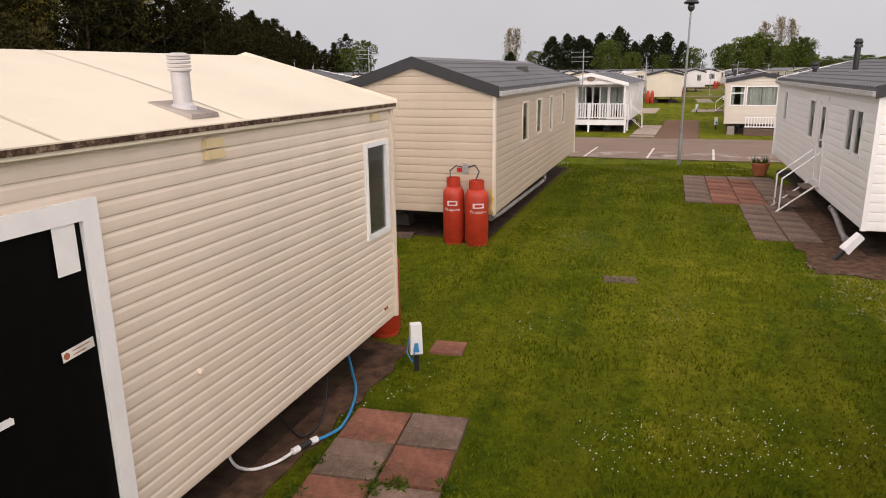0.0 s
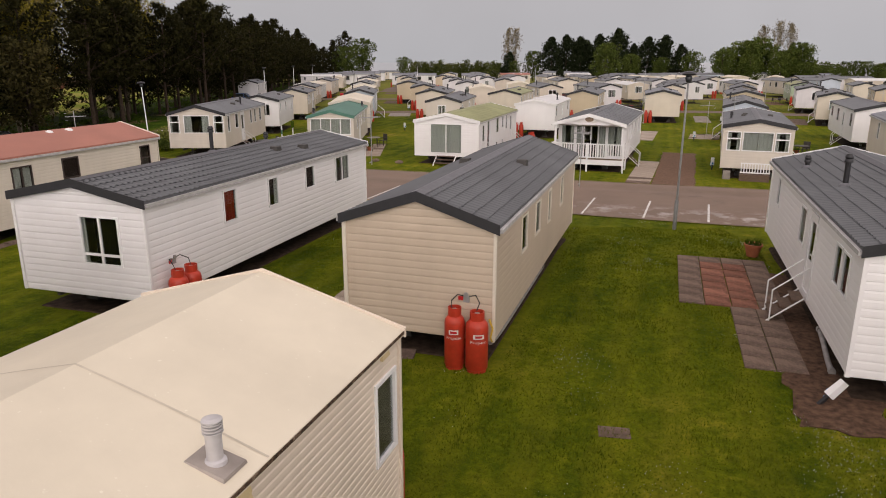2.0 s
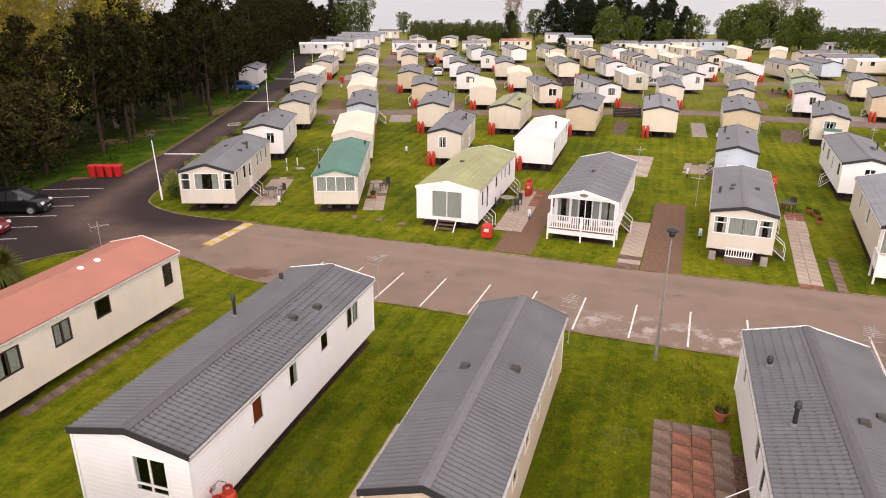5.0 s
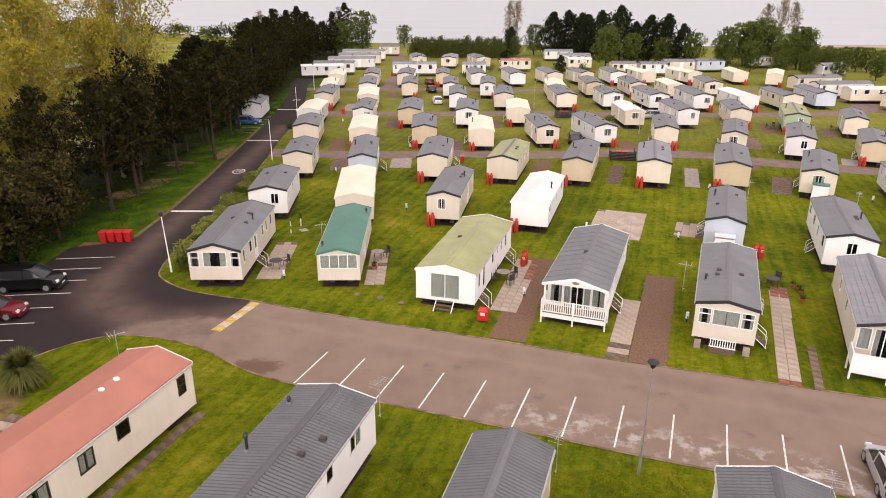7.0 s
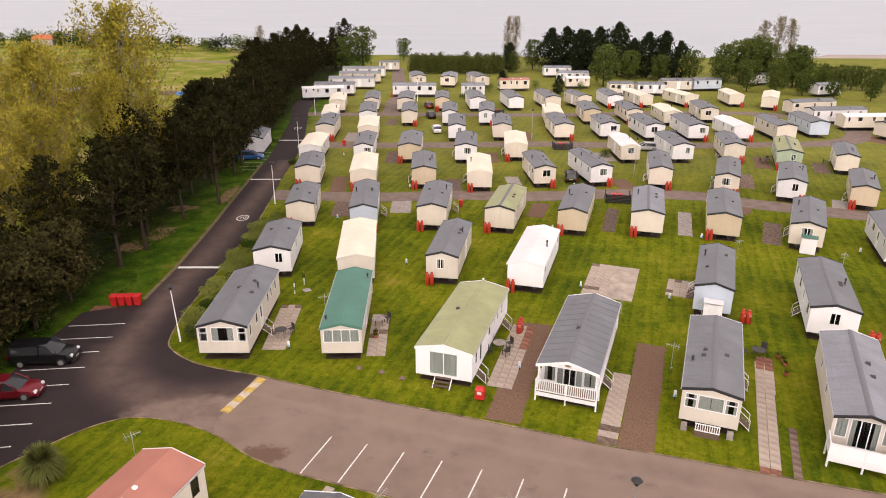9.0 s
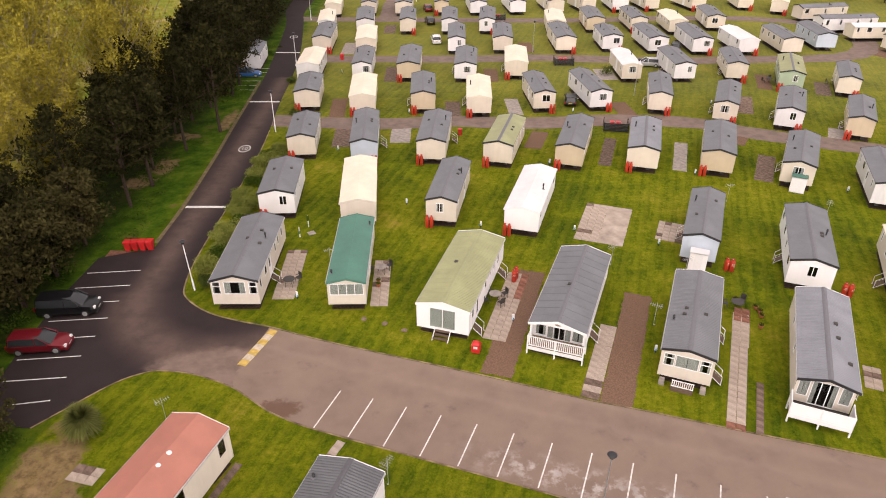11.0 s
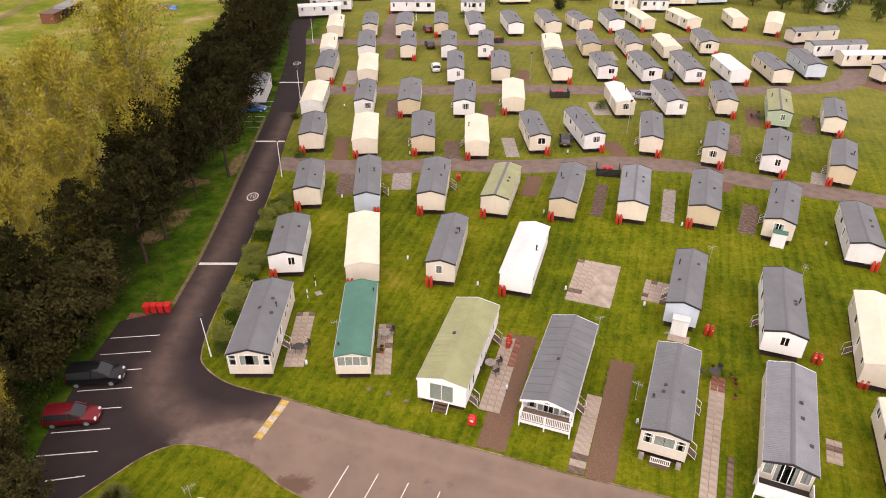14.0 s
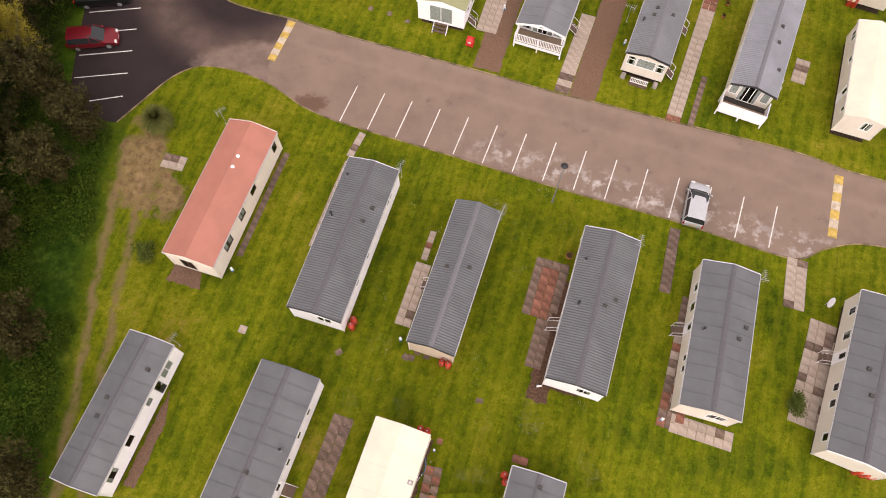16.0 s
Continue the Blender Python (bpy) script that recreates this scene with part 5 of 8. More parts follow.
caravan(10.71, 45.45, -20.5, 11.7, 4.28, WHITE, R_GREY, "white static caravan with a covered front veranda and grey roof", eave=2.90, ridge=3.44, dz=-0.14, style="seam", pitch=0.15, z0=0.66, porch=1.45,
    windows=(("S", -1.85, -1.05, 0.9, 2.7, (CURTAIN, 0.3)), ("S", -0.95, 0.85, 0.75, 2.7, (CURTAIN, 0.30), 3), ("S", 0.95, 1.85, 0.9, 2.7, (CURTAIN, 0.45)), ("E", -2.3, -1.8, 1.7, 2.7), ("E", 0.0, 0.6, 1.7, 2.7), ("E", 2.6, 3.2, 1.7, 2.7)),
    doors=(("E", -3.9, -3.1, 0.75, 2.68),), vents=((-0.1, -0.1),), cap=SEAM, fascia=(UPVC, UPVC))
caravan(19.30, 41.96, -21.7, 10.93, 3.67, PALE, R_GREY, "cream static caravan with a wide front window and grey roof", eave=2.93, ridge=3.26, dz=-0.03, style="pantile", pitch=0.15, z0=0.6,
    windows=(("S", -0.75, 0.78, 1.6, 2.62, (CURTAIN, 0.49)), ("S", -1.55, -0.85, 1.6, 2.62, CURTAIN, 0, 2.25), ("S", 0.88, 1.58, 1.6, 2.62, CURTAIN, 0, 2.25), ("E", -2.8, -2.1, 1.7, 2.65), ("E", 2.4, 3.0, 1.7, 2.65), ("W", -2, -1, 1.7, 2.65)),
    doors=(("E", -4.4, -3.6, 0.72, 2.66), ("E", 0.6, 1.4, 0.72, 2.66)), vents=((-0.35, -0.05), (-0.4, -0.2), (0.45, -0.1)), flue=((-0.8, -0.35, 0.3),), cap=SEAM)
caravan(27.68, 38.98, -23.6, 11.65, 3.75, PALE, R_LIGHT, "cream static caravan with pale grey roof and front deck", eave=2.97, ridge=3.42, style="pantile", pitch=0.15, z0=0.66, porch=0.5,
    windows=(("S", -1.6, -0.95, 1.3, 2.65, (CURTAIN, 0.5)), ("S", -0.8, 0.75, 0.75, 2.7, (CURTAIN, 0.2), 2), ("S", 0.95, 1.6, 1.3, 2.65, (CURTAIN, 0.5)), ("W", -2.5, -1.9, 1.7, 2.7), ("W", 1.0, 1.6, 1.7, 2.7)),
    doors=(("E", -2.9, -2.1, 0.75, 2.68),), vents=((0.35, 0.2), (0.4, -0.1), (0.75, -0.55)), cap=SEAM)


def veranda(x, y, h, L, W, depth, out, solid_rail=False):
    """A deck with slatted railings in front of a caravan; the caravan's roof reaches over it."""
    t = thing("veranda", "white railed timber deck in front of a caravan", "veranda", spin(x, y, h))
    y0, y1 = -L / 2 - out, -L / 2 + depth
    w = W / 2 - 0.06
    k = 8
    for i in range(k):
        a, b = y0 + (y1 - y0) * i / k, y0 + (y1 - y0) * (i + 1) / k - 0.012
        part("deck_board", Shape().box(-w, w, a, b, 0.60, 0.65), WOOD, t)
    part("skirt_board", Shape().box(-w - 0.03, w + 0.03, y0 - 0.03, y0 - 0.002, 0.42, 0.72), UPVC, t)
    for px, py in ((-w, y0), (0, y0), (w, y0), (-w, y1 - 0.1), (w, y1 - 0.1)):
        part("post", Shape().box(px - 0.05, px + 0.05, py - 0.05, py + 0.05, 0.0, 1.68), UPVC, t)
    rails = [((-w, y0), (w, y0)), ((-w, y0), (-w, y1)), ((w, y0), (w, y1))]
    for (xa, ya), (xb, yb) in rails:
        for z in (0.82, 1.6):
            part("rail", Shape().box(min(xa, xb) - 0.03, max(xa, xb) + 0.03, min(ya, yb) - 0.03, max(ya, yb) + 0.03, z, z + 0.06), UPVC, t)
        if solid_rail:
            part("infill_panel", Shape().box(min(xa, xb) - 0.012, max(xa, xb) + 0.012, min(ya, yb) - 0.012, max(ya, yb) + 0.012, 0.72, 1.6), WHITE, t)
            continue
        n = int(max(abs(xb - xa), abs(yb - ya)) / 0.14)
        for i in range(1, n):
            px, py = xa + (xb - xa) * i / n, ya + (yb - ya) * i / n
            part("baluster", Shape().box(px - 0.03, px + 0.03, py - 0.018, py + 0.018, 0.87, 1.6) if ya == yb else Shape().box(px - 0.018, px + 0.018, py - 0.03, py + 0.03, 0.87, 1.6), UPVC, t)
    return t


veranda(10.71, 45.45, -20.5, 11.7, 4.28, 1.4, 0.1)
veranda(27.68, 38.98, -23.6, 11.65, 3.85, 0.45, 0.95, True)
t = thing("front_balcony", "small white slatted balustrade on concrete blocks", "balustrade", spin(19.30, 41.96, -21.7))
part("block", Shape().slant(-1.6, -1.2, -5.85, -5.45, 0, 0.45, 0.02), CONCRETE, t)
part("block", Shape().slant(1.2, 1.6, -5.85, -5.45, 0, 0.45, 0.02), CONCRETE, t)
part("platform", Shape().box(-0.75, 0.75, -6.2, -5.5, 0.0, 0.35), DARKWOOD, t)
for z in (0.45, 0.95):
    part("rail", Shape().box(-0.75, 0.75, -6.22, -6.17, z, z + 0.06), UPVC, t)
for i in range(11):
    part("baluster", Shape().box(-0.72 + 0.14 * i, -0.67 + 0.14 * i, -6.21, -6.18, 0.51, 0.95), UPVC, t)
# white porch gable over the covered veranda
t = thing("porch_gable", "white boarded gable under the veranda roof", "gable", spin(10.71, 45.45, -20.5))
s = Shape()
s.face((-2.04, -5.72, 2.72), (2.04, -5.72, 2.72), (0, -5.72, 3.26)).face((-2.04, -5.66, 2.72), (0, -5.66, 3.26), (2.04, -5.66, 2.72))
s.face((-2.04, -5.72, 2.72), (-2.04, -5.66, 2.72), (2.04, -5.66, 2.72), (2.04, -5.72, 2.72))
part("panel", s, WHITE, t)
part("badge", Shape().lathe([(0.16, 0), (0.18, 0.02), (0.1, 0.035)], 16, pose(0, -5.73, 3.04, 90) @ Matrix.Diagonal((1.4, 0.8, 1, 1))), WOOD, t, "oval brown badge")
for sx in (-1.96, 1.96):
    part("porch_post", Shape().box(sx - 0.06, sx + 0.06, -5.75, -5.63, 1.6, 2.74), UPVC, t)


# ---------------------------------------------------------------- repeated things
def make_steps():
    t = thing("entrance_steps", "white tubular steps with dark treads at a caravan door", "steps", group="caravan door steps")
    for i in range(3):
        z, o = 0.2 + 0.19 * i, 0.62 - 0.23 * i
        part("tread", Shape().box(o - 0.13, o + 0.13, -0.36, 0.36, z - 0.018, z + 0.018), DARKWOOD, t)
    for sy in (-0.39, 0.39):
        part("stringer", Shape().tube([(0.8, sy, 0.02), (0.04, sy, 0.66)], 0.02), UPVC, t)
        part("upright", Shape().tube([(0.74, sy, 0.02), (0.74, sy, 0.8)], 0.018), UPVC, t)
        part("handrail", Shape().tube([(0.74, sy, 0.8), (0.62, sy, 0.9), (0.03, sy, 1.4)], 0.018), UPVC, t)
    return t


STEPS = make_steps()
STEPS.matrix_world = spin(10.95, 15.56, -18.1) @ pose(-1.98, -1.4, 0, 0, 0, 180)


def steps_at(x, y, h, W, side, along):
    m = spin(x, y, h) @ (pose(W / 2 - 0.05, along, 0) if side == "E" else pose(-W / 2 + 0.05, along, 0, 0, 0, 180))
    return copy_thing(STEPS, m)


for a in ((-16.43, 51.41, 0.0, 3.92, "E", -1.1), (2.09, 48.23, -17.5, 4.4, "E", -4.6), (2.09, 48.23, -17.5, 4.4, "E", 3.8), (10.71, 45.45, -20.5, 4.15, "E", -2.6), (19.30, 41.96, -21.7, 3.7, "E", -4.0), (19.30, 41.96, -21.7, 3.7, "E", 1.0),
          (27.68, 38.98, -23.6, 3.8, "E", -2.3), (19.40, 13.34, -16.9, 4.05, "W", 0.5), (29.4, 10.4, -24, 4.3, "W", 1.1), (33.6, 53.7, -21, 3.75, "W", -1.0), (25.5, 57.7, -22, 3.25, "W", -0.5), (40.4, 49.6, -23, 3.4, "W", -1.0),
          (-11.75, 6.0, -19, 4.2, "E", -1.6), (1.24, 18.02, -18.4, 3.40, "W", -0.6), (42.1, 73.5, -27, 3.5, "W", -1), (48.6, 91.0, -25, 3.6, "W", -1), (56.3, 87.3, -27, 3.3, "W", -1), (40.9, 93.7, -22, 3.25, "W", -1), (32.4, 97.7, -14, 3.3, "W", -1),
          (22.5, 99.3, 8, 3.3, "W", 0), (5.9, 96.7, -2, 3.6, "W", 0), (-2.1, 97.8, 1, 3.6, "W", -1), (-0.3, 80.6, -5, 3.6, "E", 2), (-8.9, 80.8, 3, 3.3, "E", 0), (8.3, 79.3, -15, 3.6, "W", 2), (4.7, 112.5, -4, 3.7, "W", 0), (13.0, 113.8, -4, 3.75, "W", 0), (39.2, 112.5, 1, 3.5, "W", 1), (48.6, 112.5, -11, 3.4, "W", -1)):
    steps_at(*a)
t = thing("front_steps", "low wooden steps at a patio window", "steps", spin(2.09, 48.23, -17.5))
for i in range(3):
    part("tread", Shape().box(-0.6, 0.6, -6.6 + 0.26 * i, -6.36 + 0.26 * i, 0.16 + 0.18 * i, 0.2 + 0.18 * i), DARKWOOD, t)
for sx in (-0.63, 0.63):
    part("stringer", Shape().tube([(sx, -6.65, 0.03), (sx, -5.85, 0.58)], 0.04), UPVC, t)


def wrapped_word(word, size, r, z):
    """Flat letters bent round an upright cylinder of radius r, at height z, facing -y."""
    cu = bpy.data.curves.new("word", "FONT")
    cu.body, cu.size, cu.align_x = word, size, "CENTER"
    ob = bpy.data.objects.new("word", cu)
    me = bpy.data.meshes.new_from_object(ob)
    bpy.data.objects.remove(ob)
    s = Shape()
    s.v = [(r * math.sin(v.co.x / r), -r * math.cos(v.co.x / r), z + v.co.y) for v in me.vertices]
    s.f = [tuple(p.vertices) for p in me.polygons]
    return s


def make_bottle():
    t = thing("gas_bottle", "tall red propane gas bottle standing upright", "gas bottle", group="gas bottles")
    part("body", Shape().lathe([(0.165, 0.05), (0.187, 0.09), (0.187, 1.0), (0.175, 1.08), (0.13, 1.15), (0.06, 1.18)], 18), RED, t, smooth=True)
    part("foot_ring", Shape().lathe([(0.16, 0), (0.165, 0.0), (0.165, 0.06), (0.15, 0.06)], 18), RED, t, smooth=True)
    s = Shape()
    for k in range(18):
        if k in (0, 9):
            continue
        a, b = 2 * math.pi * k / 18, 2 * math.pi * (k + 1) / 18
        ring = [(r * math.cos(q), r * math.sin(q)) for r, q in ((0.12, a), (0.12, b), (0.105, b), (0.105, a))]
        for i in range(4):
            j = (i + 1) % 4
            s.face((*ring[i], 1.14), (*ring[j], 1.14), (*ring[j], 1.34), (*ring[i], 1.34))
        s.face(*[(*p, 1.34) for p in ring])
    part("shroud", s, RED, t)
    part("valve", Shape().lathe([(0.03, 1.17), (0.03, 1.26), (0.045, 1.27), (0.045, 1.3)], 10), STEEL, t)
    s = Shape()
    for k in range(-3, 3):
        a, b = -math.pi / 2 + k * 0.16, -math.pi / 2 + (k + 1) * 0.16
        s.face(*[(0.189 * math.cos(q), 0.189 * math.sin(q), z) for q, z in ((a, 0.80), (b, 0.80), (b, 0.90), (a, 0.90))])
    lab = part("label", s, LINE, t, "white panel with a red bar")
    s = Shape()
    for z0, z1, k0, k1 in ((0.825, 0.875, -2, 2), (0.71, 0.75, -3, 3)):
        for k in range(k0, k1):
            a, b = -math.pi / 2 + k * 0.16, -math.pi / 2 + (k + 1) * 0.16
            s.face(*[(0.1905 * math.cos(q), 0.1905 * math.sin(q), z) for q, z in ((a, z0), (b, z0), (b, z1), (a, z1))])
        if z0 > 0.8:
            part("print_bar", s, REDP, lab)
        s = Shape()
    part("lettering", wrapped_word("Propane", 0.085, 0.1915, 0.70), LINE, lab)
    return t


def far_bottle():
    t = thing("gas_bottle", "tall red propane gas bottle beside a caravan", "gas bottle", group="gas bottles")
    part("body", Shape().lathe([(0.165, 0.0), (0.187, 0.06), (0.187, 1.0), (0.175, 1.08), (0.11, 1.16)], 12), RED, t, smooth=True)
    part("shroud", Shape().lathe([(0.11, 1.14), (0.115, 1.32), (0.09, 1.32)], 10), RED, t)
    return t


BOTTLE = make_bottle()
BOTTLE_FAR = far_bottle()
BOTTLE_FAR.matrix_world = spin(28.9, 4.35, 0)
FAT = Matrix.Diagonal((1.11, 1.11, 0.97, 1))
BOTTLE.matrix_world = spin(0.22, 12.21, -8) @ FAT
copy_thing(BOTTLE, spin(0.66, 12.05, 6) @ FAT)
for x, y in ((-6.30, 14.90), (-6.14, 15.34), (-0.78, 7.45), (-1.24, 7.60), (4.35, 4.6), (4.4, 4.15), (28.0, 4.7), (28.45, 4.5), (6.6, 50.3), (6.8, 50.75), (25.9, 52.2), (26.3, 52.0), (34.5, 48.2), (34.9, 48.0), (37.1, 45.0), (37.5, 44.8)):
    copy_thing(BOTTLE, spin(x, y, random.uniform(-30, 30)) @ FAT)


def gas_pair(x, y, h, W, L, side):
    m = spin(x, y, h)
    sx = -1 if side == "L" else 1
    for k in (0, 1):
        copy_thing(BOTTLE_FAR, m @ pose(sx * (W / 2 - 0.25 - 0.45 * k), -L / 2 - 0.22, 0, 0, 0, 15 * k))


gas_pair(-16.5, 65.9, 3, 3.75, 8.4, "L")
gas_pair(-8.3, 65.4, 4, 3.64, 10.9, "L")
gas_pair(1.1, 65.1, -10, 3.25, 10.1, "L")
gas_pair(9.5, 63.3, -17, 3.57, 10.5, "L")
gas_pair(-16.7, 80.8, 4, 3.49, 8.1, "L")
gas_pair(-9.1, 80.6, 3, 3.29, 10.8, "R")
gas_pair(-0.5, 80.5, -5, 3.61, 10.1, "L")
gas_pair(8.1, 79.2, -15, 3.63, 9.6, "L")
gas_pair(16.6, 78.8, -17, 3.42, 10.5, "L")
gas_pair(24.9, 78.1, -16, 3.73, 10.3, "L")
gas_pair(33.5, 76.9, -20, 3.74, 10.3, "L")
gas_pair(48.5, 68.3, -20, 3.61, 10.0, "R")
gas_pair(-18.9, 97.9, 4, 3.68, 8.2, "L")
gas_pair(-10.9, 97.2, 3, 3.75, 10.1, "L")
gas_pair(-2.3, 97.7, 1, 3.57, 9.6, "L")
gas_pair(5.7, 96.5, -2, 3.56, 10.1, "L")
gas_pair(14.5, 98.1, 4, 3.25, 9.5, "R")
gas_pair(22.2, 99.2, 8, 3.33, 10.5, "R")
gas_pair(32.1, 97.6, -14, 3.30, 10.1, "R")
gas_pair(40.6, 93.7, -22, 3.25, 10.2, "R")
gas_pair(48.3, 90.9, -25, 3.58, 10.1, "R")
gas_pair(56.0, 87.3, -27, 3.27, 9.7, "L")
gas_pair(-4.8, 112.9, -1, 3.75, 10.6, "L")
gas_pair(12.7, 113.7, -4, 3.75, 9.6, "L")
gas_pair(48.2, 112.4, -11, 3.36, 9.4, "R")
gas_pair(55.7, 107.9, -21, 3.75, 10.7, "L")
gas_pair(63.0, 104.3, -24, 3.25, 9.1, "R")
gas_pair(-21.1, 129.5, 1, 3.49, 10.4, "R")
gas_pair(-14.9, 143.5, 4, 3.60, 11.2, "L")
gas_pair(-6.3, 143.5, 1, 3.25, 10.4, "R")
gas_pair(22.7, 129.9, 1, 3.75, 10.9, "R")
gas_pair(31.3, 129.7, 1, 3.75, 8.5, "R")
gas_pair(47.1, 129.2, -0, 3.75, 11.2, "R")
gas_pair(55.1, 128.4, 2, 3.75, 9.9, "R")
gas_pair(-22.5, 142.3, 5, 3.29, 10.0, "L")
gas_pair(-23.2, 158.4, 4, 3.56, 10.2, "L")
gas_pair(-7.7, 159.7, -1, 3.75, 10.3, "R")
gas_pair(0.5, 160.5, -0, 3.25, 10.1, "L")
gas_pair(8.2, 160.6, 4, 3.75, 10.7, "R")
gas_pair(2.1, 143.7, -1, 3.25, 10.7, "R")
gas_pair(9.8, 144.1, -4, 3.25, 11.0, "R")
gas_pair(23.3, 142.7, -4, 3.75, 10.1, "R")
gas_pair(31.2, 144.8, -1, 3.71, 9.9, "R")
gas_pair(39.7, 145.0, 1, 3.41, 10.1, "L")
gas_pair(56.1, 146.4, -5, 3.75, 9.8, "R")
gas_pair(32.3, 162.7, 14, 3.43, 8.4, "R")
gas_pair(40.1, 163.9, 3, 3.75, 10.2, "L")
gas_pair(47.0, 165.0, 9, 3.47, 10.1, "L")
gas_pair(57.3, 165.4, 14, 3.75, 9.8, "L")
gas_pair(69.5, 165.5, -4, 3.50, 8.9, "R")
gas_pair(77.3, 161.7, -26, 3.64, 11.2, "R")
gas_pair(-31.3, 116.9, 4, 3.25, 8.4, "L")
gas_pair(-27.1, 179.8, -90, 3.50, 10.3, "R")
gas_pair(-6.5, 178.0, -91, 3.50, 11.1, "R")
gas_pair(-6.4, 199.4, 8, 4.0, 9.5, "R")
# hoses and change-over valve of the two bottles by the tan caravan
t = thing("gas_regulator", "grey change-over valve with black hoses above two bottles", "regulator", spin(0.45, 12.32, -18))
part("valve_body", Shape().box(-0.06, 0.06, 0.0, 0.08, 1.35, 1.48), STEEL, t)
part("dial", Shape().lathe([(0.05, 0), (0.05, 0.03)], 14, pose(0, -0.005, 1.52, 90)), STEEL, t, "small round grey dial")
part("tag", Shape().box(-0.17, -0.07, 0.02, 0.03, 1.38, 1.46), REDP, t, "small red tag")
part("hose", Shape().tube([(-0.24, -0.2, 1.28), (-0.26, -0.15, 1.42), (-0.18, 0.0, 1.5), (-0.05, 0.03, 1.47)], 0.012), RUBBER, t)
part("hose", Shape().tube([(0.28, -0.22, 1.28), (0.32, -0.15, 1.42), (0.2, 0.0, 1.52), (0.05, 0.03, 1.47)], 0.012), RUBBER, t)
solid("yellow_gas_hose", Shape().tube([(0.90, 12.02, 1.4), (0.97, 12.03, 1.2), (0.93, 12.03, 1.0), (0.97, 12.07, 0.9)], 0.018), YELLOWHOSE, "short yellow gas hose by the bottles", "hose")

copy_thing(bpy.data.objects["gas_regulator"], spin(-6.42, 15.09, 72))
# cream caravan: roof flue, vents, door notes, seams
cm = spin(-4.065, 2.41, -19.0, -0.28)
t = thing("roof_flue", "grey metal roof flue with a slatted cap", "flue", spin(-1.80, 4.0, -19.0, -0.265))
part("plate", Shape().slant(-0.19, 0.19, -0.15, 0.15, -0.02, 0.010, 0.01), CONCRETE, t, "stained sealing plate").matrix_basis = pose(0, 0, 3.315, 0, 13.5, 0)
part("collar", Shape().lathe([(0.10, 3.25), (0.085, 3.335), (0.066, 3.35)], 16), FLUE, t, smooth=True)
part("pipe", Shape().lathe([(0.064, 3.25), (0.064, 3.58)], 16), FLUE, t, smooth=True)
for i in range(4):
    part("louvre_ring", Shape().lathe([(0.062, 3.565 + 0.026 * i), (0.08, 3.568 + 0.026 * i), (0.08, 3.58 + 0.026 * i), (0.062, 3.583 + 0.026 * i)], 16), FLUE, t)
part("crown_cap", Shape().lathe([(0.08, 3.665), (0.08, 3.675), (0.045, 3.69)], 16), FLUE, t)


def on_cream(a, z, o=0.0):
    """A place on the cream caravan's door side: metres from its far corner, height, out from the wall."""
    return cm @ Vector((1.837 + o, 5.37 + a, z))


for a, z in ((-3.26, 3.10), (-3.25, 3.02), (-0.53, 3.10)):
    t = thing("wall_vent", "small cream plastic vent cover on caravan cladding", "vent", group="vent covers")
    m = Matrix.Translation(on_cream(a, z)) @ pose(0, 0, 0, 0, 0, -18)
    t.matrix_world = m
    part("cover", Shape().slant(0.0, 0.045, 0, 0.21, -0.032, 0.032, 0.010), VENT, t)
m = Matrix.Translation(on_cream(-3.52, 1.53)) @ pose(0, 0, 0, 0, 90, -18)
solid("water_inlet", Shape().lathe([(0.024, 0), (0.026, 0.022), (0.012, 0.034)], 12), CREAM, "round cream inlet cap on cream cladding", "inlet", m)
solid("wall_slot", Shape().box(0, 0.012, 0, 0.09, 0, 0.03), TERRACOTTA, "small rusty slot at the cladding corner", "slot", Matrix.Translation(on_cream(-0.31, 0.885)) @ pose(0, 0, 0, 0, 0, -18))
t = thing("door_notice", "sheet of white paper taped inside a dark door", "notice")
t.matrix_world = Matrix.Translation(on_cream(-4.47, 2.66, 0.022)) @ pose(0, 0, 0, 0, 0, -18)
part("paper", Shape().box(0, 0.003, -0.075, 0.075, -0.14, 0.14), UPVC, t)
t = thing("door_sticker", "pale pink sticker strip across a dark door", "sticker")
t.matrix_world = Matrix.Translation(on_cream(-4.49, 2.09, 0.022)) @ pose(0, 0, 0, 4, 0, -18)
part("strip", Shape().box(0, 0.003, -0.11, 0.11, -0.03, 0.03), LINE, t)
part("emblem", Shape().lathe([(0.02, 0), (0.02, 0.002)], 12, pose(0.003, -0.082, 0, 0, 90, 0)), TERRACOTTA, t)
for i, z in enumerate((0.012, -0.012)):
    part("print_bar", Shape().box(0.003, 0.004, -0.04, 0.08 - 0.03 * i, z - 0.003, z + 0.003), TERRACOTTA, t)
for a in (-2.82, -4.43, -6.03):
    s = Shape()
    for i in range(-12, 12):
        x0, x1 = i * 0.1575, (i + 1) * 0.1575
        up = lambda x: 3.715 + 0.0525 - 0.515 / 1.835 * abs(x) + 0.02 * math.sin(math.pi * min(1, abs(x) / 1.95))
        s.face((x0, 5.37 + a - 0.012, up(x0)), (x1, 5.37 + a - 0.012, up(x1)), (x1, 5.37 + a + 0.012, up(x1)), (x0, 5.37 + a + 0.012, up(x0)))
    solid("roof_seam", s, SEALANT, "dirty sealed seam across the cream roof", "seam", cm, kind="structure")


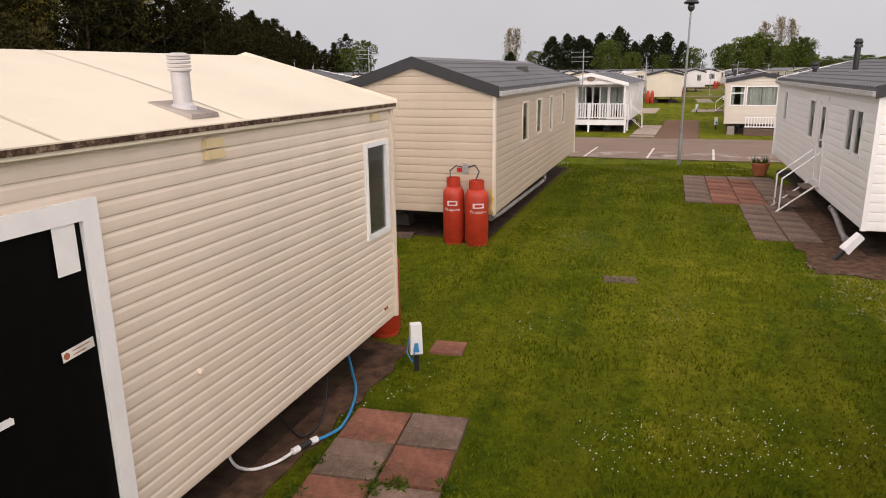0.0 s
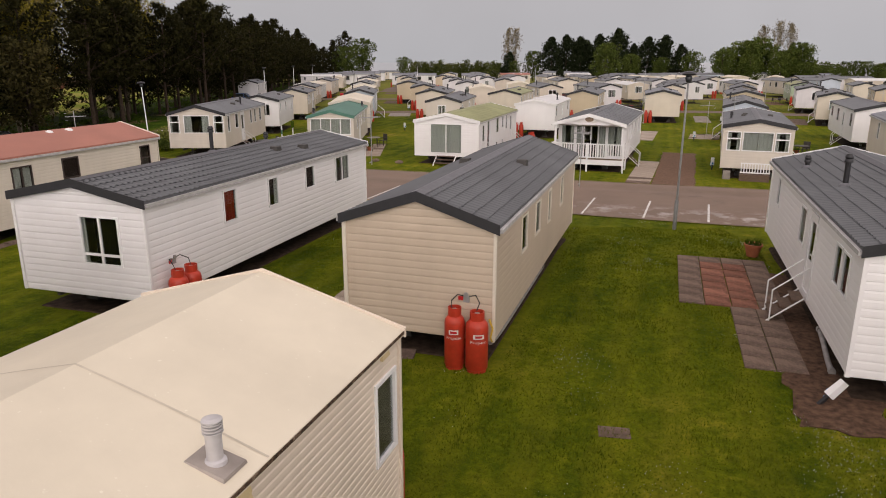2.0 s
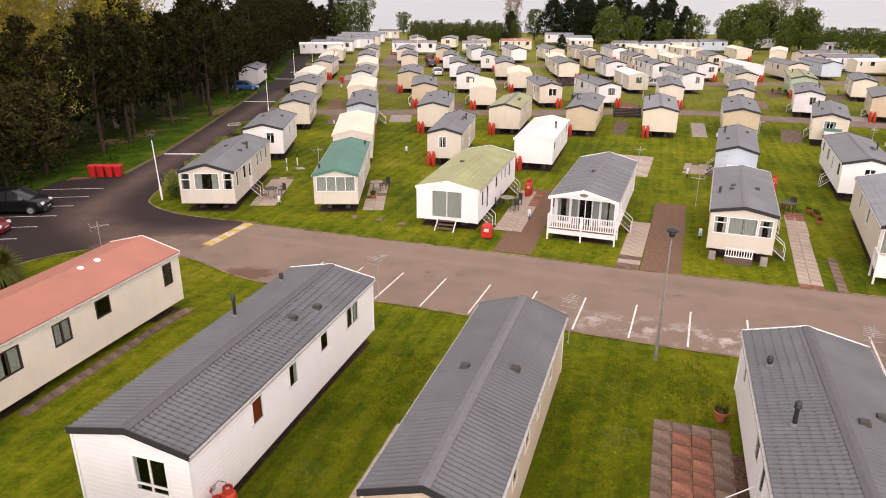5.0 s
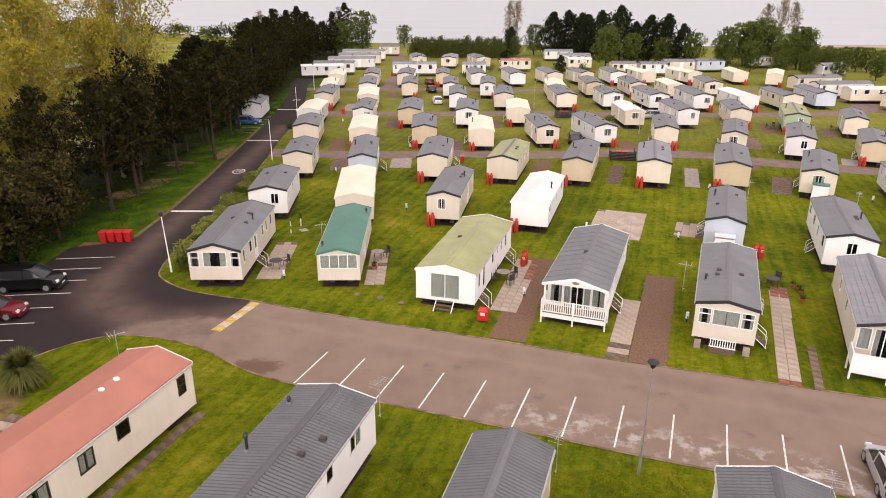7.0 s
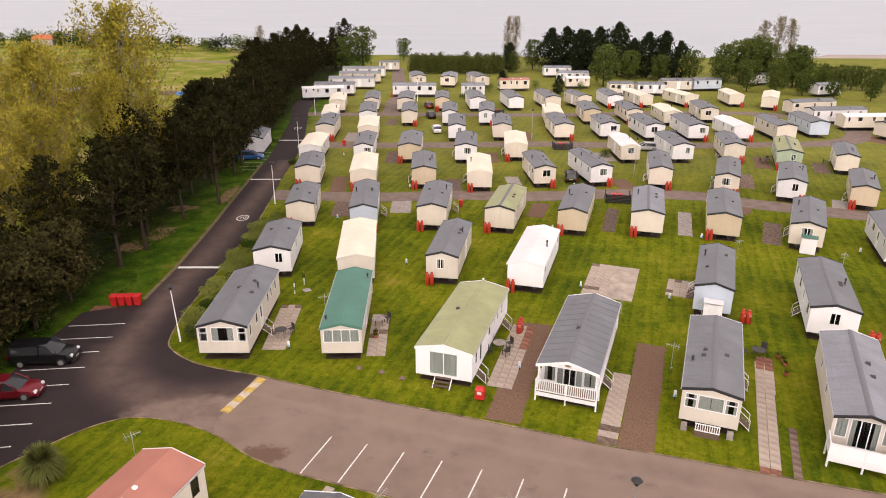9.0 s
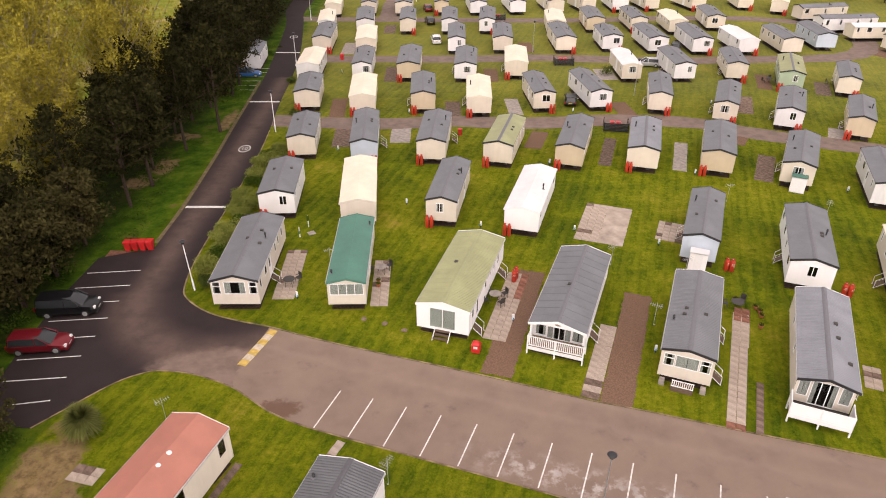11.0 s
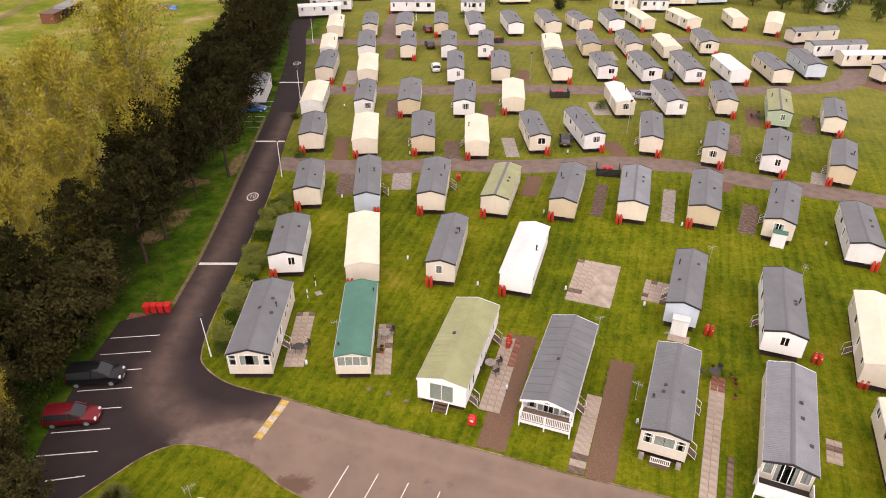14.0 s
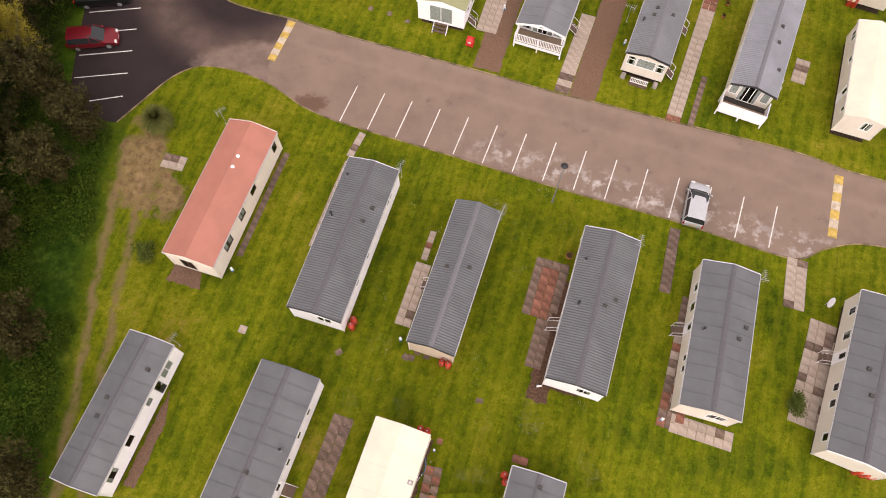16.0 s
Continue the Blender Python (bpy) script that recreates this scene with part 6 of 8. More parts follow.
def mottled_seal():
    """Flaking edge strip: cream paint, rust and black dirt in short ragged patches."""
    n = Nodes("flaking_roof_edge")
    v = n.noise(11, 7, 0.8)
    col = n.ramp(v, [(0.42, (0.028, 0.019, 0.014)), (0.52, (0.085, 0.048, 0.030)), (0.60, (0.22, 0.16, 0.115)), (0.72, (0.48, 0.42, 0.34))])
    n.bump(v, 0.6, 0.01)
    return n.done(col, 0.8, spec=0.2)


solid("roof_edge_seal", Shape().box(1.9055, 1.914, -5.40, 5.40, 3.188, 3.222), mottled_seal(), "flaking rusty seal along the cream roof edge", "seal", cm, kind="structure")


# ---------------------------------------------------------------- paving
def slab_mesh(w, d, m):
    return Shape().slant(0.007, w - 0.007, 0.007, d - 0.007, 0.0, 0.045, 0.006).mesh("slab", m)


SLABS = {}


def patio(x, y, h, cols, rows, w, d, tone, label, skip=()):
    """Paving of single slabs from its near left corner; tone(i, j) picks the slab's material."""
    t = thing("patio", label, "patio", spin(x, y, h), kind="structure")
    rng = random.Random(int(x * 10 + y))
    for i in range(cols):
        for j in range(rows):
            if (i, j) in skip:
                continue
            m = tone(i, j, rng)
            key = (w, d, m.name)
            if key not in SLABS:
                SLABS[key] = slab_mesh(w, d, m)
            ob = part("slab", SLABS[key], m, t)
            at = t.matrix_world @ Vector((i * w, j * d, 0))
            ob.matrix_basis = pose(i * w, j * d, rng.uniform(-0.017, -0.006) + rise(at.x, at.y) - rise(x, y), rng.uniform(-0.7, 0.7), rng.uniform(-0.7, 0.7), rng.uniform(-0.6, 0.6))
    return t


def mixed(i, j, rng):
    return rng.choice((SLAB_G, SLAB_G, SLAB_R))


def pale(i, j, rng):
    return rng.choice((SLAB_P, SLAB_P, SLAB_P, SLAB_P, SLAB_P, SLAB_P, SLAB_P, SLAB_G))


def greys(i, j, rng):
    return SLAB_G


patio(6.11, 16.06, -18, 4, 7, 0.64, 0.67, lambda i, j, r: SLAB_R if i in (1, 2) and j < 6 else SLAB_G, "red and grey paving slabs beside the white caravan")
patio(6.12, 12.12, -18, 2, 6, 0.60, 0.62, greys, "grey paving slabs along the white caravan")
patio(-3.25, 15.3, -18, 2, 8, 0.6, 0.64, pale, "narrow slab path beside the tan caravan")
patio(-1.41, 3.01, -13, 2, 4, 0.575, 0.60, lambda i, j, r: SLAB_R if (i + j) % 2 else SLAB_G, "worn red and grey slabs by the cream caravan")
patio(-0.19, 6.72, -12, 1, 1, 0.42, 0.40, lambda i, j, r: SLAB_R, "single red slab sunk in the lawn")
patio(2.55, 9.48, -10, 1, 1, 0.55, 0.38, greys, "sunken brown slab in the lawn").location.z -= 0.026
patio(-7.3, 12.83, 30, 1, 1, 0.5, 0.45, greys, "single grey slab in the lawn")
for x, y, h in ((-2.72, 12.72, -35), (-2.28, 12.55, -14), (-1.82, 13.02, -20), (-1.12, 12.62, -6)):
    patio(x, y, h, 1, 1, 0.5, 0.46, mixed if x > -1.5 else greys, "loose worn slab by the tan caravan")
patio(-14.7, 14.7, -18, 1, 1, 0.6, 0.6, pale, "square pale drain cover in the lawn")
patio(15.0, 7.9, -19, 3, 16, 0.62, 0.62, lambda i, j, r: r.choice((SLAB_G, SLAB_G, SLAB_P, SLAB_R)), "grey slab terrace along the cream caravan")
patio(15.85, 7.45, -19, 7, 2, 0.62, 0.66, pale, "pale slabs across the end of the cream caravan")
patio(16.5, 17.7, -17, 1, 9, 0.85, 0.62, greys, "grey slab path from the bays")
patio(25.6, 16.5, -17, 2, 7, 0.78, 0.6, pale, "pale slab path from the bays")
patio(24.2, 8.2, -24, 4, 13, 0.62, 0.62, pale, "wide pale slab terrace by the cream caravan")
patio(-1.35, 20.35, -18, 1, 5, 0.5, 0.5, lambda i, j, r: r.choice((SLAB_R, SLAB_G, SLAB_P)), "single row of slabs in the grass")
patio(-15.45, 20.75, -17.9, 1, 14, 0.5, 0.68, greys, "narrow grey slab strip along the red-roofed caravan")
patio(-19.99, 22.43, -17.9, 1, 13, 0.85, 0.68, greys, "grey concrete slabs behind the red-roofed caravan")
patio(-7.5, 29.6, -24, 1, 4, 0.6, 0.62, pale, "short slab path from the road")
patio(-9.98, 21.5, -18, 1, 12, 0.45, 0.66, pale, "narrow concrete path along the long white caravan")
patio(-14.05, 47.6, 1, 3, 13, 0.62, 0.62, pale, "pale slab terrace beside a caravan")
patio(-5.7, 46.6, 1, 2, 10, 0.75, 0.72, pale, "pale slab terrace beside the green-roofed caravan")
patio(3.4, 42.4, -17, 3, 15, 0.62, 0.66, lambda i, j, r: SLAB_R if i == 2 and j > 8 else SLAB_P, "pale and red slab terrace beside a caravan")
patio(9.9, 35.9, -20.5, 1, 13, 1.3, 0.68, pale, "pale slab path up to the veranda")
patio(19.0, 32.9, -22, 2, 21, 0.62, 0.66, lambda i, j, r: SLAB_R if j < 1 else SLAB_P, "long pale and red slab path beside a caravan")
patio(22.6, 41.6, -22, 2, 8, 0.62, 0.66, lambda i, j, r: SLAB_R if j > 4 else SLAB_P, "red and pale slab terrace with pots")
patio(20.8, 32.4, -22, 1, 8, 0.5, 0.66, greys, "narrow grey slab path through grass")
patio(30.3, 36.8, -24, 2, 4, 0.6, 0.65, pale, "pale slab landing beside a caravan")
patio(21.0, 57.8, -22, 4, 6, 0.62, 0.66, pale, "square of pale slabs on the grass")
patio(-9.2, 3.3, -19, 2, 9, 0.75, 0.65, greys, "grey slab path along the white caravan")
patio(4.9, 5.5, -18, 2, 1, 0.55, 0.55, lambda i, j, r: SLAB_R, "two red slabs in the grass")
patio(-22.6, 28.7, -15, 3, 2, 0.65, 0.65, pale, "few pale slabs laid on bare earth")


def slab_of(name, cx, cy, h, w, d, m, label):
    s = Shape()
    rng = random.Random(int(cx * 7 + cy))
    jag = 0.08 if m in (GRAVEL, SOIL) else 0.03
    pts = []
    for (ax, ay), (bx, by) in (((-w, -d), (w, -d)), ((w, -d), (w, d)), ((w, d), (-w, d)), ((-w, d), (-w, -d))):
        k = max(2, int(max(abs(bx - ax), abs(by - ay)) / 0.5))
        for i in range(k):
            pts.append(((ax + (bx - ax) * i / k) / 2 + rng.uniform(-jag, jag), (ay + (by - ay) * i / k) / 2 + rng.uniform(-jag, jag)))
    s.face(*[(x, y, 0.02) for x, y in pts])
    for p, q in zip(pts, pts[1:] + pts[:1]):
        s.face((*p, 0.02), (*p, 0.0), (*q, 0.0), (*q, 0.02))
    return solid(name, s, m, label, name.replace("_", " "), spin(cx, cy, h), kind="structure")


patio(13.1, 57.85, -20, 3, 11, 0.75, 0.74, pale, "pale slabs of an empty caravan base")
slab_of("concrete_base", 17.76, 60.49, -20, 2.45, 8.1, STAINED, "empty pale concrete base with puddle stains")
slab_of("gravel_drive", 6.3, 45.0, -17, 2.3, 14.5, GRAVEL, "reddish gravel drive beside a caravan")
slab_of("gravel_drive", 14.6, 41.6, -20, 2.2, 14.2, GRAVEL, "reddish gravel drive beside the veranda")
slab_of("earth_patch", -18.3, 18.9, -18, 4.2, 1.5, GRAVEL, "reddish slabs at the end of the caravan")
slab_of("earth_patch", -19.45, 8.3, -19, 0.8, 9.0, GRAVEL, "reddish strip beside the white caravan")
slab_of("earth_patch", -1.78, 4.7, -19, 1.2, 5.2, SOIL, "bare earth beside the cream caravan")
slab_of("earth_patch", 8.35, 10.85, -18, 3.2, 1.15, SOIL, "bare trodden earth at the end of the white caravan").location.z -= 0.007
slab_of("earth_patch", 8.25, 14.0, -18, 1.5, 9.4, SOIL, "bare earth under the edge of the white caravan")
slab_of("concrete_pad", -29.9, 54.9, 0, 2.0, 1.3, SLAB_R, "worn reddish concrete pad by the bins")
for i, (x, y, h, w, d) in enumerate(((-12.5, 84.3, 2, 2.4, 7), (-5.0, 85.0, 0, 2.6, 5.5), (12.6, 83.3, -17, 2.2, 6), (21.0, 79.5, -17, 1.5, 9), (29.6, 78.0, -18, 1.6, 9), (38.0, 84, -30, 4, 4), (38.6, 74.5, -25, 2.0, 8), (46.0, 82.5, -27, 2.5, 4), (-14.5, 95.5, 3, 2.2, 8), (2.0, 95, 0, 2.2, 6.5), (10.8, 96, 2, 2.0, 7), (26.5, 95.0, 5, 2.5, 6), (44.8, 97, -20, 2.2, 8), (52.5, 85.0, -27, 2.4, 5), (8.5, 111.5, -2, 2.3, 7), (-7.8, 112, 0, 2.2, 8), (27.4, 112, 0, 3.0, 6), (52, 108, -18, 2.2, 8), (59.8, 104.5, -22, 2.2, 7), (-16.6, 128, 0, 2.4, 8), (16.2, 129, 0, 2.4, 7), (-10, 143, 0, 2.3, 7), (35.5, 142, 0, 2.4, 6))):
    slab_of("hard_standing", x, y, h, w, d, (SLAB_G, CONCRETE, GRAVEL)[i % 3], "gravel and concrete strip beside a caravan")


# ---------------------------------------------------------------- cars, bins, lamps and small things
def car_paint(name, c, metal=0.3):
    n = Nodes(name)
    n.b.inputs["Coat Weight"].default_value = 0.3
    n.b.inputs["Coat Roughness"].default_value = 0.05
    col = n.ramp(n.noise(2.0, 3), [(0.3, scaled(c, 0.9)), (0.7, c)])
    return n.done(col, 0.35, metal, 0.3)


C_BLACK = car_paint("black_car_paint", (0.006, 0.006, 0.007), 0.0)
C_RED = car_paint("dark_red_car_paint", (0.17, 0.008, 0.014))
C_WHITE = car_paint("white_car_paint", (0.72, 0.72, 0.74), 0.0)
C_SILVER = car_paint("silver_car_paint", (0.48, 0.49, 0.51), 0.4)
C_BLUE = car_paint("blue_car_paint", (0.03, 0.12, 0.33))
LAMPGLASS = plain("clear_lamp_lens", (0.75, 0.75, 0.74), 0.15)
REDLAMP = plain("red_lamp_lens", (0.35, 0.01, 0.01), 0.2)
TINTED = plain("tinted_car_glass", (0.025, 0.028, 0.03), 0.08, var=0.05)


def car(x, y, h, paint_m, length, width, height, label, nose=0.24, tall=False):
    """A parked car; its front looks along its own +y."""
    t = thing("car", label, "car", spin(x, y, h, 0.03))
    w, L = width / 2, length
    f, b = L / 2, -L / 2
    belt = height * 0.60
    hood = belt - 0.08
    low = 0.2
    body = [(b, low + 0.15, belt - 0.12, w * 0.86), (b + 0.10, low, belt, w * 0.94), (b + 0.6, low, belt + 0.02, w), (0.0, low, belt, w), (f - L * nose - 0.1, low, belt - 0.02, w), (f - L * nose * 0.45, low, hood - 0.02, w * 0.97), (f - 0.2, low, hood - 0.14, w * 0.9), (f, low + 0.12, hood - 0.3, w * 0.74)]

    def loft(sections, ring):
        s = Shape()
        rows = [[(px, yy, pz) for px, pz in ring(za, zb, hw)] for yy, za, zb, hw in sections]
        for r0, r1 in zip(rows, rows[1:]):
            n = len(r0)
            for i in range(n):
                j = (i + 1) % n
                s.face(r0[i], r0[j], r1[j], r1[i])
        s.face(*reversed(rows[0])).face(*rows[-1])
        return s

    def hull(za, zb, hw):
        m = za + (zb - za) * 0.45
        half = [(0.0, za), (hw * 0.86, za), (hw * 0.97, za + 0.12), (hw, m), (hw * 0.96, zb - 0.05), (hw * 0.84, zb), (0.0, zb + 0.015)]
        return half + [(-p, q) for p, q in reversed(half[1:-1])]

    part("body", loft(body, hull), paint_m, t, smooth=True)
    roof_f, roof_b = f - L * nose - 0.85, b + (0.25 if tall else 0.45)
    top = height

    def cab(za, zb, hw):
        half = [(0.0, za), (hw, za), (hw * 0.98, za + (zb - za) * 0.2), (hw * 0.82, zb - 0.04), (hw * 0.66, zb), (0.0, zb + 0.015)]
        return half + [(-p, q) for p, q in reversed(half[1:-1])]

    part("glasshouse", loft([(b + 0.12, belt - 0.03, belt - 0.01, w * 0.90), (roof_b, belt - 0.03, top - 0.07, w * 0.93), (roof_f, belt - 0.03, top - 0.05, w * 0.95), (f - L * nose, belt - 0.05, belt - 0.02, w * 0.9)], cab), TINTED, t, "dark tinted car windows", smooth=True)
    s = Shape()
    for i in range(6):
        a, c = roof_b + (roof_f - roof_b) * i / 6, roof_b + (roof_f - roof_b) * (i + 1) / 6
        bow = lambda q: top - 0.045 + 0.02 * math.sin(math.pi * (q - roof_b) / (roof_f - roof_b))
        for x0, x1 in ((-0.8, -0.4), (-0.4, 0), (0, 0.4), (0.4, 0.8)):
            dip = lambda p: -0.05 if abs(p) > 0.7 else 0.012
            s.face((x0 * w, a, bow(a) + dip(x0)), (x1 * w, a, bow(a) + dip(x1)), (x1 * w, c, bow(c) + dip(x1)), (x0 * w, c, bow(c) + dip(x0)))
    part("roof_panel", s, paint_m, t, smooth=True)
    for sx in (-1, 1):
        for yy in (roof_f + 0.02, 0.0, roof_b + 0.1):
            slope = 0.75 if yy == roof_f + 0.02 else (-0.1 if yy else 0.0)
            part("pillar", Shape().tube([(sx * w * 0.955, yy + slope, belt - 0.02), (sx * w * 0.82, yy, top - 0.07)], 0.035, 0.035, 6), paint_m, t)
        part("mirror", Shape().slant(sx * w * 1.0 - 0.0 if sx > 0 else -w - 0.16, w + 0.16 if sx > 0 else -w, roof_f + 0.55, roof_f + 0.67, belt - 0.02, belt + 0.1, 0.02), paint_m, t)
        part("headlight", Shape().slant(sx * w * 0.66 - 0.16, sx * w * 0.66 + 0.16, f - 0.3, f - 0.04, hood - 0.3, hood - 0.14, 0.03), LAMPGLASS, t)
        part("tail_light", Shape().slant(sx * w * 0.84 - 0.06, sx * w * 0.84 + 0.06, b - 0.01, b + 0.12, belt - 0.32, belt - 0.02, 0.02), REDLAMP, t)
        for yy in (f - L * 0.19, b + L * 0.19):
            m = pose(sx * (w - 0.1), yy, 0.31, 0, 90, 0)
            wheel = part("wheel", Shape().lathe([(0.2, -0.1), (0.29, -0.1), (0.315, -0.07), (0.315, 0.07), (0.29, 0.1), (0.2, 0.1)], 20, m), RUBBER, t, smooth=True)
            part("rim", Shape().lathe([(0.205, -0.105), (0.205, 0.105)], 14, m), STEEL, wheel)
    part("front_plate", Shape().box(-0.26, 0.26, f - 0.0, f + 0.012, 0.36, 0.47), LINE, t)
    part("rear_plate", Shape().box(-0.26, 0.26, b - 0.012, b, 0.55, 0.66), YELLOW, t)
    part("bumper", Shape().slant(-w * 0.8, w * 0.8, f - 0.12, f + 0.03, 0.22, 0.42, 0.02), RUBBER if paint_m is C_BLACK else paint_m, t)
    return t


car(-30.1, 45.85, -84, C_BLACK, 4.7, 1.85, 1.75, "black people carrier parked in the car park", 0.2, True)
car(-30.1, 41.15, -84, C_RED, 4.3, 1.75, 1.48, "dark red estate car parked in the car park", 0.24, True)
car(20.25, 24.75, -18, C_SILVER, 3.95, 1.7, 1.46, "silver hatchback parked in a bay beside the lawn", 0.22, True)
car(-0.6, 132.5, 5, C_WHITE, 3.9, 1.7, 1.46, "white hatchback parked between caravans", 0.22, True)
car(19.3, 97.6, -10, C_BLACK, 4.2, 1.75, 1.45, "black car parked beside a white caravan")
car(35.6, 116.9, 80, C_SILVER, 4.3, 1.75, 1.45, "silver car parked beside a caravan")
car(-2.0, 148.0, 10, C_BLACK, 4.2, 1.75, 1.45, "black car parked by the far lane")
car(-2.6, 160.5, 10, C_RED, 4.0, 1.75, 1.45, "red car parked by the far lane")
car(-31.0, 110.5, -85, C_BLUE, 4.0, 1.7, 1.45, "blue hatchback parked beneath the pines")
car(43.6, 127.5, -20, C_BLACK, 4.2, 1.75, 1.45, "black car parked between white caravans")
car(17.5, 172, 40, C_SILVER, 4.2, 1.75, 1.45, "silver car beside the far caravans")


def make_bin():
    t = thing("wheelie_bin", "red plastic wheeled bin with a closed lid", "bin", group="red wheeled bins")
    s = Shape()
    i = len(s.v)
    for z, q in ((0.06, 0.22), (0.95, 0.30)):
        s.v.extend([(-q, -q, z), (q, -q, z), (q, q + 0.02, z), (-q, q + 0.02, z)])
    s.f.extend([(0, 3, 2, 1), (4, 5, 6, 7), (0, 1, 5, 4), (1, 2, 6, 5), (2, 3, 7, 6), (3, 0, 4, 7)])
    part("tub", s, REDP, t)
    part("lid", Shape().slant(-0.33, 0.33, -0.34, 0.36, 0.96, 1.06, 0.05), REDP, t)
    for sx in (-0.24, 0.24):
        part("wheel", Shape().lathe([(0.1, -0.03), (0.1, 0.03)], 12, pose(sx, 0.22, 0.1, 0, 90, 0)), RUBBER, t)
    return t


BIN = make_bin()
BIN.matrix_world = pose(-29.15, 55.6, 0)
for k in (1, 2, 3):
    copy_thing(BIN, pose(-29.15 + 0.68 * k, 55.6 + 0.05 * k, 0))
copy_thing(BIN, pose(2.75, 84.9, 0) @ Matrix.Scale(0.85, 4))
copy_thing(BIN, pose(-17.0, 120.4, 0))


def letter_bin(x, y, h):
    t = thing("dog_waste_bin", "small red box bin with a white panel on grass", "bin", spin(x, y, h))
    part("box", Shape().slant(-0.33, 0.33, -0.28, 0.28, 0.12, 0.8, 0.02), REDP, t)
    part("hood", Shape().slant(-0.33, 0.33, -0.28, 0.28, 0.8, 0.98, 0.13), REDP, t)
    part("stand", Shape().box(-0.1, 0.1, -0.1, 0.1, 0, 0.12), DARKMETAL, t)
    part("panel", Shape().box(-0.16, 0.16, -0.283, -0.278, 0.5, 0.72), LINE, t, "white panel with blue bars")
    return t


letter_bin(2.85, 40.7, -17)


def bin_store(x, y, h):
    t = thing("bin_store", "black slatted three-sided bin store with red bins", "bin store", spin(x, y, h))
    for (x0, x1, y0, y1) in ((-1.6, 1.6, -1.0, -0.94), (-1.6, -1.54, -0.94, 1.0), (1.54, 1.6, -0.94, 1.0)):
        for k in range(6):
            part("slat", Shape().box(x0, x1, y0, y1, 0.08 + 0.19 * k, 0.24 + 0.19 * k), BLACKPLASTIC, t)
    for px, py in ((-1.57, -0.97), (1.57, -0.97), (-1.57, 1.0), (1.57, 1.0)):
        part("post", Shape().box(px - 0.06, px + 0.06, py - 0.06, py + 0.06, 0, 1.3), BLACKPLASTIC, t)
    for k in (-0.5, 0.3):
        copy_thing(BIN, spin(x, y, h) @ pose(k, 0.2, 0))
    return t


bin_store(23.6, 87.0, -10)
bin_store(21.4, 117.9, 0)
bin_store(12.5, 152.0, 0)


def lamp_post(x, y, height, m, label, lean=0.0):
    t = thing("street_lamp", label, "lamp", pose(x, y, rise(x, y), 0, lean, 0), group="site lamps")
    part("base", Shape().lathe([(0.075, 0), (0.075, 1.1), (0.05, 1.2)], 12), m, t, smooth=True)
    part("pole", Shape().tube([(0, 0, 1.15), (0, 0, height - 0.35)], 0.045, 0.032, 10), m, t, smooth=True)
    head = part("lamp_head", Shape().lathe([(0.05, height - 0.12), (0.24, height - 0.1), (0.27, height - 0.05), (0.2, height + 0.02), (0.06, height + 0.05)], 18), BLACKPLASTIC, t, smooth=True)
    part("globe", Shape().lathe([(0.05, height - 0.36), (0.11, height - 0.3), (0.13, height - 0.2), (0.1, height - 0.11)], 16), TINTED, head, smooth=True)
    return t


lamp_post(9.05, 25.25, 5.92, POLE, "grey steel lamp post with a dark globe head", 0.3)
lamp_post(-20.95, 49.0, 4.9, UPVC, "white lamp post with a dark globe head", -2.0)
lamp_post(-21.6, 86.0, 5.6, UPVC, "white lamp post with a dark globe head")
lamp_post(-24.3, 116.5, 5.6, UPVC, "white lamp post with a dark globe head")
lamp_post(-27.4, 151.0, 5.6, UPVC, "white lamp post with a dark globe head")
lamp_post(-5.5, 170.0, 5.6, UPVC, "white lamp post with a dark globe head")
lamp_post(17.0, 125.5, 5.6, STEEL, "grey steel lamp post with a dark globe head")
lamp_post(29.5, 101.0, 5.6, STEEL, "grey steel lamp post with a dark globe head")


def make_aerial():
    t = thing("tv_aerial", "thin metal television aerial on a short mast", "aerial", group="television aerials")
    part("mast", Shape().tube([(0, 0, 2.2), (0, 0, 4.3)], 0.018, 0.018, 6), STEEL, t)
    part("bracket", Shape().box(-0.12, 0.02, -0.02, 0.02, 2.3, 2.34), STEEL, t)
    part("boom", Shape().tube([(-0.35, 0, 4.05), (0.5, 0, 4.05)], 0.012, 0.012, 6), STEEL, t)
    for i in range(6):
        w = 0.32 - 0.025 * i
        part("element", Shape().tube([(-0.3 + 0.15 * i, -w, 4.05), (-0.3 + 0.15 * i, w, 4.05)], 0.007, 0.007, 5), STEEL, t)
    for z in (3.9, 4.2):
        part("element", Shape().tube([(-0.35, -0.3, z), (-0.35, 0.3, z)], 0.007, 0.007, 5), STEEL, t)
    return t


AERIAL = make_aerial()
AERIAL.matrix_world = spin(-2.76, 26.3, 60)
for x, y, r in ((4.75, 22.75, 60), (14.5, 20.25, 70), (22.85, 17.5, 80), (-18.0, 13.25, 60), (-16.9, 31.4, 40), (14.8, 50.0, 30), (29.1, 62.0, 20), (37.3, 58.3, 60), (20.5, 48.0, 200), (16.2, 41.5, 150), (-9.15, 49.5, 200)):
    copy_thing(AERIAL, spin(x, y, r, -0.3))


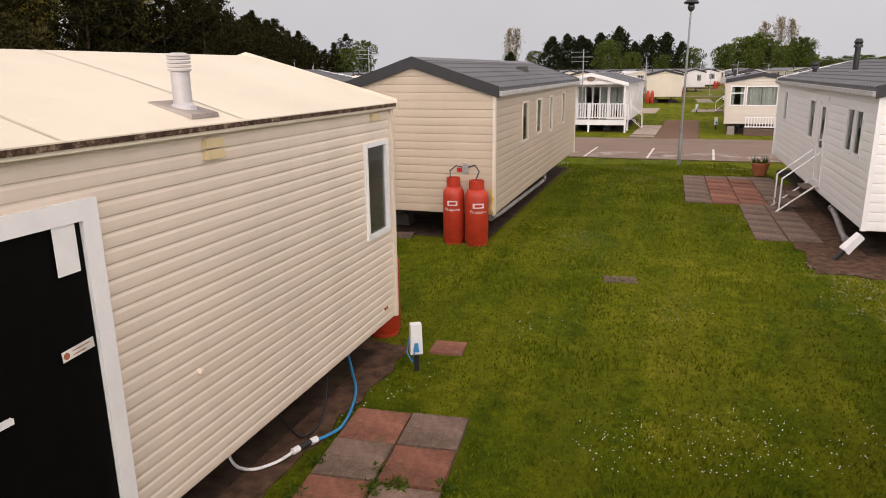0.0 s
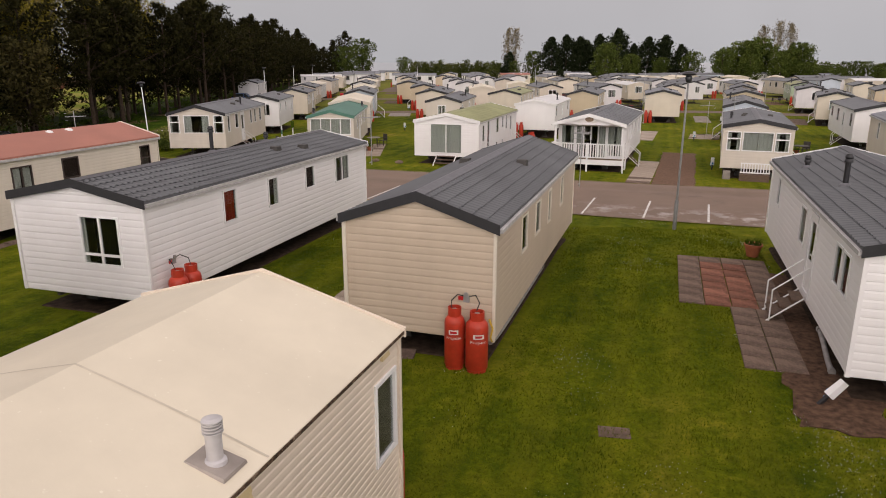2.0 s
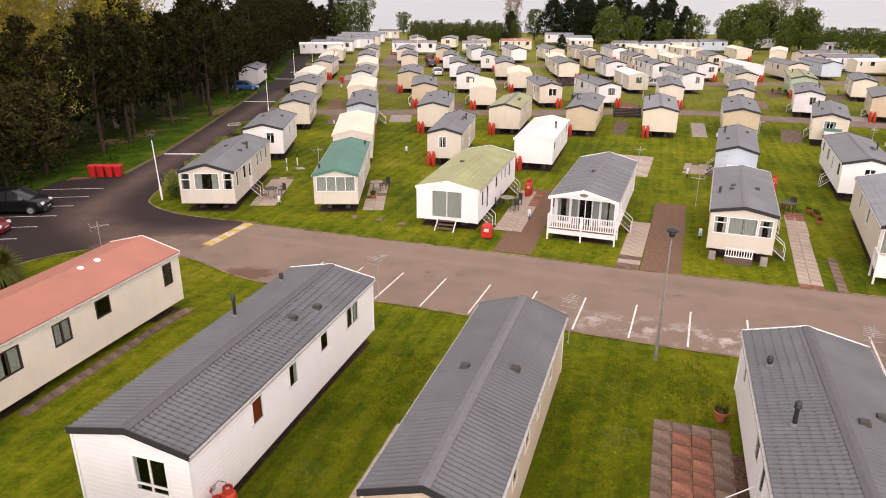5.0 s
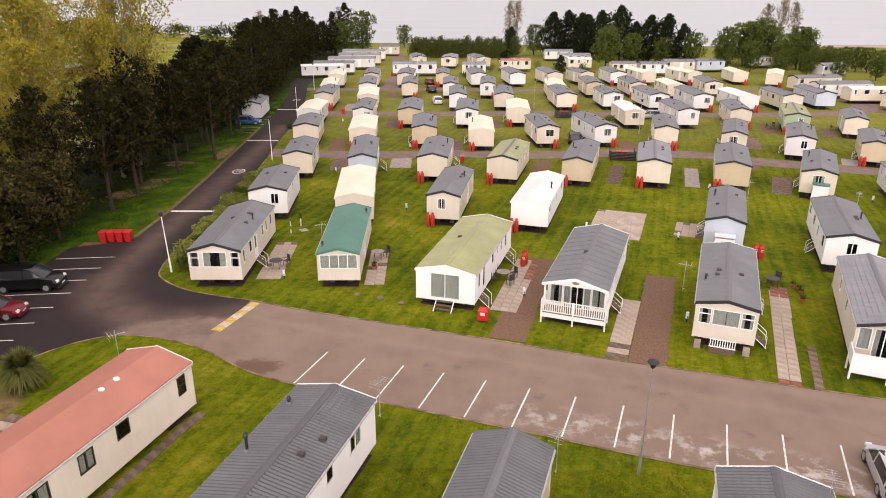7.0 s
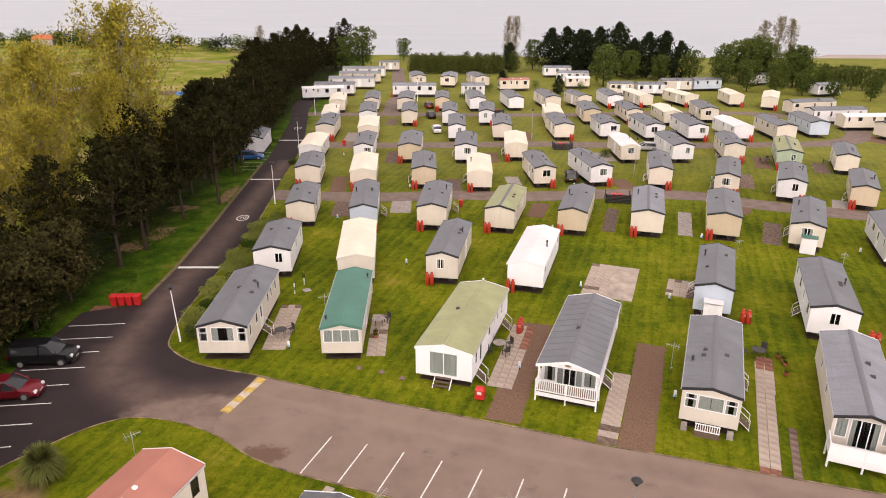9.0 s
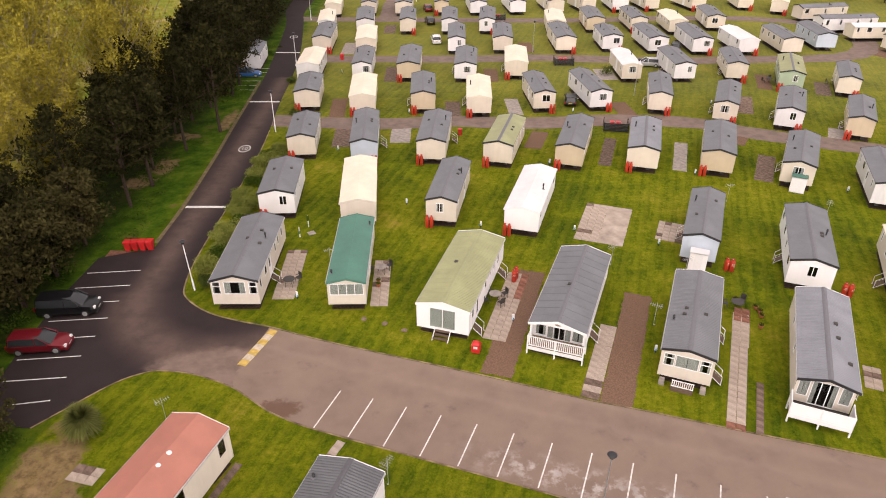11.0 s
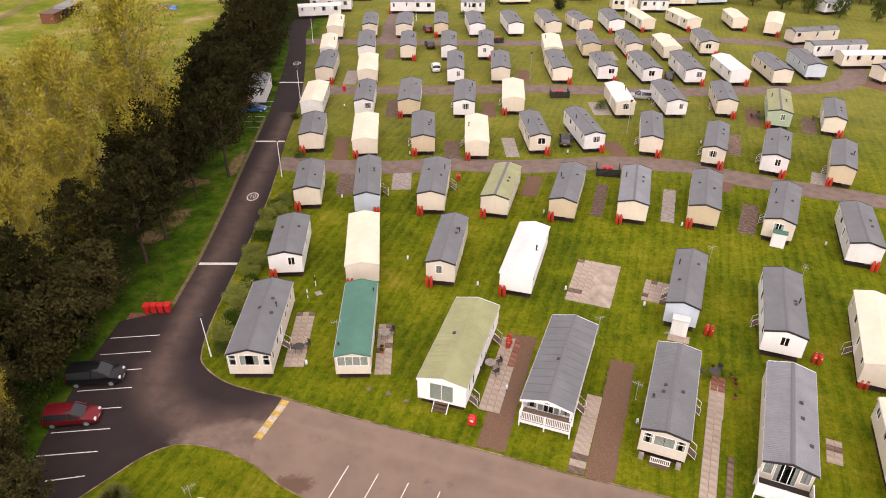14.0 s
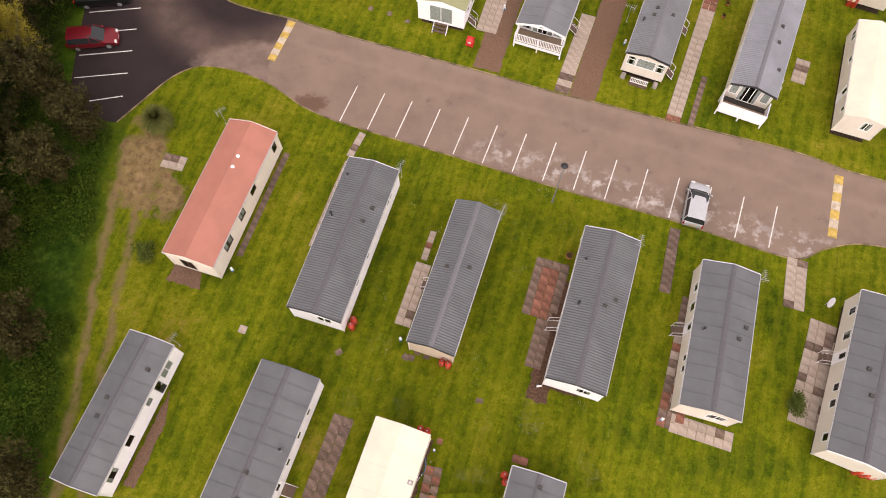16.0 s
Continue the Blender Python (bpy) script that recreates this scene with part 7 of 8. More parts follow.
def service_post(x, y, h, tilt=0.0, scale=1.0, lean=0.0):
    t = thing("service_post", "white electric hook-up box with a blue plug", "hook-up box", pose(x, y, rise(x, y), tilt, lean, h) @ Matrix.Scale(scale, 4), group="electric hook-ups")
    part("post", Shape().box(-0.035, 0.035, -0.035, 0.035, 0, 0.3), BLACKPLASTIC, t)
    part("box", Shape().slant(-0.09, 0.09, -0.08, 0.08, 0.28, 0.72, 0.012), UPVC, t)
    part("socket", Shape().slant(-0.05, 0.03, -0.14, -0.08, 0.34, 0.46, 0.015), BLUEHOSE, t, "blue plug and socket")
    part("cable", Shape().tube([(-0.04, -0.12, 0.34), (-0.08, -0.15, 0.2), (-0.14, -0.05, 0.32), (-0.1, 0.0, 0.5)], 0.01, 0.01, 6), BLUEHOSE, t)
    return t


service_post(-0.31, 6.27, 10, 0, 0.78)
service_post(6.80, 10.58, 195, -12, 0.85, -40)
service_post(-2.74, 14.0, 20)
for x, y in ((-15.5, 19.45), (-11.7, 12.0), (-11.9, 47.7), (-3.4, 65.0), (13.4, 59.2), (21.0, 56.5), (31.3, 50.5), (6.0, 44.5), (16.4, 40.6), (4.2, 60.0), (-12.5, 79.5), (-4.2, 93.0), (13.2, 75.5), (29.6, 72.5), (45, 68), (22.7, 110), (-16.0, 112), (52.5, 98.5), (39.8, 97), (15.4, 8.2), (19.0, 93.5)):
    service_post(x, y, random.uniform(-40, 40))

# water hose by the cream caravan
t = thing("water_hose", "blue and white water hose lying on slabs", "hose", pose(0, 0, 0.3))
part("blue_length", Shape().tube([tuple(p) for p in smooth_line([(-1.25, 6.85, 0.50), (-1.15, 6.5, 0.32), (-1.02, 6.1, 0.10), (-0.92, 5.62, 0.05), (-0.95, 5.0, 0.05), (-1.08, 4.76, 0.05), (-1.2, 4.65, 0.06)], 6)], 0.015), BLUEHOSE, t)
part("connector", Shape().tube([(-1.17, 4.68, 0.06), (-1.21, 4.64, 0.06), (-1.29, 4.53, 0.06)], 0.026), RUBBER, t)
for u, v in ((-1.16, 4.69), (-1.29, 4.53)):
    part("collar", Shape().tube([(u, v, 0.06), (u - 0.045, v - 0.055, 0.06)], 0.031), UPVC, t, "white hose collar")
part("white_length", Shape().tube([tuple(p) for p in smooth_line([(-1.32, 4.49, 0.06), (-1.45, 4.32, 0.05), (-1.66, 4.22, 0.05), (-1.85, 4.36, 0.08), (-1.95, 4.6, 0.4)], 6)], 0.014), UPVC, t)
part("cable", Shape().tube([tuple(p) for p in smooth_line([(-1.75, 5.3, 0.5), (-1.62, 5.1, 0.15), (-1.42, 4.86, 0.05), (-1.28, 4.74, 0.06), (-1.18, 5.1, 0.05), (-1.2, 5.6, 0.3), (-1.25, 5.9, 0.6)], 6)], 0.010), BLACKPLASTIC, t)

# drain pipes
def pipe(points, r, label):
    t = thing("drain_pipe", label, "pipe", pose(0, 0, 0.3))
    part("pipe", Shape().tube([tuple(p) for p in smooth_line(points, 5)], r, r, 10), OLDPIPE, t, smooth=True)
    for p in (points[0], points[-1]):
        part("joint", Shape().lathe([(r * 1.3, -0.06), (r * 1.3, 0.06)], 12, pose(*p, 90, 0, -18)), OLDPIPE, t)


pipe([(0.98, 12.5, 0.44), (1.2, 13.0, 0.43), (2.0, 15.5, 0.36), (2.78, 18.0, 0.28), (2.86, 18.12, 0.36), (2.84, 18.15, 0.6)], 0.05, "grey waste pipe along the tan caravan")
pipe([(8.18, 13.2, 0.40), (7.98, 12.65, 0.30), (7.82, 12.15, 0.13), (7.74, 11.85, 0.06)], 0.055, "grey waste pipe by the white caravan")

# flower pot and pots
def pot(x, y, r, plant=True, m=None):
    t = thing("plant_pot", "round terracotta pot with low plants", "plant pot", spin(x, y, 0, 0.04))
    part("pot", Shape().lathe([(r * 0.65, 0), (r * 0.95, r * 1.25), (r * 1.05, r * 1.27), (r * 1.05, r * 1.5), (r * 0.9, r * 1.5), (r * 0.85, r * 1.3)], 18), m or TERRACOTTA, t, smooth=True)
    part("soil", Shape().lathe([(r * 0.88, r * 1.3), (r * 0.88, r * 1.36)], 14), SOIL, t)
    if plant:
        s = Shape()
        rng = random.Random(int(x * 31))
        for i in range(60):
            a, q, z = rng.uniform(0, 6.28), r * rng.random() ** 0.5, r * 1.36
            dx, dy = rng.uniform(-0.12, 0.12), rng.uniform(-0.12, 0.12)
            px, py = q * math.cos(a), q * math.sin(a)
            s.face((px - 0.015, py, z), (px + 0.015, py, z), (px + dx, py + dy, z + rng.uniform(0.1, 0.3)))
        part("plant", s, IVY, t)


pot(9.95, 20.45, 0.27)
for x, y in ((26.2, 46.2), (26.3, 45.6), (26.2, 45.0), (25.6, 43.6), (24.9, 47.3), (23.6, 47.9), (-5.2, 49.5), (-5.25, 50.1)):
    pot(x, y, 0.2)


def table_set(x, y, h, chairs, m, label):
    t = thing("garden_table", label, "table", spin(x, y, h, 0.045))
    part("top", Shape().lathe([(0.5, 0.7), (0.52, 0.72), (0.5, 0.74)], 24), m, t, smooth=True)
    for k in range(4):
        a = math.pi / 4 + k * math.pi / 2
        part("leg", Shape().tube([(0.35 * math.cos(a), 0.35 * math.sin(a), 0.7), (0.42 * math.cos(a), 0.42 * math.sin(a), 0)], 0.018), DARKMETAL, t)
    for k in range(chairs):
        a = math.pi / 4 + k * 2 * math.pi / max(3, chairs)
        c = thing("garden_chair", "dark metal garden chair with a slung back", "chair", spin(x, y, h, 0.045) @ pose(0.95 * math.cos(a), 0.95 * math.sin(a), 0, 0, 0, math.degrees(a) - 90), group="garden chairs")
        part("seat", Shape().box(-0.22, 0.22, -0.2, 0.22, 0.42, 0.45), DARKMETAL, c)
        part("backrest", Shape().box(-0.22, 0.22, 0.2, 0.23, 0.45, 0.92), DARKMETAL, c)
        for sx in (-0.2, 0.2):
            for sy in (-0.18, 0.2):
                part("leg", Shape().box(sx - 0.015, sx + 0.015, sy - 0.015, sy + 0.015, 0, 0.42), DARKMETAL, c)
            part("arm", Shape().box(sx - 0.02, sx + 0.02, -0.2, 0.22, 0.62, 0.65), DARKMETAL, c)


table_set(4.75, 47.4, -16, 4, CONCRETE, "round grey garden table on a slab terrace")
table_set(-12.9, 49.6, 0, 1, DARKMETAL, "round dark garden table on a slab terrace")
table_set(24.6, 46.2, 0, 2, DARKMETAL, "round dark garden table on a slab terrace")
table_set(62.4, 106.5, 0, 2, CONCRETE, "pale garden table on slabs beside a caravan")
table_set(52.6, 107.6, 20, 3, DARKMETAL, "dark garden table on slabs beside the sage caravan")
table_set(-5.1, 51.6, 0, 2, CONCRETE, "round grey garden table on a slab terrace")


BROWNSTONE = plain("brown_stone", (0.19, 0.14, 0.10), 0.9, var=0.4, scale=4.0, bump=0.5)


def stone(x, y, r):
    s = Shape().lathe([(r * 0.7, 0), (r, r * 0.25), (r * 0.9, r * 0.6), (r * 0.45, r * 0.85), (r * 0.1, r * 0.9)], 9)
    rng = random.Random(int(x * 13))
    s.v = [(p[0] * (1 + 0.25 * math.sin(p[1] * 9 + x)), p[1] * (1 + 0.2 * math.cos(p[0] * 11)), p[2] * (1 + 0.15 * math.sin(p[0] * 17))) for p in s.v]
    solid("boulder", s, BROWNSTONE, "rough brown boulder on the grass verge", "boulder", pose(x, y, -0.03, 0, 0, rng.uniform(0, 180)), group="verge boulders")


for x, y in ((-6.0, 44.8), (-4.3, 44.2), (-2.7, 43.3)):
    stone(x, y, 0.23)
t = thing("marker_post", "green and white marker post by a caravan", "post", pose(-13.0, 60.2, 0))
part("post", Shape().box(-0.05, 0.05, -0.05, 0.05, 0, 1.3), LINE, t)
part("plate", Shape().box(-0.14, 0.14, -0.06, -0.05, 0.7, 1.3), IVY, t)
t = thing("satellite_dish", "white satellite dish on a short pole beside a terrace", "dish", spin(28.8, 16.6, 30))
part("pole", Shape().tube([(0, 0, 0), (0, 0, 0.7)], 0.03), STEEL, t)
part("dish", Shape().lathe([(0.02, 0), (0.25, 0.04), (0.42, 0.12), (0.42, 0.13), (0.25, 0.06)], 20, pose(0, 0, 0.75, 55)), UPVC, t, smooth=True)
# storage box on the red roof and domed roof lights
for x, y in ((-15.45, 26.6), (-15.15, 27.5)):
    solid("roof_dome", Shape().lathe([(0.17, 0), (0.17, 0.05), (0.13, 0.12), (0.05, 0.15)], 16), UPVC, "white domed vent on the faded red roof", "roof vent", spin(x, y, 0, 3.27), smooth=True)


# ---------------------------------------------------------------- trees and plants
def leaves(rng, centres, spread, count, size, ratio=0.45, flat=0.7):
    """Many small leaf blades scattered in soft clumps."""
    c = np.repeat(np.array(centres), count, axis=0)
    n = len(c)
    s = np.repeat(np.array(spread), count)[:, None]
    p = rng.normal(size=(n, 3))
    p = p / np.linalg.norm(p, axis=1)[:, None] * (rng.random((n, 1)) ** 0.45) * s
    p[:, 2] *= flat
    p += c
    u = (p - c) / s + 0.55 * rng.normal(size=(n, 3)) + np.array((0, 0, 0.25))
    u /= np.linalg.norm(u, axis=1)[:, None]
    w = np.cross(u, np.array((0, 0, 1.0)) + 0.45 * rng.normal(size=(n, 3)))
    w /= np.linalg.norm(w, axis=1)[:, None]
    k = size * rng.uniform(0.6, 1.3, (n, 1))
    q = np.stack([p - u * k * 0.5, p + w * k * ratio * 0.5, p + u * k * 0.5, p - w * k * ratio * 0.5], axis=1).reshape(-1, 3)
    return q


def leaf_mesh(name, q, m):
    me = bpy.data.meshes.new(name)
    n = len(q) // 4
    me.from_pydata(q.tolist(), [], np.arange(n * 4).reshape(n, 4).tolist())
    me.materials.append(m)
    return me


def tree(name, label, seed, height, bare, radius, clumps, count, size, leaf_m, bark_m, shape="pine", trunk=0.22, flat=0.6, spread=0.9):
    """Trunk, limbs and a crown of leaf clumps on the limbs; returned as a thing at the origin."""
    rng, r2 = np.random.default_rng(seed), random.Random(seed)
    t = thing(name, label, "tree")
    bend = [(0.25 * math.sin(seed + z * 0.5) * z / height * 1.5, 0.25 * math.cos(seed * 2 + z * 0.4) * z / height * 1.5, z) for z in np.linspace(0, height * 0.93, 8)]
    part("trunk", Shape().tube(bend, trunk, trunk * 0.2, 9), bark_m, t, smooth=True)
    centres, spreads = [], []
    limbs = Shape()
    for i in range(clumps):
        f = bare + (1 - bare) * (i + 0.5) / clumps
        z = height * f * 0.95
        a = i * 2.4 + r2.uniform(-0.5, 0.5)
        g = (f - bare) / (1 - bare)
        if shape == "pine":
            reach = radius * (0.45 + 0.75 * math.sin(math.pi * min(1.0, 0.25 + 0.75 * g))) * r2.uniform(0.45, 1.0) * (1.0 if g < 0.85 else 0.4)
            lift = reach * 0.25
        elif shape == "cone":
            reach = radius * (1.05 - g) * r2.uniform(0.6, 1.0)
            lift = -0.1 * reach
        elif shape == "tall":
            reach = radius * math.sin(math.pi * (0.15 + 0.8 * g)) * r2.uniform(0.3, 1.0)
            lift = reach * 1.15
        else:
            reach = radius * math.sqrt(max(0.05, 1 - (2 * g - 0.9) ** 2 * 0.8)) * r2.uniform(0.4, 1.0)
            lift = reach * 0.3
        k = min(7, int(f * 0.95 / 0.93 * 7))
        x0, y0 = bend[k][0], bend[k][1]
        tip = (x0 + reach * math.cos(a), y0 + reach * math.sin(a), min(height, z + lift))
        root = (x0, y0, max(0.5, z - reach * 0.25))
        if reach > 0.5 and i % 2 == 0 or shape == "tall":
            mid = tuple((p + q) / 2 + r2.uniform(-0.15, 0.15) for p, q in zip(root, tip))
            limbs.tube([root, mid, tip], trunk * 0.28 * (1.15 - g), 0.02, 5)
        centres.append(tip)
        spreads.append(spread * r2.uniform(0.7, 1.3) * (1.0 if g < 0.9 else 0.6))
        if shape == "tall":
            for share, wide in ((0.45, 0.55), (0.72, 0.8)):
                centres.append(tuple(p * (1 - share) + q * share + r2.uniform(-0.5, 0.5) for p, q in zip(root, tip)))
                spreads.append(spread * wide)
        elif shape == "pine":
            # tufts set in a ragged plate along the outer limb
            for k in range(3):
                share = r2.uniform(0.35, 1.0)
                side = r2.uniform(-0.4, 0.4) * reach
                centres.append((root[0] + (tip[0] - root[0]) * share - side * math.sin(a), root[1] + (tip[1] - root[1]) * share + side * math.cos(a), root[2] + (tip[2] - root[2]) * share + r2.uniform(-0.15, 0.3)))
                spreads.append(spread * r2.uniform(0.45, 0.8))
        elif shape == "round" and reach > radius * 0.6:
            centres.append(tuple(p * 0.45 + q * 0.55 for p, q in zip(root, tip)))
            spreads.append(spread * 0.8)
    tagged(part("branchwork", limbs, bark_m, t), kind="stuff")
    part("crown", leaf_mesh("crown", leaves(rng, centres, spreads, count, size, flat=flat), leaf_m), leaf_m, t)
    return t


def plant_all(kinds, places, rng):
    """Set out copies of the given trees; the first of each kind is moved to its own first place."""
    used = set()
    for i, (x, y, k, s) in enumerate(places):
        src = kinds[k % len(kinds)]
        m = pose(x, y, -0.05, 0, 0, rng.uniform(0, 360)) @ Matrix.Diagonal((s, s, s * rng.uniform(0.92, 1.08), 1))
        if src.name not in used:
            used.add(src.name)
            src.matrix_world = m
        else:
            c = copy_thing(src, m)
            c.matrix_world = m


rng = random.Random(11)
pines = [tree("pine_tree", "tall dark pine with a bare reddish-brown trunk", 21 + k, 13.0 + k * 0.5, 0.10 + 0.06 * k, 4.1 - 0.25 * k, 50, 27, 0.43, PINE, BARK, "pine", 0.24, 0.6, 1.0) for k in range(4)]
pines.append(tree("pine_tree", "tall dark pine with a long bare trunk beside the lane", 25, 13.5, 0.34, 3.9, 46, 28, 0.42, PINE, BARK, "pine", 0.22, 0.6, 1.0))
places = []
spots = [(-32.4, 64.5), (-28.9, 86.0), (-35.6, 77.3), (-33.9, 90.3), (-31.0, 100.5), (-31.4, 106.3), (-33.6, 126.5), (-34.2, 131.5), (-33.8, 138.0), (-36.0, 143.5), (-36.4, 150.0), (-37.6, 156.5), (-38.6, 164.0), (-32.8, 95.5), (-36.8, 83.5), (-37.7, 88.5), (-36.5, 50.0), (-37.0, 44.5), (-35.4, 60.0), (-40.2, 48.5), (-41.0, 44.0), (-37.2, 37.0), (-39.2, 33.0), (-36.6, 28.5), (-40.5, 38.5), (-31.9, 69.5), (-31.4, 79.8), (-33.4, 74.0), (-34.6, 104.5), (-35.5, 113), (-33.6, 120)]
for x, y in spots:
    places.append((x, y, 4 if 62 < y < 112 and x > -36 else rng.randrange(4), rng.uniform(0.88, 1.08)))
tries = 0
# the belt is some six metres deep beside the lane and widens towards the sea
while len(places) < 108 and tries < 6000:
    tries += 1
    y = rng.uniform(16, 240)
    edge, deep = -35.5, 5.0
    if 58 < y < 95:
        edge, deep = -34.5, 3.6
    elif 95 <= y < 172:
        edge, deep = -32.0 - 0.11 * (y - 110), 6.5
    elif y >= 172:
        edge, deep = -38.5 + (0.3 * (y - 215) if y > 215 else 0), 13.0
    x = rng.uniform(edge - deep, edge)
    if 108 < y < 124 and x > -35.5 or 53 < y < 72 and x < -35.3:
        continue
    if all((x - p[0]) ** 2 + (y - p[1]) ** 2 > 8 for p in places):
        places.append((x, y, rng.randrange(4), rng.uniform(0.62, 1.1)))
plant_all(pines, places, rng)

willows = [tree("willow_tree", "tall willow with yellow-green young leaves", 51 + k, 20 + 2 * k, 0.14, 6.6, 104, 66, 0.33, WILLOW, PALEBARK, "tall", 0.35, 1.2, 1.15) for k in range(3)]
places = [(-37.6, 83.5, 1, 1.13), (-46.0, 82, 2, 0.80), (-42.0, 88, 0, 0.76), (-50, 76, 0, 0.92), (-42.5, 73, 1, 0.90), (-36.9, 77.5, 0, 0.85), (-39.6, 66.5, 2, 0.70), (-40.5, 57.5, 0, 0.74), (-47, 68, 1, 0.72), (-38.3, 62.5, 0, 0.58), (-41.5, 68.5, 1, 0.62), (-37.5, 20, 1, 0.4), (-34.0, 38.5, 2, 0.3)]
plant_all(willows, places, rng)

brown = [tree("shrubby_tree", "rounded olive-brown tree beside the car park", 71 + k, 7.5, 0.15, 2.6, 46, 75, 0.34, leaf_material("olive_brown_leaves", (0.020, 0.021, 0.007), (0.085, 0.070, 0.024)), BARK, "round", 0.18, 0.8, 0.8) for k in range(2)]
plant_all(brown, [(-34.2, 46.5, 0, 1.2), (-33.8, 51.2, 1, 1.2), (-31.8, 35.0, 0, 0.95), (-28.6, 31.6, 1, 0.72), (-30.2, 27.8, 0, 0.85), (-29.6, 14.2, 1, 0.85), (-27.4, 4.4, 0, 0.85), (-33.5, 22, 1, 0.95), (-33.2, 9, 0, 0.95), (-31.5, -1, 1, 0.9), (-33.6, 56.5, 0, 1.15), (-35.5, 30.5, 1, 1.1), (-36.0, 41, 0, 1.0), (-34.0, 16, 0, 1.0)], rng)

broads = [tree("broadleaf_tree", "rounded green broadleaf tree at the park edge", 81 + k, 11, 0.12, 4.2, 56, 44, 0.62, BROAD, BARK, "round", 0.25, 0.85, 1.2) for k in range(3)]
darks = [tree("dark_conifer", "dense dark evergreen at the park edge", 91 + k, 12.6, 0.05, 3.4, 56, 22, 0.70, DARKLEAF, BARK, "pine", 0.25, 0.9, 1.35) for k in range(2)]
places = [(-206, 326, 0, 0.75), (-196, 319, 1, 0.6), (-170, 320, 2, 0.65), (-159, 316, 0, 0.8), (-148, 310, 1, 0.6), (46.0, 196.5, 0, 1.0), (76, 190, 1, 0.8), (82, 186, 2, 0.7), (88, 182, 0, 0.75), (93, 178, 1, 0.6), (99, 174, 2, 0.5), (106, 170, 0, 0.5), (57, 211, 2, 0.8), (65, 208, 0, 0.75), (73, 205, 1, 0.8), (-26, 238, 1, 1.15), (-31, 232, 2, 1.0), (31, 236, 2, 0.85), (24.0, 228, 0, 0.6), (-13.6, 266, 1, 0.72)]
for i in range(26):
    x = 84 + i * 1.9 + rng.uniform(-1, 1)
    places.append((x, 206 - i * 1.25 + rng.uniform(-5, 5), rng.randrange(3), rng.uniform(0.85, 1.15) * (1.0 if i < 9 else 0.5)))
plant_all(broads, places, rng)
places = [(36, 228, 0, 1.1), (40, 225, 1, 1.25), (44, 222, 0, 1.1), (50, 222, 1, 1.15), (55, 218, 0, 1.2), (59, 216, 1, 0.9), (63, 214, 0, 1.0), (67, 212, 1, 1.15), (71, 210, 0, 0.85), (17, 188.2, 1, 0.45), (30.7, 181, 0, 0.4), (22.5, 230, 0, 0.7), (47, 230, 0, 1.1), (61, 224, 1, 0.8)]
plant_all(darks, places, rng)
bare_trees = [tree("bare_tree", "tall thin tree with sparse spring buds", 101 + k, 17, 0.35, 2.2, 34, 16, 0.5, BUDS, PALEBARK, "tall", 0.16, 1.0, 1.1) for k in range(2)]
plant_all(bare_trees, [(22.5, 236, 0, 1.0), (25.0, 237, 1, 0.95), (97, 214, 0, 1.05), (101, 213, 1, 1.0), (104.5, 212, 0, 1.05), (-63, 250, 1, 0.8)], rng)
poplars = [tree("hedge_willow", "upright young willow in a clipped far hedge", 111 + k, 5.8, 0.05, 1.5, 26, 60, 0.36, FARHEDGE, BARK, "round", 0.1, 1.5, 0.8) for k in range(2)]
plant_all(poplars, [(-9.0 + i * 1.05, 225 + 0.9 * math.sin(i * 1.3), i, 1.0 + 0.1 * math.sin(i * 2.3)) for i in range(28)], rng)


def bush(x, y, r, h, m, label, n=900, size=0.14, name="bush"):
    q = np.random.default_rng(int(abs(x * 17 + y * 3)))
    cs = [(q.uniform(-r * 0.6, r * 0.6), q.uniform(-r * 0.6, r * 0.6), h * q.uniform(0.3, 0.75)) for _ in range(9)]
    me = leaf_mesh("foliage", leaves(q, cs, [r * 0.55] * 9, n // 9, size, 0.55, h / r * 0.6), m)
    t = thing(name, label, "bush", pose(x, y, rise(x, y)))
    part("stem", Shape().tube([(0, 0, 0), (0, 0, h * 0.5)], 0.05), BARK, t)
    part("foliage", me, m, t)


for i, (x, y) in enumerate(((-20.3, 51.8), (-19.6, 53.5), (-20.4, 55.0), (-20.0, 56.8), (-20.6, 58.4), (-20.1, 60.2), (-20.7, 62.0), (-20.3, 64.0), (-20.9, 66.0), (-20.7, 70.0), (-20.4, 71.8), (-20.8, 74.5), (-19.9, 76.3), (-20.3, 77.8), (-19.8, 79.0))):
    bush(x, y, 1.40 + 0.2 * math.sin(i * 2.1), 1.25 + 0.25 * math.cos(i * 1.7), (HEDGE, IVY, HEDGE, HEDGE)[i % 4], "clipped garden shrub in a hedge beside the lane", 2600, 0.16)
for x, y, r, h in ((-20.1, 49.6, 0.8, 1.0), (-22.6, 20.9, 1.0, 1.1), (24.7, 9.2, 0.9, 1.1), (-20.2, 92.5, 0.8, 0.9), (27.6, 112.0, 1.3, 1.4), (-23.5, 107.0, 1.0, 1.0), (1.0, 178, 2.0, 2.6), (6, 172, 1.4, 1.8), (13, 184, 1.6, 2.6), (38, 188, 1.2, 2.6), (26, 190, 1.6, 3.0)):
    bush(x, y, r, h, BROAD, "rounded green shrub on the grass", 1300, 0.15)


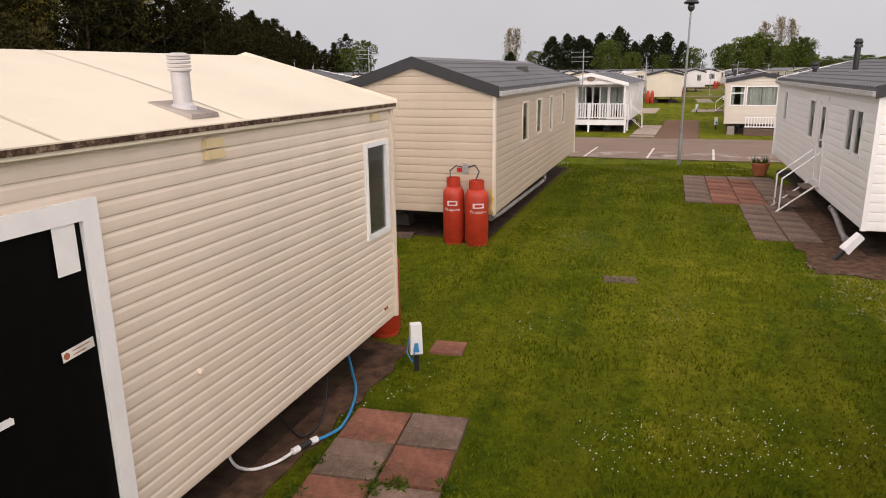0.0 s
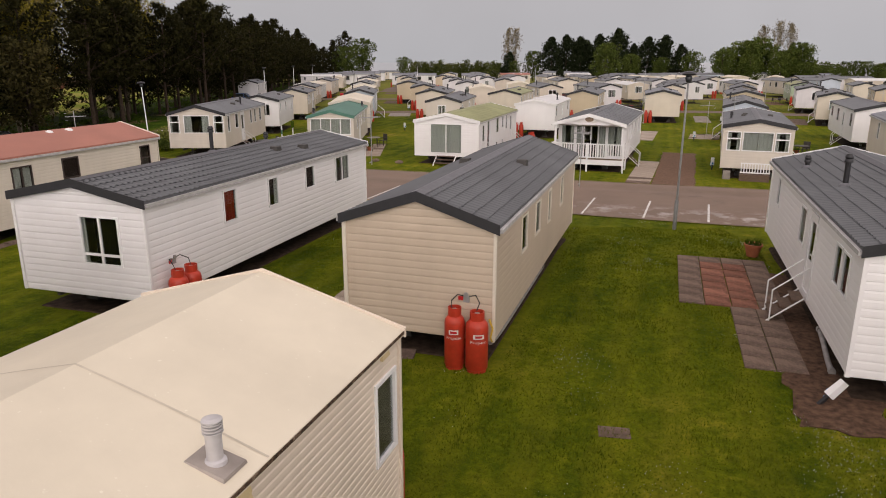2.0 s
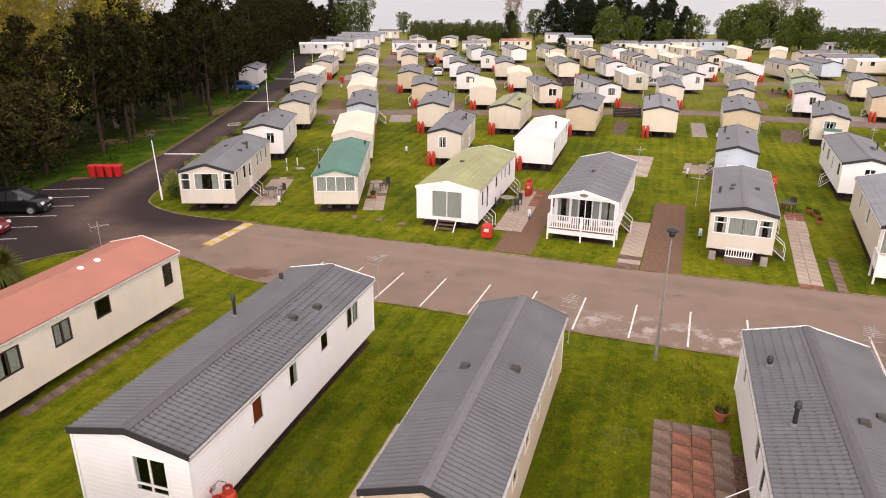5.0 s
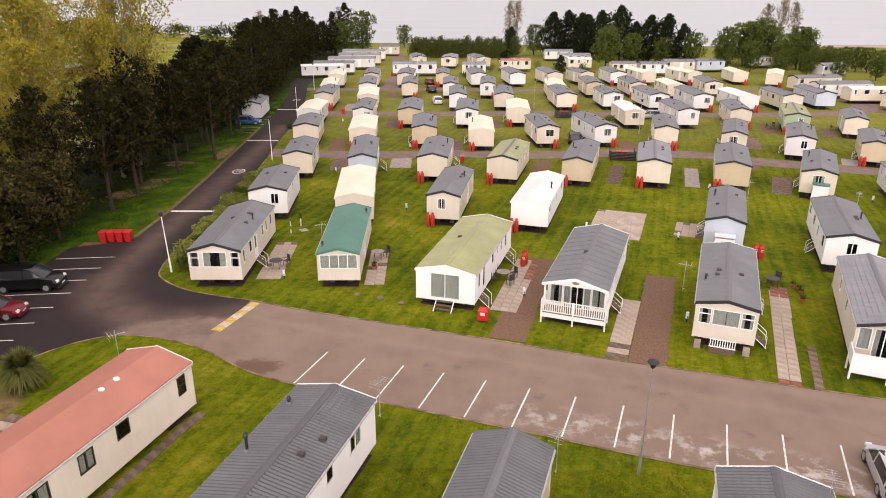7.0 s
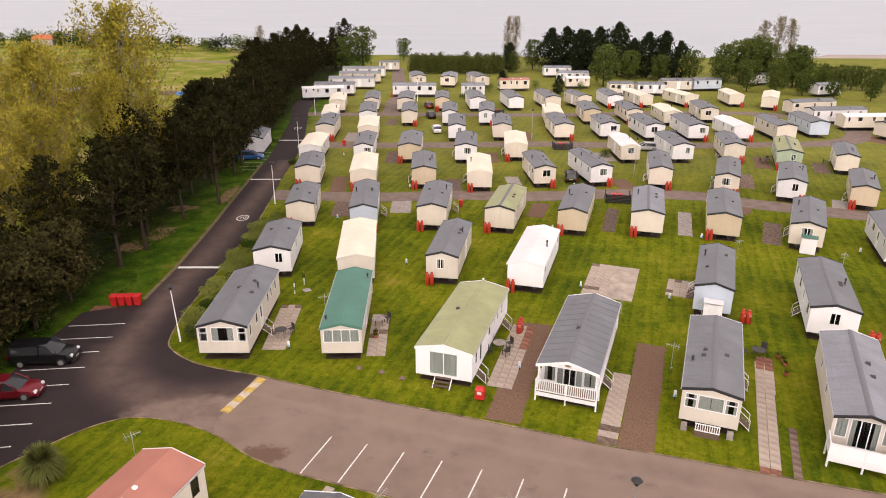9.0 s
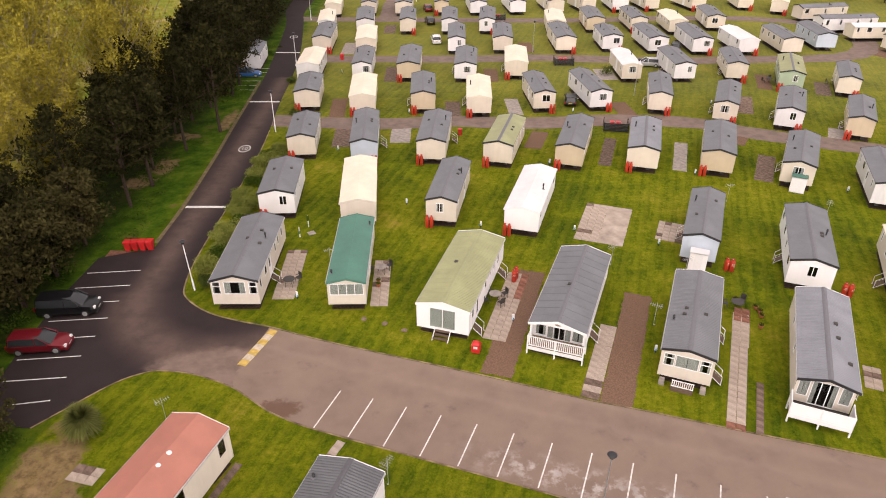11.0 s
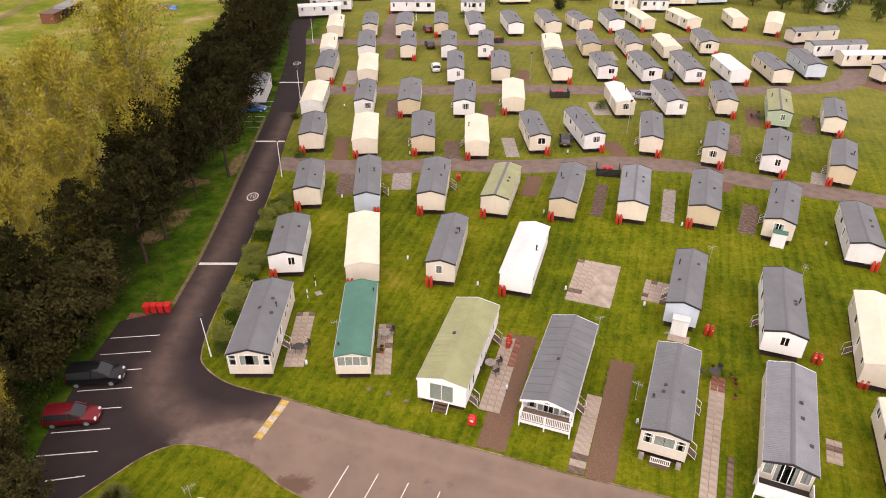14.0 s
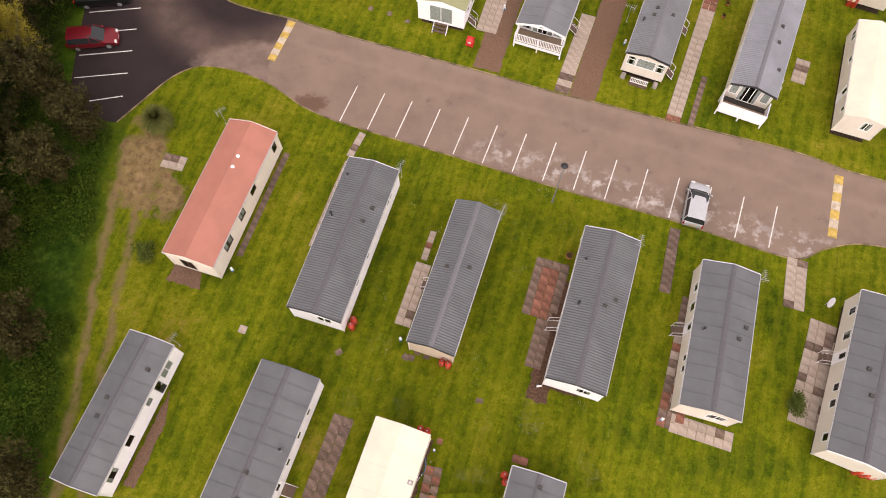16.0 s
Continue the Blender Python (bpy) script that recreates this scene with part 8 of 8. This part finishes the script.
def palm(x, y):
    t = thing("cordyline", "spiky cordyline palm on a bare earth bed", "palm", pose(x, y, 0))
    part("trunk", Shape().tube([(0, 0, 0), (0.05, 0, 0.5), (0, 0.05, 1.0)], 0.17, 0.12), BARK, t)
    s, r = Shape(), random.Random(3)
    for i in range(1300):
        a, e = r.uniform(0, 6.28), r.uniform(-0.75, 1.4)
        l = r.uniform(0.9, 1.45)
        d = Vector((math.cos(a) * math.cos(e), math.sin(a) * math.cos(e), math.sin(e)))
        side = Vector((-math.sin(a), math.cos(a), 0)) * 0.042
        b = Vector((0, 0, 1.15)) + d * 0.08
        mid, tip = b + d * l * 0.55, b + d * l + Vector((0, 0, -0.22 * l * math.cos(e)))
        s.face(tuple(b - side), tuple(b + side), tuple(mid + side), tuple(mid - side))
        s.face(tuple(mid - side), tuple(mid + side), tuple(tip))
    tagged(part("foliage", s, YUCCA, t), kind="stuff")


palm(-23.0, 32.5)

# undergrowth of the wood, lawn blades and daisies
q = np.random.default_rng(5)
pts = []
for x0, x1, y0, y1, n in ((-38, -27.0, -2, 33, 900), (-48, -29.5, 56, 130, 420), (-42, -32.6, 32, 56, 200), (-46, -36, 130, 190, 120)):
    for _ in range(n):
        x, y = q.uniform(x0, x1), q.uniform(y0, y1)
        if noise.noise((x * 0.16, y * 0.16, 0.0)) > -0.22:
            pts.append((x, y, 0.18))
solid("undergrowth", Shape().box(0, 0, 0, 0, 0, 0), IVY, "dense green nettles and ivy under the trees", "undergrowth", kind="stuff").data = leaf_mesh("undergrowth", leaves(q, pts, [0.75] * len(pts), 46, 0.2, 0.7, 0.42), IVY)


def lawn_clear(x, y):
    """Whether lawn and not a caravan, patio or bed is at this place."""
    for cx, cy, w, l in ((-4.065, 2.41, 1.95, 5.5), (1.24, 18.02, 1.7, 5.8), (-6.74, 21.06, 2.0, 6.35), (10.95, 15.56, 2.1, 5.95), (4.85, -0.3, 1.9, 5.2), (8.05, 17.9, 1.25, 2.32), (7.27, 13.7, 0.58, 1.85), (8.25, 14.0, 0.65, 4.6), (8.35, 10.85, 1.5, 0.5), (-0.58, 4.05, 0.55, 1.2), (-1.78, 4.7, 0.5, 2.5), (-1.89, 17.55, 0.58, 2.55)):
        dx, dy = x - cx, y - cy
        u, v = dx * 0.951 - dy * 0.309, dx * 0.309 + dy * 0.951
        if abs(u) < w and abs(v) < l:
            return False
    return 0.33 * x + 0.944 * y < 27.9


bl, fl = [], []
while len(bl) < 120000:
    x, y = q.uniform(-9, 11), 3.5 + 22 * q.random() ** 1.5
    if lawn_clear(x, y):
        a, h = q.uniform(0, 6.28), q.uniform(0.02, 0.055) * (1.4 if noise.noise((x * 0.7, y * 0.7, 3.0)) > 0.15 else 0.8)
        w = 0.006 + 0.0005 * y
        g = rise(x, y)
        bl.append(((x - w * math.cos(a), y - w * math.sin(a), g), (x + w * math.cos(a), y + w * math.sin(a), g), (x + q.uniform(-0.03, 0.03), y + q.uniform(-0.03, 0.03), g + h)))
me = bpy.data.meshes.new("grass_blades")
me.from_pydata([p for b in bl for p in b], [], np.arange(len(bl) * 3).reshape(-1, 3).tolist())
me.materials.append(BLADE)
tagged(new("grass_blades", me), "short uneven blades of lawn grass", "grass", kind="stuff")
s = Shape()
while len(s.f) < 2800:
    x, y = q.uniform(-8, 12), q.uniform(4, 27)
    if lawn_clear(x, y) and noise.noise((x * 0.55, y * 0.55, 7.0)) > 0.16 + 0.3 * q.random():
        r, z = q.uniform(0.004, 0.0085), q.uniform(0.03, 0.06) + rise(x, y)
        s.face(*[(x + r * math.cos(a), y + r * math.sin(a), z + 0.004 * (k % 2)) for k, a in enumerate((0, 1.05, 2.1, 3.14, 4.2, 5.24))])
solid("daisies", s, UPVC, "small white daisies scattered over the lawn", "daisies", kind="stuff")

# far shore: hedges, house and field edge
for i in range(22):
    bush(-66 - i * 6.5 + rng.uniform(-2, 2), 292 + i * 2.4 + rng.uniform(-4, 4), 6.4, 5.6 + rng.uniform(-1, 2.2), (BROAD, DARKLEAF, BROAD)[i % 3], "broad dark hedge bush along the far shore", 500, 0.9, "hedge_bush")
for i in range(10):
    bush(-44 - i * 3.6, 258 + i * 3 + rng.uniform(-3, 3), 2.6, 2.6 + rng.uniform(-0.5, 0.8), BROAD, "low green bush at the field edge", 350, 0.6, "hedge_bush")
strip("far_road", [(-60, 250), (-90, 262), (-140, 268), (-260, 262)], 4.0, ROAD_B, 0.02, "grey road across the far field")
hm = spin(-182, 328, 15) @ Matrix.Scale(0.62, 4)
t = thing("far_house", "distant house with an orange tiled roof", "house", hm)
part("wall", Shape().box(-7, 7, -4.5, 4.5, 0, 5.0), CONCRETE, t)
s = Shape()
s.face((-7.5, -5, 4.9), (7.5, -5, 4.9), (5.5, 0, 8.2), (-5.5, 0, 8.2)).face((7.5, 5, 4.9), (-7.5, 5, 4.9), (-5.5, 0, 8.2), (5.5, 0, 8.2))
s.face((-7.5, 5, 4.9), (-7.5, -5, 4.9), (-5.5, 0, 8.2)).face((7.5, -5, 4.9), (7.5, 5, 4.9), (5.5, 0, 8.2)).face((-7.5, -5, 4.9), (-7.5, 5, 4.9), (7.5, 5, 4.9), (7.5, -5, 4.9))
part("roof", s, plain("orange_roof_tiles", (0.42, 0.12, 0.05), 0.8), t)
part("chimney", Shape().box(4.4, 5.2, -0.4, 0.4, 7.5, 9.2), CONCRETE, t)
for k in range(3):
    w = part("window", Shape().box(-5 + 4 * k, -3.6 + 4 * k, -4.56, -4.5, 2.6, 4.0), UPVC, t)
    part("pane", Shape().box(-4.9 + 4 * k, -3.7 + 4 * k, -4.59, -4.565, 2.7, 3.9), TINTED, w)

# paddock shelter and a heap under a blue sheet
t = thing("paddock_shelter", "long dark timber field shelter with a part pale sheet roof", "shed", spin(-91.5, 172.4, -5))
part("wall", Shape().box(-1.75, -1.65, -6.3, 6.3, 0, 2.1), DARKWOOD, t)
part("wall", Shape().box(-1.65, 1.6, -6.3, -6.2, 0, 2.3), RUSTWOOD, t, "red-brown boarded end wall")
part("wall", Shape().box(-1.65, 1.6, 6.2, 6.3, 0, 2.3), DARKWOOD, t)
part("wall", Shape().box(-1.65, 1.5, 0.0, 0.1, 0, 2.2), DARKWOOD, t)
part("wall", Shape().box(1.5, 1.6, -6.2, -3.4, 0, 2.2), RUSTWOOD, t, "red-brown boarded front")
for v in (-3.3, -1.2, 1.0, 3.4, 6.0):
    part("post", Shape().box(1.45, 1.6, v, v + 0.15, 0, 2.3), DARKWOOD, t)
part("roof", Shape().slant(-2.1, 2.0, 0.3, 6.7, 2.36, 2.48, 0.05), R_LIGHT, t, "pale sheet roof")
part("roof", Shape().slant(-2.0, 1.9, -6.4, 0.2, 2.31, 2.40, 0.05), DARKWOOD, t, "dark felted roof")
part("roof_patch", Shape().slant(-1.2, 1.8, -1.6, -0.6, 2.41, 2.45, 0.03), R_LIGHT, t, "pale roof sheet")
t = thing("paddock_fence", "weathered pale post and rail paddock fence", "fence", spin(-103.9, 164.0, 5.8))
for k in range(14):
    part("post", Shape().box(-0.07, 0.07, k * 2.4 - 0.07, k * 2.4 + 0.07, 0, 1.25), WOOD, t)
for z in (0.45, 0.8, 1.12):
    part("rail", Shape().box(0.071, 0.12, -0.1, 31.3, z - 0.06, z + 0.06), WOOD, t)
t = thing("sheeted_heap", "low heap of timber partly under a blue sheet", "heap", spin(-69.5, 180.8, 5))
part("timber_pile", Shape().slant(-3.4, 2.0, -1.0, 1.0, 0, 0.9, 0.5), DARKWOOD, t)
part("sheet", Shape().slant(1.0, 3.0, -1.0, 1.0, 0, 0.8, 0.4), C_BLUE, t, "blue plastic sheet")
t = thing("marker_post", "slim white marker post with a green panel", "post", pose(-13.5, 58.1, 0))
part("post", Shape().box(-0.05, 0.05, -0.03, 0.03, 0, 1.1), UPVC, t)
part("panel", Shape().box(-0.055, 0.055, -0.036, -0.031, 0.35, 0.7), R_GREEN, t, "green panel")
solid("drain_cover", Shape().slant(-0.35, 0.35, -0.35, 0.35, 0, 0.05, 0.02), CONCRETE, "square pale concrete drain cover in grass", "drain cover", pose(-12.5, 58.9, 0, 0, 0, 30))

# weeds in the joints of the slabs by the cream caravan
rng = random.Random(8)
for k in range(16):
    u, v = rng.choice((0.0, 0.575, 1.15)), rng.uniform(0.0, 2.4)
    if k % 3 == 0:
        u, v = rng.uniform(0, 1.15), rng.choice((0.6, 1.2, 1.8))
    p = spin(-1.41, 3.01, -13) @ Vector((u, v, 0.02))
    q = np.random.default_rng(k)
    t = thing("weed", "small green weed tuft in a paving joint", "weed", pose(p.x, p.y, p.z), group="paving weeds")
    part("tuft", leaf_mesh("tuft", leaves(q, [(0, 0, 0.02)], [0.10], 46, 0.05, 0.4, 0.35), IVY), IVY, t)


def porch_box(x, y, h, L, roof_m, label, at=0.0):
    """A small lean-to store against the end of a caravan."""
    t = thing("end_store", label, "store", spin(x, y, h) @ pose(at, -L / 2 - 0.5, 0))
    part("wall", Shape().box(-0.75, 0.75, -0.45, -0.40, 0.05, 1.75), WHITE, t)
    for sx in (-0.75, 0.70):
        part("wall", Shape().box(sx, sx + 0.05, -0.40, 0.45, 0.05, 1.85), WHITE, t)
    part("roof", Shape().slant(-0.82, 0.82, -0.52, 0.46, 1.86, 1.93, 0.02), roof_m, t)
    part("door", Shape().box(-0.35, 0.35, -0.47, -0.452, 0.1, 1.65), UPVC, t)


porch_box(25.3, 57.6, -22, 10.2, R_WHITE, "white boarded store against the blue caravan end", 0.1)
porch_box(41.8, 73.5, -27, 10.5, R_GREEN, "white store with a green roof at a caravan end", 0.3)
slab_of("concrete_pad", 23.1, 51.6, -22, 2.0, 1.1, SLAB_P, "pale slab apron before the store")

t = thing("emblem_plate", "small black square emblem below a front window", "emblem", spin(-16.43, 51.41, 0.0))
part("plate", Shape().box(-0.16, 0.16, -5.30, -5.285, 1.02, 1.36), INK, t)
part("motif", Shape().lathe([(0.09, 0), (0.09, 0.004)], 14, pose(0, -5.301, 1.19, 90)), LINE, t, "pale round motif")
